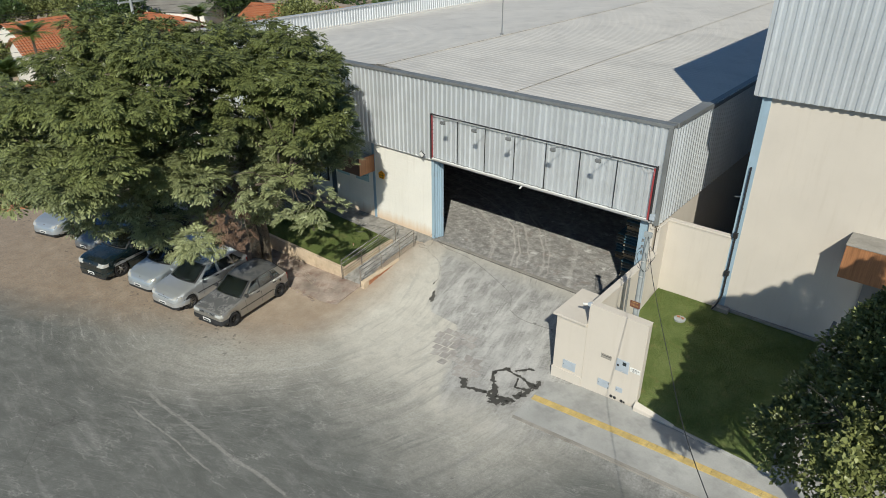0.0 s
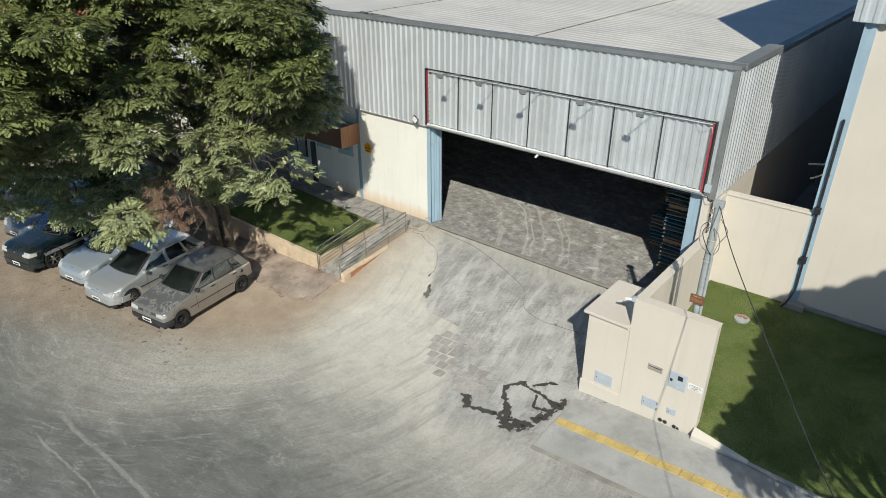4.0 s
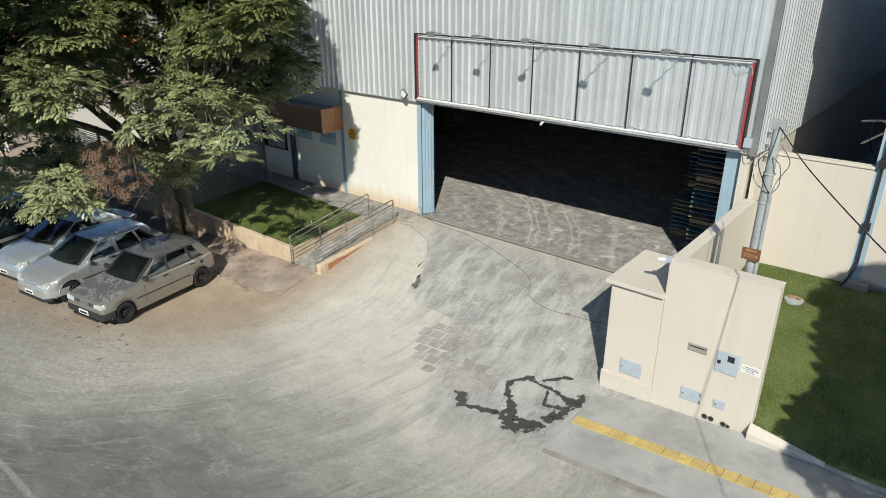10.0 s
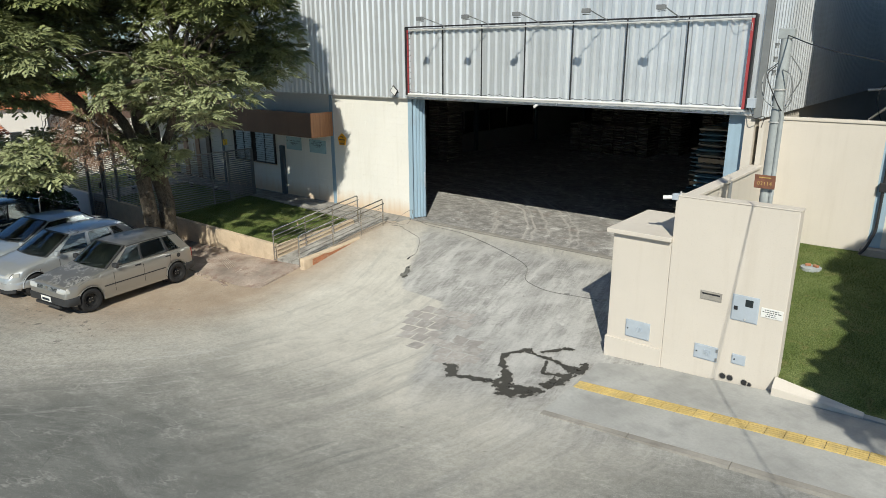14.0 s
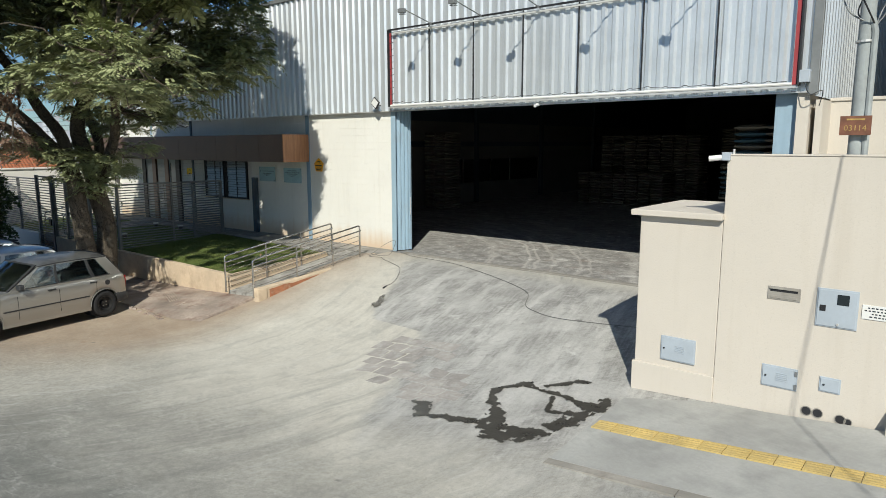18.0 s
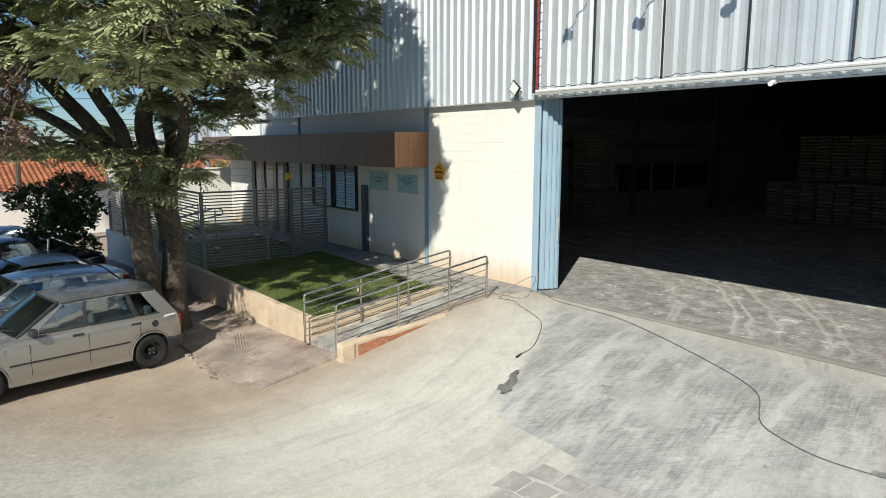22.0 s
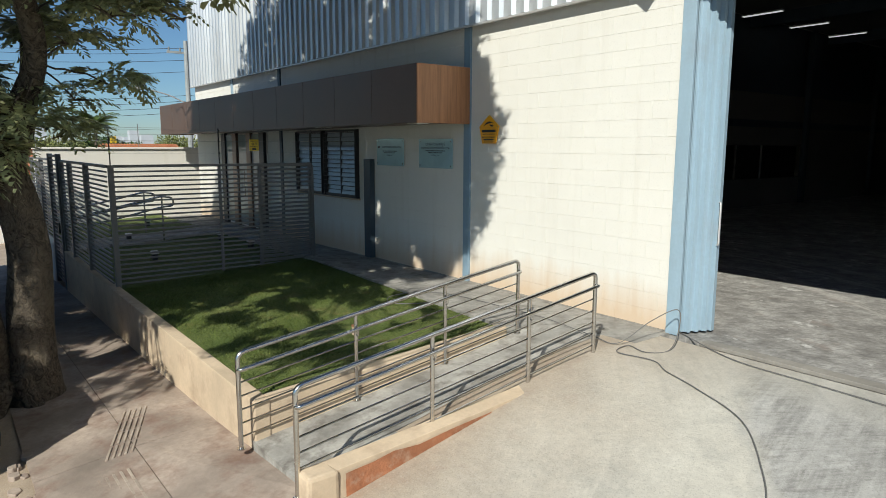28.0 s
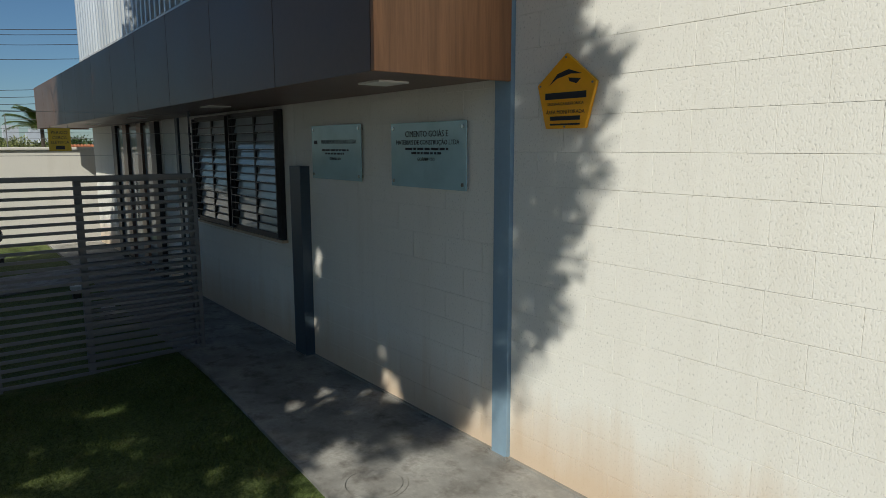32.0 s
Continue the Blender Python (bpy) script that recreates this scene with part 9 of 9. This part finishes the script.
palm(-49.0, 2.8, land(-49), 6.3, 1, "small palm behind the white boundary wall")
palm(-29.5, -6.0, land(-29.5), 6.0, 2, "palm tree at the side street")
palm(-50.0, 20.0, land(-50), 6.0, 3, "palm among the houses")


def far_tree(x, y, h, r, seed, label="round leafy tree among the houses"):
    rr = random.Random(seed)
    spec = [(rr.uniform(-r, r) * 0.7, rr.uniform(-r, r) * 0.7, h * rr.uniform(0.55, 0.95), r * rr.uniform(0.4, 0.65)) for _ in range(9)]
    leafy_tree("garden_tree", (x, y, land(x)), h * 0.5, spec, label, LEAF2 if seed % 2 else LEAF3, 55.0, 0.34, seed, 0.16)


for i, (x, y, h, r) in enumerate(((-80, 27, 7, 4.0), (-67, 36, 7, 4.0), (-54, 15, 4.2, 2.4), (-34, 33, 6, 3.2), (-24, 44, 6.5, 3.4), (-17, 49, 7, 3.6), (-66, 4, 4.6, 2.8), (-70, 22, 7, 4.0), (-46, 32, 6, 3.5), (-10, 52, 8, 4.0), (-29.5, 60, 12, 4.4), (-21.5, 61, 11.5, 3.9), (-17.0, 62, 11.5, 3.6), (-12.0, 66, 11.0, 3.0), (1.5, 56, 12, 4.2), (6.5, 57, 13, 4.2), (-25, 64, 11, 3.2), (-42, -12, 5.5, 2.6), (-88, -6, 7.2, 3.6), (-86, -1.5, 6.6, 3.2), (-88, 6, 7.0, 3.4), (-89, 14, 7.2, 3.4), (-85, 22, 7.0, 3.6), (-84, -10, 6.8, 3.4), (-91, 2, 7.4, 3.6), (-92, 10, 7.6, 3.6), (-90, 18, 7.4, 3.6), (-87, -14, 7.2, 3.6))):
    far_tree(x, y, h, r, 40 + i)


def far_woods():
    """Wooded slopes falling away towards the town."""
    rng = np.random.default_rng(77)
    n = 90000
    d = rng.uniform(90, 900, n) ** 1.0
    a = rng.uniform(radians(20), radians(125), n)
    x, y = -np.sin(a) * d, np.cos(a) * d
    base = np.interp(x, [p[0] for p in STREET], [p[1] for p in STREET])
    cl_ = np.sin(x * 0.045) * np.cos(y * 0.052) + 0.6 * np.sin(x * 0.013 + 2) + rng.normal(0, 0.35, n)
    k = cl_ > -0.1
    x, y, d, base = x[k], y[k], d[k], base[k]
    m = len(x)
    hh = rng.uniform(1.0, 7.0, m) + 2.0 * np.sin(x * 0.11) * np.cos(y * 0.09)
    c = np.column_stack([x, y, base + hh])
    s = (0.35 + d / 260)[:, None]
    u, v = unit(rng.normal(0, 1, (m, 3))) * s, unit(rng.normal(0, 1, (m, 3))) * s
    return np.stack([c - u, c - v * 0.8, c + u, c + v * 0.8], 1)


tagged(new("far_woods", quads_mesh("far_woods", far_woods(), LEAF2)), "distant green tree cover on the falling land", "trees", kind="stuff")
# Haze of the distance is put into the towers' pale bluish colour.
TOWER = surface("hazy distant concrete", (0.52, 0.56, 0.60), 0.9, 0.0, 0.06, 0.02, 0.2, 0.0)
tw = Shape()
trng = random.Random(31)
for i in range(170):
    a = radians(trng.uniform(40, 110))
    d = trng.uniform(1900, 2900)
    x, y = -math.sin(a) * d, math.cos(a) * d
    w, h = trng.uniform(9, 22), trng.uniform(25, 95) * (0.5 + 0.7 * abs(math.sin(a * 9)))
    tw.box(x - w, x + w, y - w, y + w, -60, h - 22)
tagged(new("far_towers", tw.mesh("far_towers", TOWER)), "pale apartment towers on the far skyline", "skyline", kind="stuff")


def street_line_pole(x, y, h, label, lamp=False):
    o = thing("power_pole", (x, y, land(x)), 0, label, "utility pole", "power poles beyond the yard")
    part("shaft", Shape().tube([(0, 0, -0.5), (0, 0, h)], [0.17, 0.11], 10), POLE, o)
    part("crossarm", Shape().box(-0.05, 0.05, -1.0, 1.0, h - 0.7, h - 0.58), POLE, o)
    for y_ in (-0.9, -0.3, 0.4, 0.9):
        part("insulator", Shape().tube([(0, y_, h - 0.58), (0, y_, h - 0.38)], 0.05, 8), FLASH, o)
    if lamp:
        part("lamp_arm", Shape().tube(spline([(0, 0, h - 3.4), (0, -1.0, h - 2.95), (0, -2.2, h - 2.65)], 5), 0.035, 7), BRIGHT, o)
        part("lamp_head", Shape().box(-0.14, 0.14, -2.75, -2.15, h - 2.7, h - 2.56), BRIGHT, o, bevel=0.05)
    return o


street_line_pole(-34.0, 5.0, 9.9, "concrete power pole with a street lamp arm", True)
street_line_pole(-38.0, -12.5, 9.9, "concrete power pole in the side street")
street_line_pole(-41.0, -26.0, 9.9, "concrete power pole further down the street")
street_line_pole(-31.0, 34.0, 9.9, "concrete power pole behind the warehouse")
for i, (zz, off) in enumerate(((9.5, -0.9), (9.3, -0.3), (8.9, 0.4), (8.3, 0.9), (7.0, 0.0), (6.7, 0.1), (6.4, 0.0), (6.1, 0.1))):
    pc = thing("power_line", (0, 0, 0), 0, "thin black overhead power line", "cable", "power lines over the side street")
    pts = []
    stops = [(-31.0, 34.0), (-34.0, 5.0), (-38.0, -12.5), (-41.0, -26.0), (-44.0, -60.0)]
    for (a, b) in zip(stops, stops[1:]):
        for k in range(8):
            t = k / 8
            x = a[0] + (b[0] - a[0]) * t
            pts.append((x, a[1] + (b[1] - a[1]) * t + off * 0.3, land(x) + zz - 1.6 * t * (1 - t)))
    part("wire", Shape().tube(pts, 0.015, 4), BLACK, pc)
for i, z in enumerate((2.25, 2.45, 2.65)):
    ef = thing("electric_fence_wire", (0, 0, 0), 0, "thin electric fence wire above the boundary wall", "wire", "electric fence wires")
    part("wire", Shape().tube([(-17.6, -4.2, z), (-17.6, 9.0, z)], 0.006, 4), FLASH, ef)
for y in (-4.2, -1.5, 1.2, 4.0):
    es = thing("electric_fence_rod", (-17.6, y, 2.05), 0, "thin rod of the electric fence on the wall", "fence post", "electric fence rods")
    part("rod", Shape().tube([(0, 0, 0), (0, 0, 0.7)], 0.012, 5), FLASH, es)

fb = thing("flat_building", (-6.5, 62.0, 0), 0, "white flat-roofed building behind the warehouse", "building")
part("wall", Shape().box(-6.0, 6.2, 0, 8, -3, 9.7), WHITE_WALL, fb)
part("parapet", Shape().box(-6.1, 6.3, -0.1, 8.1, 9.7, 9.95), WHITE_WALL, fb)

# ---- blocks of the front wall, last ----
def block_mesh(name, w, h, mat, b=0.0014):
    s = Shape()
    s.add([(0, 0.0035, 0), (w, 0.0035, 0), (w, 0.0035, h), (0, 0.0035, h), (0, b, 0), (w, b, 0), (w, b, h), (0, b, h), (b, 0, b), (w - b, 0, b), (w - b, 0, h - b), (b, 0, h - b)],
          [(8, 9, 10, 11), (4, 5, 9, 8), (5, 6, 10, 9), (6, 7, 11, 10), (7, 4, 8, 11), (0, 1, 5, 4), (1, 2, 6, 5), (2, 3, 7, 6), (3, 0, 4, 7)])
    return s.mesh(name, mat)


FULL = block_mesh("block", 0.3990, 0.1985, WALL)
CUTS = {}
rest = Shape()


def lay(x0, x1, z0, z1, near):
    row, z = 0, z0
    while z < z1 - 0.02:
        h = min(0.2, z1 - z)
        x = x0 - (0.2 if row % 2 else 0.0)
        while x < x1 - 0.02:
            a, b = max(x, x0), min(x + 0.4, x1)
            w = b - a
            if w > 0.03:
                if near and 0.3 < z < 3.3:
                    key = (round(w, 3), round(h, 3))
                    if abs(w - 0.4) < 1e-4 and abs(h - 0.2) < 1e-4:
                        me = FULL
                    else:
                        me = CUTS.get(key)
                        if me is None:
                            me = CUTS[key] = block_mesh("block", w - 0.001, h - 0.0015, WALL)
                    o = new("block", me)
                    o.parent = wf
                    o.matrix_basis = pose(a, 0.0005 * math.sin(x * 37 + z * 91), z)
                else:
                    n = len(rest.v)
                    b_, ww, hh = 0.0014, w - 0.001, h - 0.0015
                    rest.add([(a, 0.0035, z), (a + ww, 0.0035, z), (a + ww, 0.0035, z + hh), (a, 0.0035, z + hh), (a + b_, 0, z + b_), (a + ww - b_, 0, z + b_), (a + ww - b_, 0, z + hh - b_), (a + b_, 0, z + hh - b_)],
                             [(4, 5, 6, 7), (0, 1, 5, 4), (1, 2, 6, 5), (2, 3, 7, 6), (3, 0, 4, 7)])
            x += 0.4
        z += 0.2
        row += 1


lay(-3.565, -0.02, 0.02, 3.87, True)
lay(-6.655, -3.72, 0.02, 3.87, True)
lay(-10.425, -6.665, 0.02, 3.87, False)
lay(-13.475, -10.555, 0.02, 3.87, False)
lay(-16.7, -13.605, 0.02, 3.87, False)
rb = part("block_courses", rest, WALL, wf)
rb["kind"] = "stuff"
